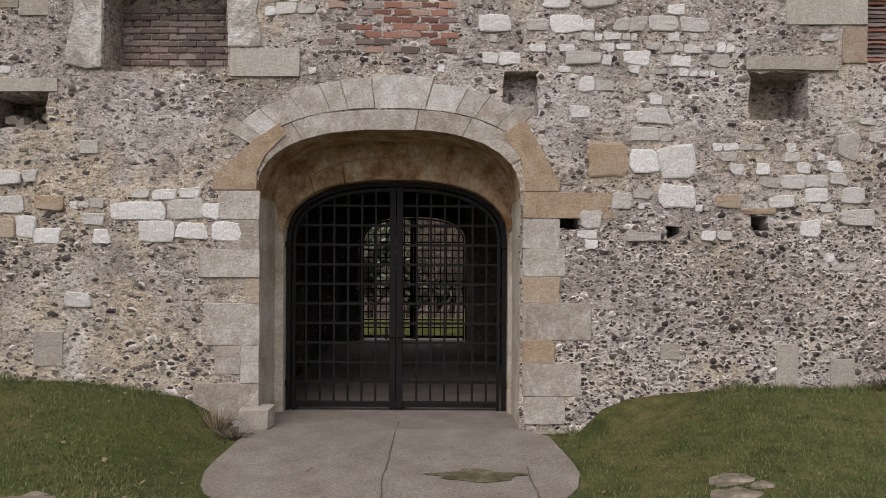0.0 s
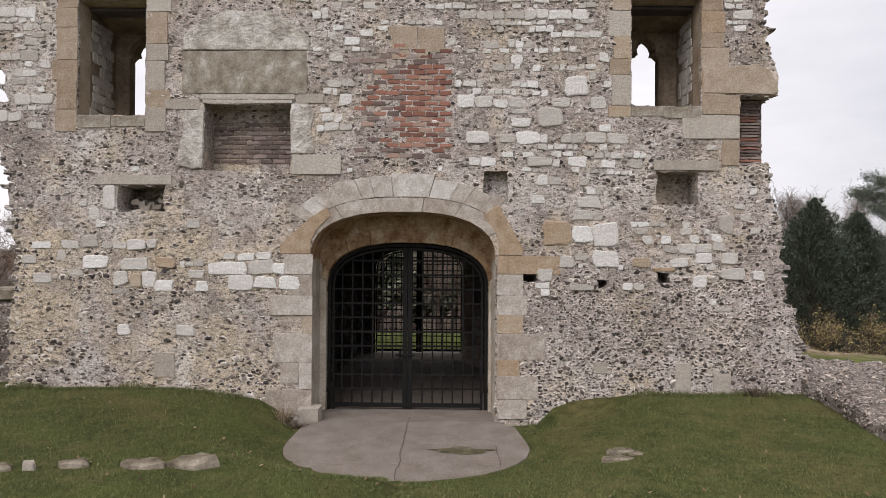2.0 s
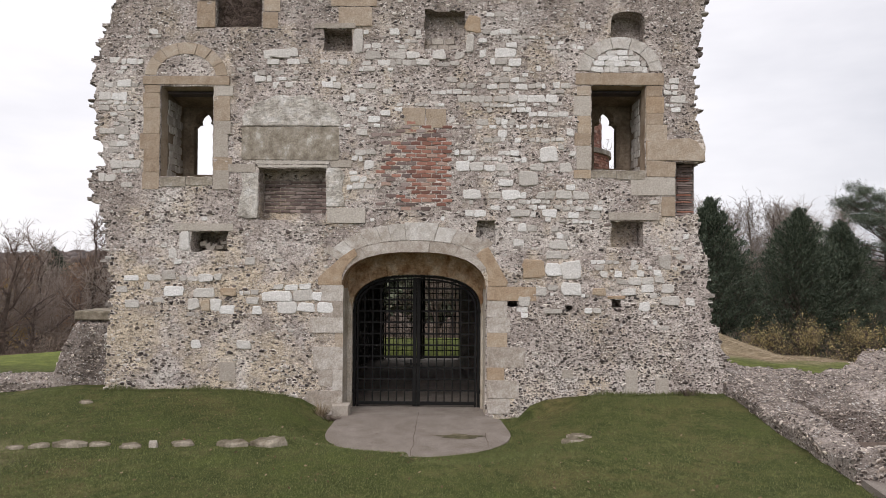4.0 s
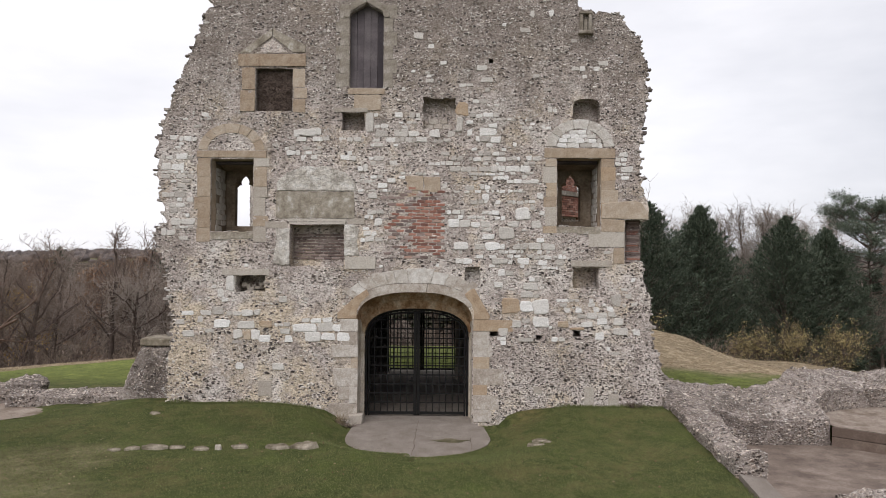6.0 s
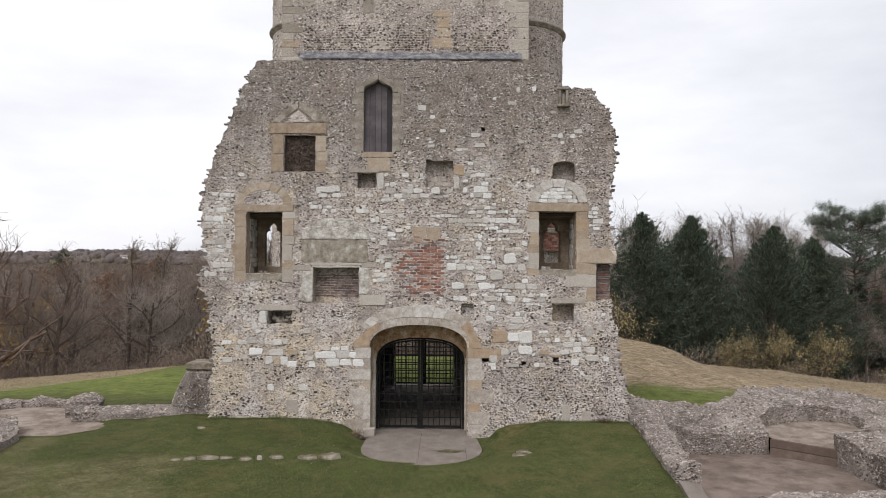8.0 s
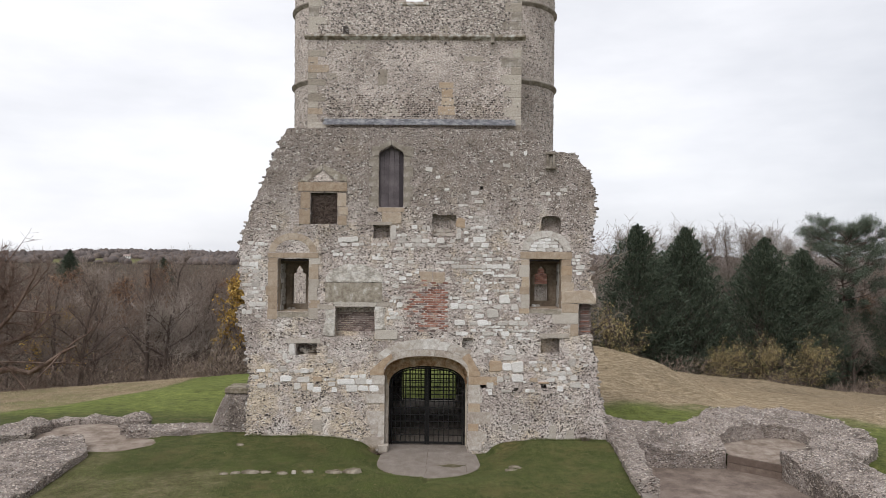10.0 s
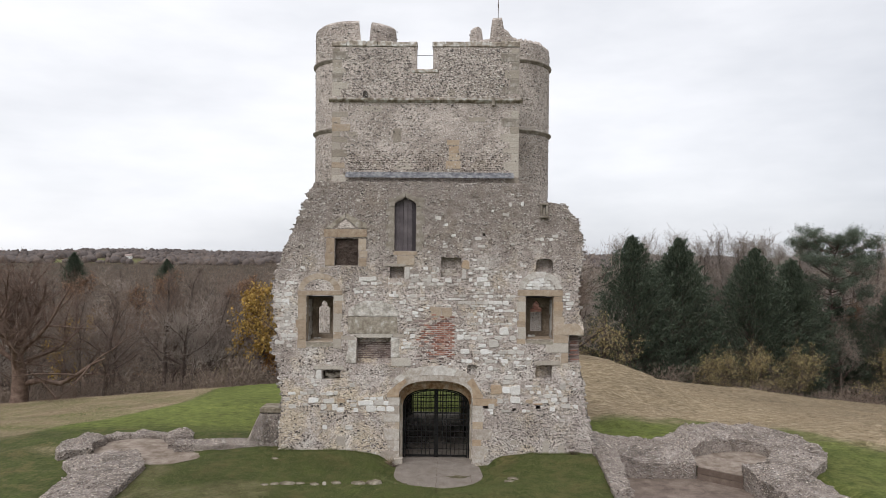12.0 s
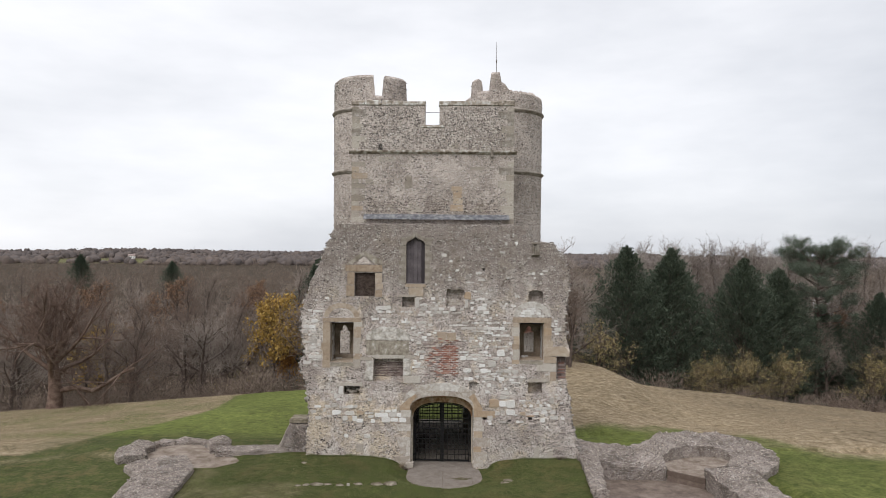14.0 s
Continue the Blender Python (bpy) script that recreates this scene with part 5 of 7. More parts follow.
def window_chamber(cx, x0, x1, z0, z1, foot, head):
    """The deep reveal behind an opening and the cusped lancet that closes it."""
    hw = 0.25
    hole = lancet(cx, hw, foot, head)
    low = z1 - 0.17
    ring = lambda y, zt: [(x0, y, z0), (x1, y, z0), (x1, y, zt), (x0, y, zt)]
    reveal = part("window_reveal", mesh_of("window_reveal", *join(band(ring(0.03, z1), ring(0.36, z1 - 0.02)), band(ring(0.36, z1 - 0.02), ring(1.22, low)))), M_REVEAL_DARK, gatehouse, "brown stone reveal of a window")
    reveal.data.materials.append(M_SAND)
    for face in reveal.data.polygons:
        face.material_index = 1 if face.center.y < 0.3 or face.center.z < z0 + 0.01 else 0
    rect = [(x0 - 0.1, z0 - 0.1), (x1 + 0.1, z0 - 0.1), (x1 + 0.1, z1 + 0.1), (x0 - 0.1, z1 + 0.1)]
    wide = [(cx + (x - cx) * 1.3, foot + (z - foot) * 1.02) for x, z in hole]
    f1 = pierced_sheet(rect, [wide], 0, lambda x, z: 1.22)
    f2 = pierced_sheet(rect, [hole], 0, lambda x, z: 1.52)
    rim = join(band([(x, 1.22, z) for x, z in wide], [(x, 1.30, z) for x, z in hole]), band([(x, 1.30, z) for x, z in hole], [(x, 1.52, z) for x, z in hole]))
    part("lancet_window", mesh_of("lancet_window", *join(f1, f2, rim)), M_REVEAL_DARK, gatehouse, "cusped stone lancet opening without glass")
    part("timber_lintel", box_mesh(x0 + 0.01, x1 - 0.01, 0.30, 0.62, z1 - 0.085, z1 - 0.03, 0.01), M_WOOD, gatehouse, "dark old timber lintel boards")
    # chalk ashlar lining both cheeks
    for side, sgn in ((x0, 1), (x1, -1)):
        z = z0
        while z < low - 0.08:
            h = min(random.uniform(0.12, 0.2), low - 0.02 - z)
            y = 0.40 + random.uniform(-0.06, 0.05)
            while y < 0.98:
                d = random.uniform(0.12, 0.24)
                if random.random() < 0.94:
                    ob = part("lining_stone", mesh_of("lining_stone", *lump_verts(d - 0.004, h - 0.004, 0.02)), M_LINING, gatehouse)
                    ob.location = (side, y + d / 2, z + h / 2)
                    ob.rotation_euler = (0, 0, radians(90 * sgn))
                y += d
            z += h
    for k in range(3):
        w = random.uniform(0.08, 0.16)
        ob = part("rubble_stone", mesh_of("rubble_stone", *lump_verts(w, w * 0.6, w * 0.6)), M_CHALK, gatehouse)
        ob.location = (x0 + random.uniform(0.15, 0.5), random.uniform(0.9, 1.2), z0 + w * 0.2)


# Brown stone, darkened further: part of the window recess's shade is in this colour.
M_REVEAL_DARK = mottled("dark_brown_reveal_stone", [(0.32, (0.13, 0.10, 0.072)), (0.5, (0.21, 0.165, 0.12)), (0.68, (0.30, 0.25, 0.195))], 2.2, 20.0, 0.7, 0.7, 0.93)
M_LINING = mottled("grey_chalk_ashlar", [(0.25, (0.32, 0.295, 0.265)), (0.5, (0.43, 0.405, 0.37)), (0.8, (0.54, 0.52, 0.485))], 4.0, 30.0, 0.5, 0.6, 0.92, "object", 0.5)
window_chamber(-4.93, -5.40, -4.30, 4.93, 6.82, 5.12, 6.55)
window_chamber(4.165, 3.58, 4.70, 5.12, 6.88, 5.31, 6.60)
# the torn jamb of a lost doorway, with tile courses
part("broken_jamb", box_mesh(5.2, 5.82, 0.32, 1.25, 4.0, 5.36), M_CORE, gatehouse, "torn rubble edge with tile courses")
for j in range(22):
    ob = part("tile", stone_mesh(random.uniform(0.25, 0.40), random.uniform(0.026, 0.042), random.uniform(0.02, 0.06), 0.008), random.choice((M_BRICK, M_OLDBRICK, M_OLDBRICK)), gatehouse)
    ob.location = (5.60 + random.uniform(-0.07, 0.07), 0.33, 4.18 + j * 0.051)
# corbel with a carved niche
bm = bmesh.new()
add_box(bm, 4.10, 4.48, -0.16, 0.1, 10.08, 10.16, 0.015)
add_box(bm, 4.14, 4.22, -0.10, 0.1, 10.16, 10.60, 0.01)
add_box(bm, 4.36, 4.44, -0.10, 0.1, 10.16, 10.60, 0.01)
add_box(bm, 4.12, 4.46, -0.12, 0.1, 10.60, 10.68, 0.015)
add_box(bm, 4.23, 4.35, -0.04, 0.1, 10.16, 10.5, 0.02)
part("corbel", bm, M_BAND2, gatehouse, "small weathered carved stone corbel")
# footing boulder at the gateway
fb = part("foot_stone", stone_mesh(0.36, 0.30, 0.2, 0.03), M_STONE, courtyard_wall)
fb.location = (-1.60, 0.1, 0.07)

# ---- gatehouse: passage, upper block and towers ----
BX0, BX1, BY0, BY1 = -4.62, 3.34, 1.0, 9.6


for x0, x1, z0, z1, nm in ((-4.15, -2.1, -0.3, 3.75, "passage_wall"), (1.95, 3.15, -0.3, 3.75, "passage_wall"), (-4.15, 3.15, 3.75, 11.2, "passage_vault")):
    part(nm, box_mesh(x0, x1, 1.31, BY1, z0, z1), M_SHADED, gatehouse, "dark plastered stonework of the gate passage")
# far end of the passage
far_arch = arch_loop(-0.27, 1.40, -0.6, 2.2, 2.93, 14, 2.1)
rect = [(-2.6, -0.6), (2.4, -0.6), (2.4, 4.2), (-2.6, 4.2)]
ends = [pierced_sheet(rect, [far_arch], 0, lambda x, z, yy=yy: yy) for yy in (9.62, 10.4)]
part("end_wall", mesh_of("end_wall", *join(*ends, band([(x, 9.62, z) for x, z in far_arch], [(x, 10.4, z) for x, z in far_arch]))), M_SHADED, gatehouse, "outer entrance arch of the passage")
for y in (3.8, 6.8):
    rib_out, rib_in = arch_loop(-0.08, 2.04, 0.0, 2.6, 3.78, 14, 2.4), arch_loop(-0.08, 1.75, 0.0, 2.45, 3.4, 14, 2.4)
    sides = [band([(x, yy, z) for x, z in rib_out], [(x, yy, z) for x, z in rib_in], False) for yy in (y, y + 0.4)]
    sides.append(band([(x, y, z) for x, z in rib_in], [(x, y + 0.4, z) for x, z in rib_in], False))
    part("passage_rib", welded("passage_rib", join(*sides)), M_SHADED, gatehouse, "plain stone rib across the passage")

upper = part("upper_block", box_mesh(BX0, BX1, BY0, BY1, 11.0, 16.1), M_UPPER, gatehouse, "grey rendered upper storey with sparse flints")


def parapet(x0, x1, y0, y1, name="parapet"):
    ob = part(name, box_mesh(x0, x1, y0, y1, 16.1, 17.38, 0.01), M_UPPER, gatehouse)
    along = x1 - x0 > y1 - y0
    a, end = (x0 - 0.03, x1 + 0.03) if along else (y0 - 0.03, y1 + 0.03)
    while a < end - 0.05:
        b = min(end, a + random.uniform(0.45, 0.85))
        if end - b < 0.2:
            b = end
        top = 17.6 + random.uniform(-0.03, 0.04)
        bm = box_mesh(a, b - 0.008, y0 - 0.05, y1 + 0.03, 17.38, top, 0.03) if along else box_mesh(x0 - 0.03, x1 + 0.03, a, b - 0.008, 17.38, top, 0.03)
        for v in bm.verts:
            v.co += Vector((random.uniform(-0.008, 0.008), random.uniform(-0.012, 0.012), random.uniform(-0.012, 0.012)))
        part("coping_stone", bm, M_COPING, gatehouse)
        a = b
    return ob


parapet(BX0, -1.02, BY0, BY0 + 0.45)
parapet(-0.33, BX1, BY0, BY0 + 0.45)
part("parapet", box_mesh(-1.019, -0.331, BY0, BY0 + 0.45, 16.1, 16.33), M_UPPER, gatehouse)
part("coping", box_mesh(-1.22, -0.12, BY0 - 0.05, BY0 + 0.44, 16.27, 16.43, 0.04), M_COPING, gatehouse, "pale lichened crenel sill")
parapet(BX0, BX0 + 0.45, BY0 + 0.46, 6.2)
parapet(BX1 - 0.45, BX1, BY0 + 0.46, 6.2)
# string course
M_BAND = mottled("stained_band_stone", [(0.34, (0.17, 0.145, 0.115)), (0.5, (0.28, 0.25, 0.21)), (0.66, (0.44, 0.41, 0.37))], 3.0, 24.0, 0.5, 0.4, 0.95)
bm = bmesh.new()
sx0, sx1 = BX0 - 0.12, BX1 + 0.14
prof = [(0.0, 14.99), (-0.07, 15.03), (-0.15, 15.09), (-0.16, 15.16), (0.0, 15.19)]
a = [bm.verts.new((sx0, BY0 + p, z)) for p, z in prof]
b = [bm.verts.new((sx1, BY0 + p, z)) for p, z in prof]
for i in range(4):
    bm.faces.new((a[i], b[i], b[i + 1], a[i + 1]))
bm.faces.new(a)
bm.faces.new(b[::-1])
bm.faces.new((a[0], a[4], b[4], b[0]))
part("string_course", bm, M_COPING, gatehouse, "projecting moulded stone string course")
# lead flashing in lapped sheets, with its upstand
for i in range(7):
    a, b = -4.0 + i * 1.012, -4.0 + (i + 1) * 1.012 + 0.03
    bm = bmesh.new()
    o = 0.004 * (i % 2)
    lv = [bm.verts.new(p) for p in ((a, 0.985 - o, 12.04), (b, 0.985 - o, 12.04), (b, 0.95 - o, 11.97), (a, 0.95 - o, 11.97), (b, 0.72 - o, 11.80 + o), (a, 0.72 - o, 11.80 + o), (b, 0.71 - o, 11.77), (a, 0.71 - o, 11.77))]
    for q in ((0, 3, 2, 1), (3, 5, 4, 2), (5, 7, 6, 4)):
        bm.faces.new([lv[k] for k in q])
    bmesh.ops.solidify(bm, geom=bm.faces[:], thickness=0.012)
    part("lead_sheet", bm, M_LEAD, gatehouse, "grey lead flashing over the old roof line")
# quoins and patch stones of the upper block


def upper_stone(name, x0, x1, z0, z1, material, proud=0.012):
    ob = part(name, stone_mesh(x1 - x0 - 0.01, z1 - z0 - 0.01, proud, 0.006), material, gatehouse)
    ob.location = ((x0 + x1) / 2, BY0 + 0.002, (z0 + z1) / 2)


M_QUOIN = mottled("grey_brown_quoin", [(0.3, (0.27, 0.235, 0.19)), (0.5, (0.37, 0.33, 0.275)), (0.7, (0.47, 0.43, 0.37))], 2.2, 22.0, 0.6, 0.5, 0.95, "object", 0.4)
for x, sg in ((BX0 + 0.0, 1), (BX1, -1)):
    z, i = 11.6, 0
    while z < 17.2:
        h = random.choice((0.24, 0.3, 0.36))
        w = random.uniform(0.32, 0.42) if i % 2 else random.uniform(0.55, 0.8)
        if not 14.75 < z + h / 2 < 15.35:
            a, b = (x, x + w) if sg > 0 else (x - w, x)
            upper_stone("quoin", a, b, z, min(z + h, 17.3), random.choice((M_QUOIN, M_QUOIN, M_SAND, M_STONE)) if z < 15 and sg > 0 else random.choice((M_QUOIN, M_QUOIN, M_BAND)))
        z, i = z + h, i + 1
for x0, x1, z0, z1 in ((0.28, 0.82, 13.2, 13.42), (0.38, 0.80, 12.85, 13.18), (0.36, 0.85, 12.55, 12.84), (0.24, 0.88, 12.2, 12.53)):
    upper_stone("patch_stone", x0, x1, z0, z1, M_OCHRE)
for x0, x1, z0, z1 in ((-2.85, -2.45, 12.18, 12.55), (-1.95, -1.2, 12.15, 12.35), (-1.8, -1.3, 12.36, 12.58), (1.3, 2.0, 12.18, 12.38), (1.5, 1.95, 12.4, 12.56), (-2.0, -1.65, 13.3, 13.9), (0.3, 0.62, 15.24, 15.55), (-3.3, -2.5, 14.6, 14.85), (1.2, 1.9, 14.2, 14.4), (-3.9, -3.5, 13.5, 13.75)):
    upper_stone("patch_stone", x0, x1, z0, z1, M_QUOIN, 0.006)
# Dark box added in place of a square hole; its colour gives the shade.
part("spout_box", box_mesh(-3.30, -3.12, BY0 - 0.10, BY0 + 0.05, 15.17, 15.48, 0.012), M_SHADED, gatehouse, "dark box standing for a shaded hole above the band")
part("spout_box", box_mesh(2.18, 2.32, BY0 - 0.17, BY0 + 0.05, 14.86, 15.20, 0.012), M_BAND, gatehouse, "dark stained stone spout below the band")
part("cable", box_mesh(-1.02, -0.33, BY0 + 0.28, BY0 + 0.296, 17.08, 17.096), M_IRON, gatehouse, "thin cable across the crenel")


def upper_flints():
    p, n, s = [], [], []

    def put_flint(x, z, w, q):
        p.append((x, BY0, z))
        n.append((rng.uniform(-0.2, 0.2), -1, rng.uniform(-0.2, 0.2)))
        s.append((w, w * q))
    for k in range(9500):
        x, z = rng.uniform(BX0 + 0.1, BX1 - 0.1), 11.6 + 5.7 * rng.random()
        if -1.25 < x < -0.1 and z > 16.2 or abs(z - 15.09) < 0.14:
            continue
        edge = x < BX0 + 0.42 or x > BX1 - 0.42
        if rng.random() > (0.12 if edge else 0.85 if z > 15.2 else 0.2 + 0.25 * fuzz(x, 2, z, 0.8)):
            continue
        put_flint(x, z, rng.uniform(0.05, 0.10), rng.uniform(0.65, 1.0))
    flint_field("flint", p, n, s, upper, M_FLINT_GREY, proud=0.2, label="flints set in grey render")
    p, n, s = [], [], []
    # squared flints in close courses above the lead
    z = 12.14
    while z < 12.98:
        x = BX0 + 0.75
        while x < BX1 - 0.7:
            w = rng.uniform(0.07, 0.13)
            thick_ = 0.95 if z < 12.55 else 0.75 - 1.1 * (z - 12.55)
            if rng.random() < thick_ + 0.5 * fuzz(x, 6.0, z, 1.0) and not 0.2 < x < 0.9:
                put_flint(x, z + rng.normal(0, 0.006), w, 0.62)
            x += w * 0.98
        z += 0.078
    flint_field("flint", p, n, s, upper, M_FLINT_TONED, proud=0.2, label="squared dark flints in close courses")


upper_flints()


def round_tower(cx, cy, r, top_of, label):
    """A drum with two string courses and a parapet whose height goes by the angle."""
    drum = bmesh.new()
    bmesh.ops.create_cone(drum, cap_ends=True, segments=64, radius1=r - 0.10, radius2=r, depth=18.6 - (-0.5), matrix=Matrix.Translation((cx, cy, 18.6 / 2 - 0.25)))
    t = part("round_tower", drum, M_UPPER, gatehouse, label)
    n = 120
    v, f = [], []
    for i in range(n):
        a = 2 * math.pi * i / n
        h = top_of((math.degrees(a) + 180) % 360 - 180)
        c, s = math.cos(a), math.sin(a)
        for rr, z in ((r, 18.2), (r, h - 0.16), (r - 0.18, h), (r - 0.42, h - 0.05), (r - 0.5, h - 0.2), (r - 0.5, 18.2)):
            v.append((cx + rr * c, cy + rr * s, z))
    for i in range(n):
        j = (i + 1) % n
        for k in range(5):
            f.append((i * 6 + k, j * 6 + k, j * 6 + k + 1, i * 6 + k + 1))
    part("tower_parapet", mesh_of("tower_parapet", v, f), M_UPPER, t, "broken crenellated parapet")
    for z in (14.72, 18.2):
        sv, sf = [], []
        for i in range(96):
            a = 2 * math.pi * i / 96
            for rr, dz in ((r - 0.06, -0.16), (r + 0.03, -0.1), (r + 0.12, 0.0), (r + 0.12, 0.05), (r - 0.04, 0.14)):
                sv.append((cx + rr * math.cos(a), cy + rr * math.sin(a), z + dz))
        for i in range(96):
            j = (i + 1) % 96
            for k in range(4):
                sf.append((i * 5 + k, j * 5 + k, j * 5 + k + 1, i * 5 + k + 1))
        part("string_course", mesh_of("string_course", sv, sf), M_BAND, t, "moulded stone band")
    p, nn, s = [], [], []
    for k in range(6500):
        a = rng.uniform(-math.pi, 0.15) if cx > 0 else rng.uniform(-math.pi - 0.15, 0)
        z = 4.0 + 16.0 * rng.random()
        if z > top_of((math.degrees(a) + 180) % 360 - 180) - 0.2 or min(abs(z - 14.72), abs(z - 18.2)) < 0.2:
            continue
        rr = r - 0.10 * max(0, (18.6 - z) / 19.0) - 0.003
        w = rng.uniform(0.06, 0.12)
        p.append((cx + rr * math.cos(a), cy + rr * math.sin(a), z))
        nn.append((math.cos(a), math.sin(a), rng.uniform(-0.15, 0.15)))
        s.append((w, w * rng.uniform(0.55, 0.85)))
    flint_field("flint", p, nn, s, t, M_FLINT_GREY, "flints in the tower wall", 0.3)
    return t


def left_top(a):
    if -84 < a < -69:
        return 19.0
    if -28 < a < 40 or 80 < a < 100 or 140 < a < 155:
        return 19.0
    return 20.15


def right_top(a):
    if -146 < a < -133:
        return 20.1
    if -112 < a < -98:
        return 20.35
    if -133 < a <= -112:
        return 19.35
    if -98 <= a < -82:
        return 19.9 - 0.6 * (a + 98) / 16 + 0.05 * math.sin(a * 2.7)
    if -82 <= a < 10:
        return 19.3 + 0.05 * math.sin(a * 1.3) + 0.04 * math.sin(a * 3.1) - 0.1 * smooth(-60, 0, a)
    return 19.2


round_tower(-4.40, 8.0, 2.30, left_top, "round flint stair tower with crenellated top")
east_tower = round_tower(3.25, 8.0, 2.30, right_top, "round flint tower with a broken parapet")


def tower_bricks():
    """The brick facing low on the east tower, in courses, thicker below a ledge."""
    bm = bmesh.new()
    for j in range(23):
        z = 5.75 + j * 0.078
        r = 2.50 if z < 6.5 else 2.27
        step = 0.225 / r
        for i in range(17):
            a = -1.35 + (i + (0.5 if j % 2 else 0)) * step
            c = [bm.verts.new((3.25 + rr * math.cos(q), 8.0 + rr * math.sin(q), h)) for rr in (r - 0.2, r + random.uniform(0.0, 0.012)) for h in (z, z + 0.066) for q in (a, a + step * 0.94)]
            for q in ((4, 5, 7, 6), (0, 1, 5, 4), (2, 6, 7, 3), (0, 4, 6, 2), (1, 3, 7, 5)):
                bm.faces.new([c[m] for m in q])
    part("brick", bm, M_BRICK_OLD, east_tower, "worn red brick facing", "stuff")
    sv = [(3.25 + rr * math.cos(q), 8.0 + rr * math.sin(q), z) for q in np.linspace(-1.4, 0.4, 16) for rr, z in ((2.2, 6.44), (2.58, 6.46), (2.58, 6.6), (2.2, 6.68))]
    part("ledge", mesh_of("ledge", sv, [(i * 4 + k, i * 4 + 4 + k, i * 4 + 5 + k, i * 4 + 1 + k) for i in range(15) for k in range(3)]), M_BAND, east_tower)


M_BRICK_OLD = mottled("worn_red_brick", [(0.15, (0.16, 0.085, 0.065)), (0.45, (0.29, 0.135, 0.10)), (0.75, (0.37, 0.20, 0.15)), (0.95, (0.40, 0.33, 0.28))], 5.0, 45.0, 0.5, 0.4, 0.9, "island", 0.8)
tower_bricks()
bm = bmesh.new()
bmesh.ops.create_cone(bm, cap_ends=True, segments=8, radius1=0.016, radius2=0.01, depth=2.4, matrix=Matrix.Translation((2.75, 6.1, 20.9)))
bmesh.ops.create_cone(bm, cap_ends=True, segments=8, radius1=0.03, radius2=0.03, depth=0.18, matrix=Matrix.Translation((2.75, 6.1, 21.0)))
part("lightning_rod", bm, M_BARK, gatehouse, "thin metal lightning rod")


# ---- iron gates ----
def iron_gate(cx, y, hw, spring, crown, z0, bars, step, label):
    g = tagged(empty("iron_gate", (cx, y, z0)), label, "gate", "passage gates")

    def height(x):
        u = min(1.0, abs(x - cx) / hw)
        return spring + (crown - spring) * (1 - u ** 2.5) ** (1 / 2.5)
    for k, (inset, wid) in enumerate(((0.0, 0.05), (0.075, 0.04))):
        out = [(x, z) for x, z in arch_loop(cx, hw - inset, z0, spring, crown - inset, 26, 2.5)]
        inn = [(x, z) for x, z in arch_loop(cx, hw - inset - wid, z0, spring, crown - inset - wid, 26, 2.5)]
        lm = []
        for yy in (y - 0.03, y + 0.03):
            lm.append(band([(x, yy, z) for x, z in out], [(x, yy, z) for x, z in inn], False))
        lm.append(band([(x, y - 0.03, z) for x, z in out], [(x, y + 0.03, z) for x, z in out], False))
        lm.append(band([(x, y - 0.03, z) for x, z in inn], [(x, y + 0.03, z) for x, z in inn], False))
        part("arched_frame", mesh_of("arched_frame", *join(*lm)), M_IRON, g)
    for s in (-1, 1):
        part("meeting_stile", box_mesh(cx + (0.003 if s > 0 else -0.085), cx + (0.085 if s > 0 else -0.003), y - 0.035, y + 0.035, z0 + 0.03, crown - 0.06, 0.006), M_IRON, g)
        part("bottom_rail", box_mesh(cx + (0.086 if s > 0 else -hw + 0.11), cx + (hw - 0.11 if s > 0 else -0.086), y - 0.03, y + 0.03, z0 + 0.05, z0 + 0.12, 0.006), M_IRON, g)
        for i in range(1, bars + 1):
            x = cx + s * (0.085 + (hw - 0.2) * i / (bars + 0.75))
            part("upright_bar", box_mesh(x - 0.013, x + 0.013, y - 0.013, y + 0.013, z0 + 0.1, height(x) - 0.08), M_IRON, g)
        z = z0 + 0.12 + step
        while z < crown - 0.12:
            u = max(0.0, (z - spring + 0.1) / (crown - spring)) if z > spring - 0.1 else 0.0
            xe = (hw - 0.1) * (1 - min(1, u) ** 2.5) ** (1 / 2.5)
            if xe > 0.25:
                part("cross_bar", box_mesh(cx + (0.08 if s > 0 else -xe), cx + (xe if s > 0 else -0.08), y - 0.012 - 0.006, y - 0.003, z - 0.016, z + 0.016), M_IRON, g)
            z += step
    for s in (-1, 1):
        for zz in (z0 + 0.35, spring - 0.02):
            part("hinge", box_mesh(cx + s * (hw - 0.01) - 0.05, cx + s * (hw - 0.01) + 0.05, y - 0.05, y + 0.04, zz - 0.04, zz + 0.04, 0.008), M_IRON, g)
    part("hasp", box_mesh(cx - 0.2, cx + 0.12, y - 0.07, y - 0.036, z0 + 0.95, z0 + 0.98), M_IRON, g)
    part("latch_box", box_mesh(cx - 0.14, cx - 0.10, y - 0.07, y - 0.036, z0 + 0.92, z0 + 1.06, 0.004), M_IRON, g)
    return g


iron_gate(GX - 0.015, 1.0, 1.40, 2.105, 2.885, -0.035, 6, 0.25, "black arched double gate of square iron bars, shut")
iron_gate(-0.27, 9.9, 1.39, 2.2, 2.92, -0.30, 7, 0.2, "black iron double gate at the passage's outer end")

# ---- boarded door and nest ----
door = tagged(empty("wooden_door", (-1.38, 0.2, 8.69)), "grey weathered plank door with a pointed head, shut", "door")
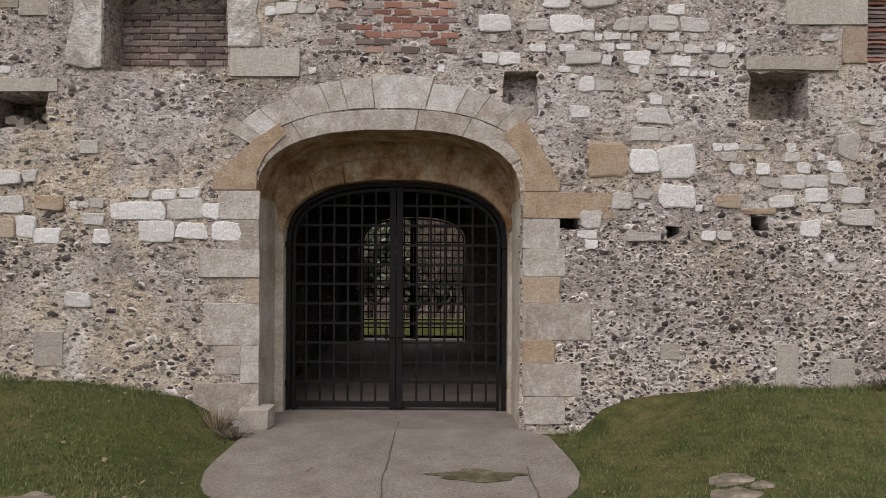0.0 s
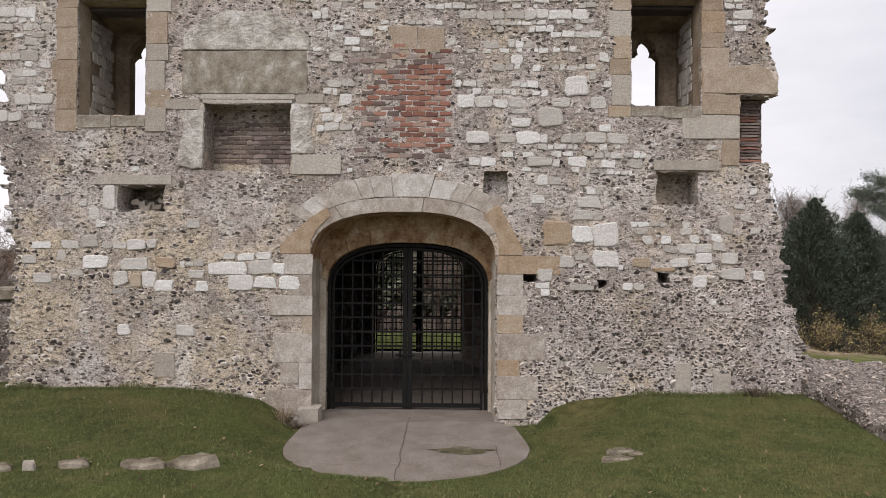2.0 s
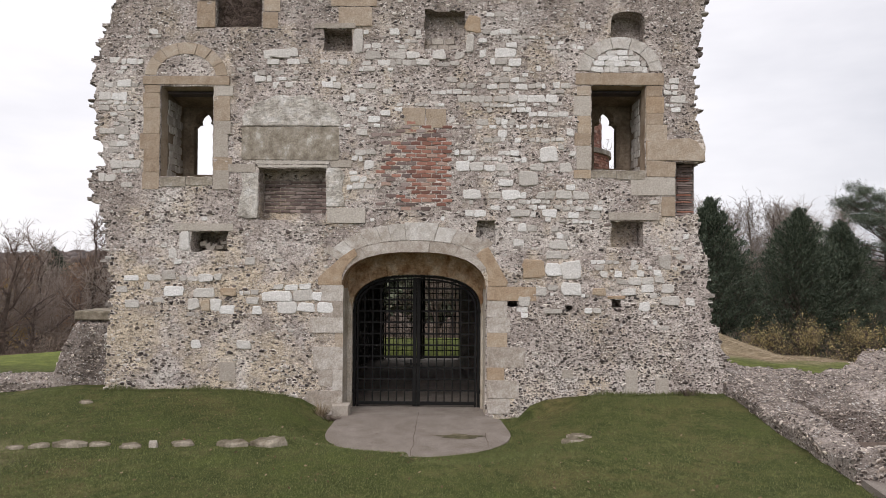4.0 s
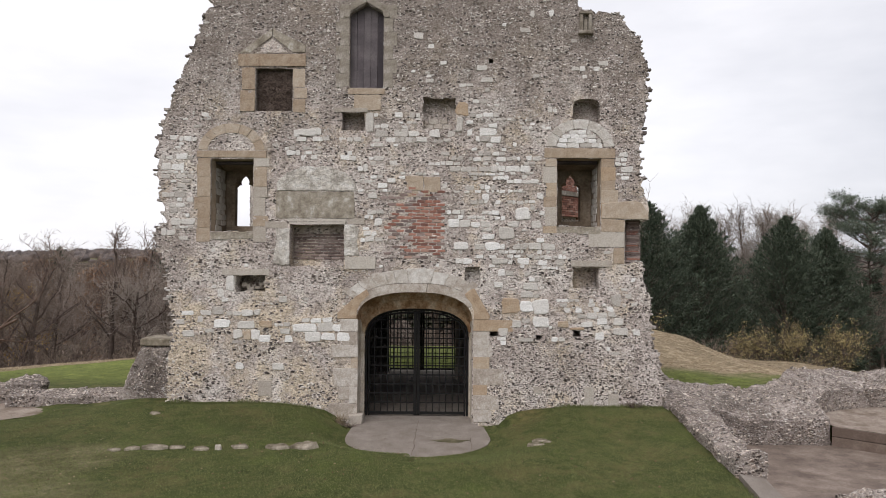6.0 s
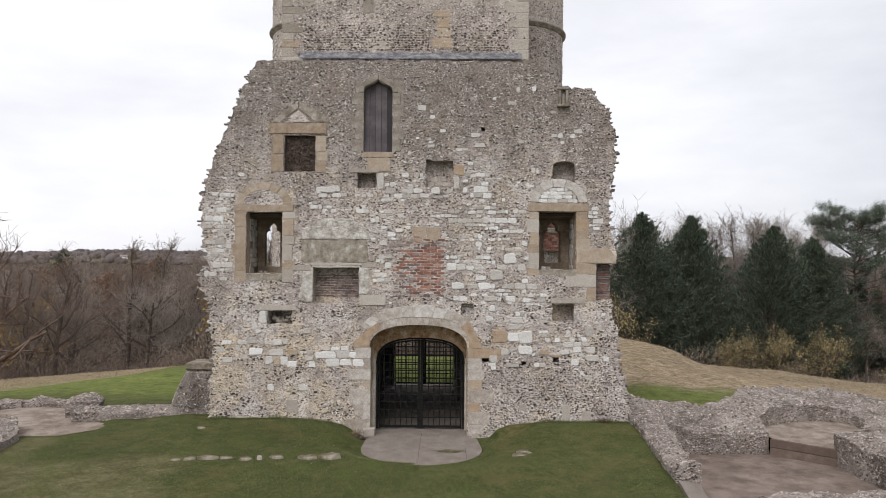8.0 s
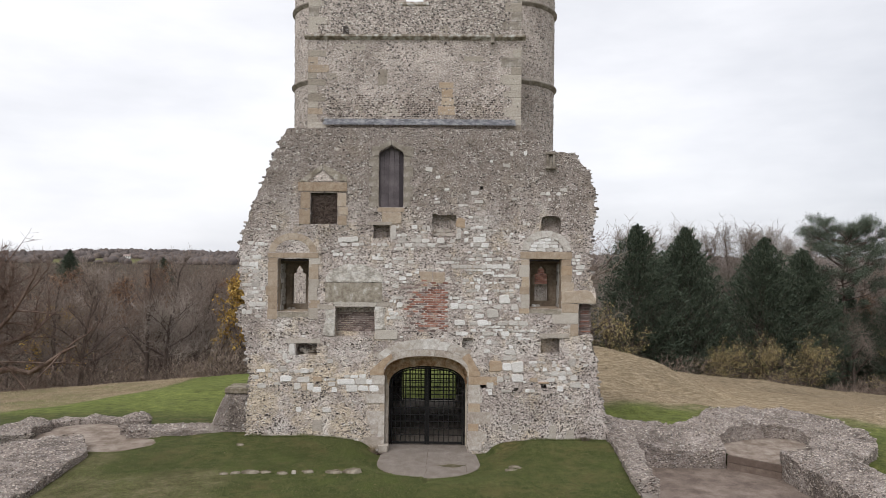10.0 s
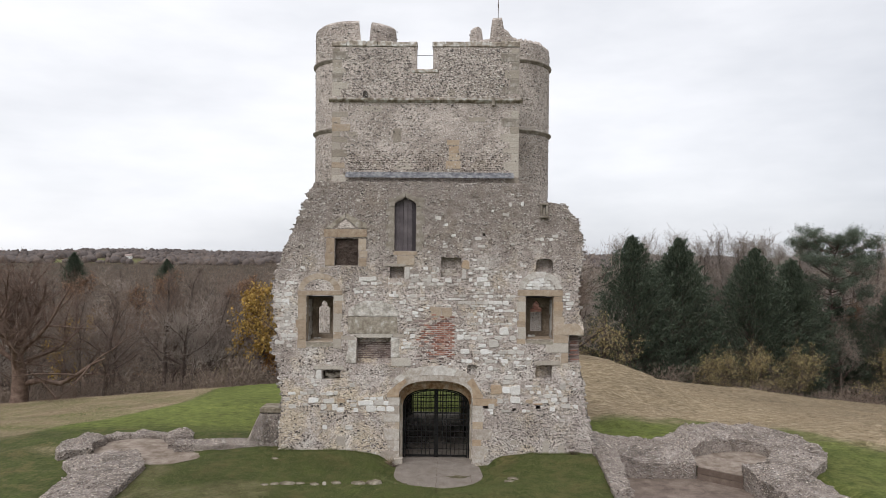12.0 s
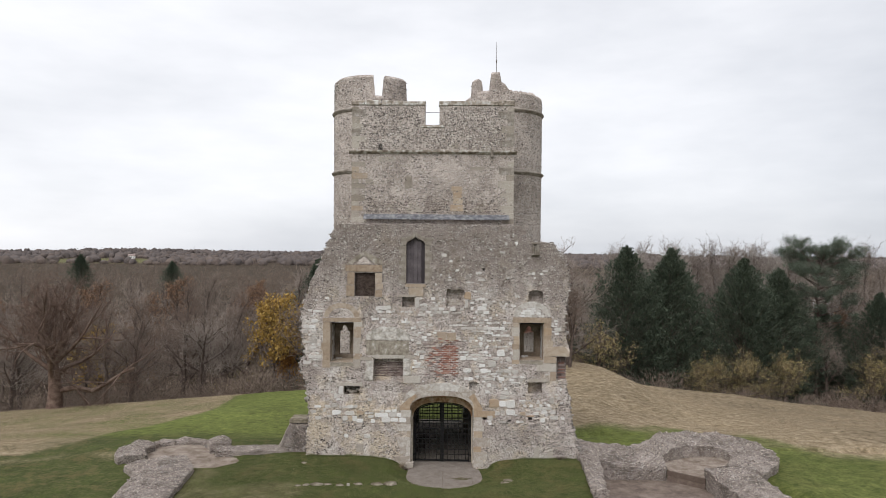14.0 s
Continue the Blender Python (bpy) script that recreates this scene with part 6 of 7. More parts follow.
for i in range(5):
    x0 = -1.83 + i * 0.18
    top = 10.93 - 0.42 * abs(x0 + 0.09 + 1.38)
    part("plank", box_mesh(x0 + 0.003, x0 + 0.177, 0.17 + random.uniform(0, 0.012), 0.22, 8.69, top, 0.004), M_WOOD, door)


def nest():
    k = 1700
    c = np.c_[rng.uniform(-4.24, -3.34, k), rng.uniform(0.10, 0.30, k), rng.uniform(8.08, 9.16, k)]
    d = rng.normal(size=(k, 3)) * (1, 0.25, 0.7)
    d /= np.linalg.norm(d, axis=1, keepdims=True)
    ln, w = rng.uniform(0.12, 0.3, (k, 1)), 0.006
    side = np.cross(d, (0, 1, 0)) + 1e-3
    side /= np.linalg.norm(side, axis=1, keepdims=True)
    up = np.cross(side, d)
    a, b = c - d * ln / 2, c + d * ln / 2
    V = np.stack([e + o * w for e in (a, b) for o in (side, -0.5 * side + 0.87 * up, -0.5 * side - 0.87 * up)], 1)
    V[..., 0] = np.clip(V[..., 0], -4.25, -3.32)
    V[..., 2] = np.clip(V[..., 2], 8.075, 9.17)
    t = np.array([(0, 1, 4), (0, 4, 3), (1, 2, 5), (1, 5, 4), (2, 0, 3), (2, 3, 5)])
    T = (t[None] + (np.arange(k) * 6)[:, None, None]).reshape(-1, 3)
    ob = part("bird_nest", mesh_tris("bird_nest", V.reshape(-1, 3), T), M_STICK)
    tagged(ob, "tangle of dry sticks filling a stone window opening", "nest", kind="stuff")


nest()


# ---- low ruined walls ----
def low_wall(name, path, widths, tops, base, label, rough=0.08, density=260, step=0.18, lean=0.0):
    """A stretch of ruined flint walling along path; widths and tops go with its corners."""
    pts = []
    for (a, b) in zip(range(len(path) - 1), range(1, len(path))):
        L = math.dist(path[a], path[b])
        n = max(1, int(L / step))
        for i in range(n + (b == len(path) - 1)):
            t = i / n
            mixv = lambda p, q: p + (q - p) * t
            pts.append((mixv(path[a][0], path[b][0]), mixv(path[a][1], path[b][1]), mixv(widths[a], widths[b]), mixv(tops[a], tops[b])))
    cross = 7
    v, f, side = [], [], []
    for i, (x, y, w, top) in enumerate(pts):
        p, q = pts[max(0, i - 1)], pts[min(len(pts) - 1, i + 1)]
        d = math.hypot(q[0] - p[0], q[1] - p[1])
        nx, ny = -(q[1] - p[1]) / d, (q[0] - p[0]) / d
        side.append((nx, ny))
        for k in range(cross + 4):
            if k in (0, 1):
                u, z = -0.5, base if k == 0 else (base + top) / 2
            elif k in (cross + 2, cross + 3):
                u, z = 0.5, base if k == cross + 3 else (base + top) / 2
            else:
                u = -0.5 + (k - 2) / (cross - 1)
                z = top + lean * u + rough * 1.6 * fuzz(x + nx * u * w, y + ny * u * w, 0, 1.3) + rough * fuzz(x + nx * u * w, y + ny * u * w, 7, 3.5) - (0.08 if abs(u) > 0.45 else 0)
            jx = rough * 0.8 * fuzz(x + u, y, z, 2.5)
            v.append((x + nx * (u * w + jx), y + ny * (u * w + jx), z))
    m = cross + 4
    for i in range(len(pts) - 1):
        for k in range(m - 1):
            f.append((i * m + k, i * m + k + 1, (i + 1) * m + k + 1, (i + 1) * m + k))
    f.append(tuple(range(m)))
    f.append(tuple(range((len(pts) - 1) * m, len(pts) * m))[::-1])
    ob = part(name, mesh_of(name, v, f), M_CORE)
    tagged(ob, label, "ruined wall", "low ruined walls")
    # flints over every face of it
    V = np.array(v)
    P, N, S = [], [], []
    for q in f:
        c = V[list(q)]
        if len(q) == 4:
            e1, e2 = c[1] - c[0], c[3] - c[0]
            nn = np.cross(e2, e1)
            area = np.linalg.norm(nn)
            if area < 1e-6 or c[0][1] < -8.5:
                continue
            if nn[2] < -0.3 * area:
                nn = -nn
            k = rng.poisson(area * density)
            for _ in range(k):
                a, b = rng.random(2)
                P.append(c[0] + e1 * a + e2 * b)
                N.append(nn / area + rng.uniform(-0.25, 0.25, 3))
                w = 0.028 + 0.07 * rng.random() ** 2.2
                S.append((w, w * rng.uniform(0.6, 0.9)))
        else:
            nn = np.cross(c[1] - c[0], c[3] - c[0])
            nn /= np.linalg.norm(nn) + 1e-9
            out = c.mean(0) - V.mean(0)
            if nn @ out < 0:
                nn = -nn
            lo, hi = c.min(0), c.max(0)
            for _ in range(110):
                t = rng.random()
                w = rng.uniform(0.05, 0.11)
                P.append(np.array([c[0][0] + (c[-1][0] - c[0][0]) * t, c[0][1] + (c[-1][1] - c[0][1]) * t, rng.uniform(lo[2], hi[2] - 0.05)]))
                N.append(nn)
                S.append((w, w * 0.7))
    flint_field("flint", P, N, S, ob, M_FLINT_TONED, "broken flints bedded in mortar", 0.3)
    return ob


def arc(cx, cy, r, a0, a1, n=14):
    return [(cx + r * math.cos(radians(a)), cy + r * math.sin(radians(a))) for a in np.linspace(a0, a1, n)]


low_wall("ruined_wall", [(6.3, 0.62), (7.6, 0.64), (9.2, 0.68), (10.4, 0.75)], [1.7, 1.9, 2.0, 2.0], [0.94, 0.66, 0.54, 0.60], -0.5, "low broken flint wall beside a sunken yard", rough=0.10, lean=0.46)
low_wall("ruined_bastion", [(9.9, 0.95), (10.6, 1.65), (11.5, 2.35), (12.6, 2.85), (13.7, 2.95), (14.6, 2.45), (15.0, 1.4), (14.85, 0.3), (14.3, -0.6), (13.5, -1.3)], [1.2, 1.3, 1.5, 1.8, 1.9, 2.0, 2.0, 2.0, 2.0, 2.0],
         [0.66, 0.80, 0.90, 0.86, 0.78, 0.72, 0.68, 0.64, 0.62, 0.60], -0.5, "curved footing of a round flint tower", rough=0.10, lean=0.2)
low_wall("ruined_wall", [(12.9, -1.2), (12.95, -3.5), (13.1, -8.0), (13.3, -12.0)], [2.05, 2.05, 2.1, 2.1], [0.58, 0.55, 0.5, 0.5], -0.5, "broad broken flint wall along a sunken yard", rough=0.10)
low_wall("ruined_wall", [(6.88, -0.2), (6.76, -1.8), (6.58, -3.4), (6.44, -4.9)], [0.95, 0.78, 0.66, 0.55], [0.66, 0.58, 0.60, 0.66], -0.5, "low flint edging wall beside the lawn", rough=0.10)
kv = [(6.22 - 0.15 * k + 0.46 * o, -4.85 - 1.1 * k, 0.325 - 0.004 * k - 0.06 * o - 0.75 * q) for k in range(6) for o, q in ((0, 1), (0, 0), (1, 0), (1, 1))]
kerb = part("kerb", mesh_of("kerb", kv, [(4 * i + k, 4 * i + k + 1, 4 * i + k + 5, 4 * i + k + 4) for i in range(5) for k in range(3)] + [(0, 1, 2, 3), (20, 23, 22, 21)]), M_CONC)
tagged(kerb, "worn concrete edging between lawn and yard", "kerb", kind="structure")
low_wall("ruined_wall", [(8.5, -4.3), (9.6, -4.2), (11.8, -4.3)], [0.45, 0.5, 0.5], [-0.25, -0.2, -0.22], -0.55, "almost buried footing of a flint wall")
low_wall("ruined_bastion", arc(-13.0, 0.7, 2.05, 8, 225, 20), [1.0] * 5 + [0.6] * 8 + [1.3] * 7, [0.72] * 4 + [0.46] * 9 + [0.62] * 7, -0.1, "curved footing of a round flint tower beside the lawn")
low_wall("ruined_wall", [(-13.2, -1.3), (-12.2, -2.5), (-11.75, -5.5), (-11.6, -12.0)], [2.6, 2.4, 2.1, 2.1], [0.66, 0.62, 0.6, 0.6], -0.1, "broad broken flint wall along the lawn's edge")
low_wall("ruined_wall", [(-11.0, 0.85), (-9.5, 0.95), (-7.7, 1.0)], [0.9, 0.7, 0.7], [0.62, 0.55, 0.62], -0.1, "low flint footing in the grass")


def wall_stub():
    """The torn end of a wall that once ran on beside the gatehouse."""
    ob = low_wall("wall_stub", [(-8.2, 0.95), (-7.95, 0.98), (-7.7, 1.0), (-7.45, 1.0), (-7.3, 1.0), (-6.2, 1.0)], [0.6, 0.8, 0.9, 0.95, 1.0, 1.0], [0.5, 0.8, 1.35, 1.82, 1.86, 1.88], -0.1,
                  "torn flint stub of a wall capped by a slab", rough=0.05)
    cap = part("cap_slab", box_mesh(-7.44, -6.4, 0.50, 1.48, 1.87, 2.07, 0.025), M_SLAB, ob, "flat weathered cap slab")


wall_stub()
gravel = part("yard_floor", box_mesh(5.6, 12.3, -13, 0.0, -0.6, -0.385), M_GRAVEL)
tagged(gravel, "trodden grit floor of the sunken yard", "floor", kind="structure")
bm = bmesh.new()
loop = [(10.55, -0.3), (11.81, -1.35), (13.2, -1.2), (14.2, 0.2), (14.3, 1.4), (13.8, 2.3), (12.4, 2.1), (11.2, 1.5), (10.5, 0.8)]
bm.faces.new([bm.verts.new((x, y, 0.10)) for x, y in loop])
tagged(part("bastion_floor", bm, M_PATH), "trodden grit floor inside the round footing", "floor", kind="structure")
bm = bmesh.new()
loop = [(-9.75, -0.5), (-9.6, 0.1), (-10.2, 0.5), (-11.0, 0.7)] + arc(-13.0, 0.7, 1.8, 5, 215, 16) + [(-12.8, -0.9), (-11.6, -1.35), (-10.5, -1.3)]
bm.faces.new([bm.verts.new((x + 0.1 * fuzz(x, y, 0, 2), y + 0.1 * fuzz(x, y, 4, 2), 0.225)) for x, y in loop])
tagged(part("path", bm, M_PATH), "trodden bare path inside the round footing", "path", kind="structure")
# timber riser
riser = tagged(empty("timber_riser", (11.2, -0.8, -0.4)), "weathered horizontal boards holding up a step", "step")
d = Vector((11.86 - 10.50, -1.39 + 0.26, 0))
for k in range(2):
    bm = box_mesh(0.0, d.length, -0.04, 0.03, 0.0, 0.235, 0.008)
    ob = part("board", bm, M_PLANK, None)
    ob.parent = riser
    ob.matrix_parent_inverse = Matrix.Translation(riser.location).inverted()
    ob.location = (10.50, -0.28, -0.39 + k * 0.248)
    ob.rotation_euler = (0, 0, math.atan2(d.y, d.x))

# ---- stones in the lawn ----


def lawn_stone(x, y, w, l, h, material, label="weathered flat stone sunk in the lawn", sunk=0.0):
    bm = bmesh.new()
    n = 11
    ring = [(math.cos(2 * math.pi * (i + random.uniform(0.2, 0.8)) / n) * w / 2 * random.uniform(0.7, 1.2), math.sin(2 * math.pi * (i + 0.5) / n) * l / 2 * random.uniform(0.65, 1.25)) for i in range(n)]
    tip_x, tip_y = random.uniform(-0.35, 0.35), random.uniform(-0.3, 0.3)
    lo = [bm.verts.new((a * 1.06, b * 1.06, -0.1)) for a, b in ring]
    hi = [bm.verts.new((a, b, h * random.uniform(0.25, 0.8))) for a, b in ring]
    tp = [bm.verts.new((a * random.uniform(0.62, 0.9), b * random.uniform(0.62, 0.9), h * (0.95 + tip_x * a / w + tip_y * b / l + random.uniform(-0.15, 0.2)))) for a, b in ring]
    for p, q in ((lo, hi), (hi, tp)):
        for i in range(n):
            bm.faces.new((p[i], p[(i + 1) % n], q[(i + 1) % n], q[i]))
    mid = bm.verts.new((0.1 * w * tip_x, 0.1 * l * tip_y, h * random.uniform(0.85, 1.1)))
    for i in range(n):
        bm.faces.new((tp[i], tp[(i + 1) % n], mid))
    ob = part("lawn_stone", bm, material)
    ob.location = (x, y, ground_z(x, y) - sunk)
    tagged(ob, label, "stone", "stones in the lawn")


for x, w, h, mt in ((-6.1, 0.26, 0.05, M_SLAB), (-5.75, 0.34, 0.06, M_SLAB), (-5.3, 0.46, 0.09, M_SLAB), (-4.85, 0.3, 0.05, M_SLAB), (-4.3, 0.32, 0.06, M_SLAB), (-3.95, 0.14, 0.11, M_STONE),
                    (-3.55, 0.36, 0.07, M_SLAB), (-2.75, 0.42, 0.08, M_SLAB), (-2.2, 0.5, 0.11, M_SLAB)):
    lawn_stone(x, -3.45 + 0.12 * (x + 4) * 0.4 + random.uniform(-0.08, 0.08), w * 1.15, w * 0.6, h * 1.0, mt)
lawn_stone(2.9, -2.27, 0.40, 0.2, 0.035, M_SLAB)
lawn_stone(2.76, -2.64, 0.44, 0.22, 0.035, M_SLAB)
lawn_stone(3.02, -2.5, 0.2, 0.12, 0.03, M_SLAB)
lawn_stone(-6.4, -0.9, 0.25, 0.16, 0.05, M_SLAB)


# ---- grass blades of the lawn ----
def lawn_blades():
    k = 300000
    x, y = rng.uniform(-11.5, 6.3, k), rng.uniform(-9.5, 0.0, k)
    keep = np.array([apron_dist(a, b) > (1.0 if b < -0.3 else 0.95) and a < 6.42 + 0.06 * b for a, b in zip(x, y)])
    x, y = x[keep], y[keep]
    z = np.array([ground_z(a, b) for a, b in zip(x, y)])
    n = len(x)
    ang, h, w = rng.uniform(0, 2 * np.pi, n), rng.uniform(0.010, 0.034, n), rng.uniform(0.003, 0.007, n)
    lean = rng.normal(0, 0.018, (n, 2))
    V = np.zeros((n, 3, 3))
    V[:, 0] = np.c_[x - np.cos(ang) * w, y - np.sin(ang) * w, z - 0.005]
    V[:, 1] = np.c_[x + np.cos(ang) * w, y + np.sin(ang) * w, z - 0.005]
    V[:, 2] = np.c_[x + lean[:, 0], y + lean[:, 1], z + h]
    ob = part("grass", mesh_tris("grass", V.reshape(-1, 3), np.arange(n * 3).reshape(-1, 3)), M_BLADE)
    tagged(ob, "short mown grass of the castle lawn", "grass", kind="stuff")


lawn_blades()


def foot_grass():
    """Longer blades that the mower leaves along the foot of the wall."""
    k = 5200
    x = np.where(rng.random(k) < 0.5, rng.uniform(-6.6, -1.9, k), rng.uniform(1.95, 6.5, k))
    y = -0.03 - np.abs(rng.normal(0, 0.07, k))
    z = np.array([ground_z(a, b) for a, b in zip(x, y)])
    tall_ = np.array([0.4 + 1.2 * max(0.0, fuzz(a, 0.0, 3.0, 1.7) + 0.35) for a in x])
    ang, h, w = rng.uniform(0, 2 * np.pi, k), rng.uniform(0.04, 0.11, k) * tall_, rng.uniform(0.003, 0.007, k)
    lean = rng.normal(0, 0.03, (k, 2))
    V = np.zeros((k, 3, 3))
    V[:, 0] = np.c_[x - np.cos(ang) * w, y - np.sin(ang) * w, z - 0.01]
    V[:, 1] = np.c_[x + np.cos(ang) * w, y + np.sin(ang) * w, z - 0.01]
    V[:, 2] = np.c_[x + lean[:, 0], y + lean[:, 1], z + h]
    ob = part("grass", mesh_tris("grass", V.reshape(-1, 3), np.arange(k * 3).reshape(-1, 3)), M_BLADE)
    tagged(ob, "uncut grass along the foot of the wall", "grass", kind="stuff")


foot_grass()


def straw_tufts():
    k = 190000
    x, y = np.r_[rng.uniform(6, 48, k // 2), rng.uniform(-42, -14, k // 2)], np.r_[2 + 38 * rng.random(k // 2), 1 + 27 * rng.random(k // 2)]
    w = np.array([1.6 * fuzz(a, b, 9.0, 0.22) for a, b in zip(x, y)])
    keep = np.where(x > 0, y - (6.6 - 0.5 * np.maximum(0.0, x - 12.5)) + 1.9 * w > 1.0, -x - 16.2 - np.where(y < 12, 0.36 * (12 - y), 0.1 * (y - 12)) + 0.35 * w > 0.2)
    x, y = x[keep], y[keep]
    n = len(x)
    z = np.array([ground_z(a, b) for a, b in zip(x, y)])
    ang, h, wd = rng.uniform(0, 2 * np.pi, n), rng.uniform(0.02, 0.07, n), rng.uniform(0.008, 0.022, n)
    lean = rng.normal(0, 0.13, (n, 2))
    V = np.zeros((n, 3, 3))
    V[:, 0] = np.c_[x - np.cos(ang) * wd, y - np.sin(ang) * wd, z - 0.02]
    V[:, 1] = np.c_[x + np.cos(ang) * wd, y + np.sin(ang) * wd, z - 0.02]
    V[:, 2] = np.c_[x + lean[:, 0], y + lean[:, 1], z + h]
    ob = part("rough_grass", mesh_tris("rough_grass", V.reshape(-1, 3), np.arange(n * 3).reshape(-1, 3)), M_STRAW)
    tagged(ob, "straw-coloured rough grass on the banks", "grass", kind="stuff")


straw_tufts()


def fallen_leaves():
    k = 1000
    x, y = rng.uniform(-11, 7, k), rng.uniform(-10.5, 0.2, k)
    x = np.where(rng.random(k) < 0.35, rng.normal(-3, 2.5, k), x)
    keep = (x < 6.2) & (apron_far(x, y)) & (x < 6.2 + 0.1 * y)
    x, y = x[keep], y[keep]
    n = len(x)
    z = np.array([ground_z(a, b) for a, b in zip(x, y)]) + 0.03
    a, s = rng.uniform(0, 6.28, n), rng.uniform(0.012, 0.03, n)
    u, w = np.c_[np.cos(a) * s, np.sin(a) * s, rng.normal(0, 0.008, n)], np.c_[-np.sin(a) * s * 0.6, np.cos(a) * s * 0.6, rng.normal(0, 0.008, n)]
    c = np.c_[x, y, z]
    V = np.stack([c - u, c + w, c + u, c - w], 1)
    T = (np.array([(0, 1, 2), (0, 2, 3)])[None] + (np.arange(n) * 4)[:, None, None]).reshape(-1, 3)
    tagged(part("fallen_leaves", mesh_tris("fallen_leaves", V.reshape(-1, 3), T), M_LITTER), "small brown fallen leaves scattered on the lawn", "leaves", kind="stuff")


def apron_far(x, y):
    return np.array([apron_dist(a, b) > 1.02 for a, b in zip(x, y)])


M_LITTER = mottled("brown_fallen_leaves", [(0.15, (0.09, 0.055, 0.03)), (0.5, (0.17, 0.115, 0.07)), (0.85, (0.28, 0.215, 0.14))], 1.0, 10.0, 0.3, 0.0, 0.9, "island", 0.9)
fallen_leaves()


def weed(name, x, y, k, r, h, material, label, seed):
    """A low clump of stems from one root."""
    g = np.random.default_rng(seed)
    a, t = g.uniform(0, 2 * np.pi, k), g.random(k) ** 0.5
    base = np.c_[x + np.cos(a) * r * 0.3 * t, y + np.sin(a) * r * 0.15 * t, np.full(k, ground_z(x, y) - 0.02)]
    tip = np.c_[x + np.cos(a) * r * t, y + np.sin(a) * r * 0.5 * t - 0.02, base[:, 2] + h * g.uniform(0.4, 1.1, k)]
    side = np.c_[-np.sin(a), np.cos(a), np.zeros(k)] * 0.006
    V = np.stack([base - side, base + side, tip], 1)
    ob = part(name, mesh_tris(name, V.reshape(-1, 3), np.arange(k * 3).reshape(-1, 3)), material)
    tagged(ob, label, "plant")


weed("dry_weed", -1.95, -0.22, 130, 0.3, 0.34, M_STRAW, "tuft of dry brown weeds at the wall's foot", 81)
weed("dry_weed", -1.72, -0.35, 260, 0.34, 0.14, M_STICK, "trodden dry stalks beside the paving", 82)
weed("wall_plant", 5.55, -0.12, 150, 0.40, 0.22, M_STICK, "low dark weed growing at the wall's foot", 83)
bm = bmesh.new()
loop = [(0.86 + 0.40 * math.cos(a) * (1 + 0.22 * math.sin(5 * a) + 0.12 * math.sin(11 * a)), -1.55 + 0.15 * math.sin(a) * (1 + 0.25 * math.sin(4 * a + 1))) for a in np.linspace(0, 2 * math.pi, 40, endpoint=False)]
bm.faces.new([bm.verts.new((x, y, 0.0045 + 0.02 * min(0.0, y + 0.6))) for x, y in loop])
tagged(part("moss_patch", bm, M_MOSS), "dark moss in a hollow of the paving", "moss", kind="structure")


# ---- trees ----
def tubes(segs, sides):
    """Tapered limbs as one mesh's corners and triangles: rows of start, end, radii."""
    A, B = np.array([s[0] for s in segs], float), np.array([s[1] for s in segs], float)
    ra, rb = np.array([s[2] for s in segs])[:, None], np.array([s[3] for s in segs])[:, None]
    d = B - A
    d /= np.linalg.norm(d, axis=1, keepdims=True) + 1e-9
    ref = np.where(np.abs(d[:, 2:3]) > 0.9, np.array([[1.0, 0, 0]]), np.array([[0, 0, 1.0]]))
    u = np.cross(d, ref)
    u /= np.linalg.norm(u, axis=1, keepdims=True)
    w = np.cross(d, u)
    V = np.zeros((len(segs), 2 * sides, 3))
    for k in range(sides):
        c, s = math.cos(2 * math.pi * k / sides), math.sin(2 * math.pi * k / sides)
        V[:, k] = A + (u * c + w * s) * ra
        V[:, sides + k] = B + (u * c + w * s) * rb
    t = []
    for k in range(sides):
        j = (k + 1) % sides
        t += [(k, j, sides + j), (k, sides + j, sides + k)]
    T = (np.array(t)[None] + (np.arange(len(segs)) * 2 * sides)[:, None, None]).reshape(-1, 3)
    return V.reshape(-1, 3), T


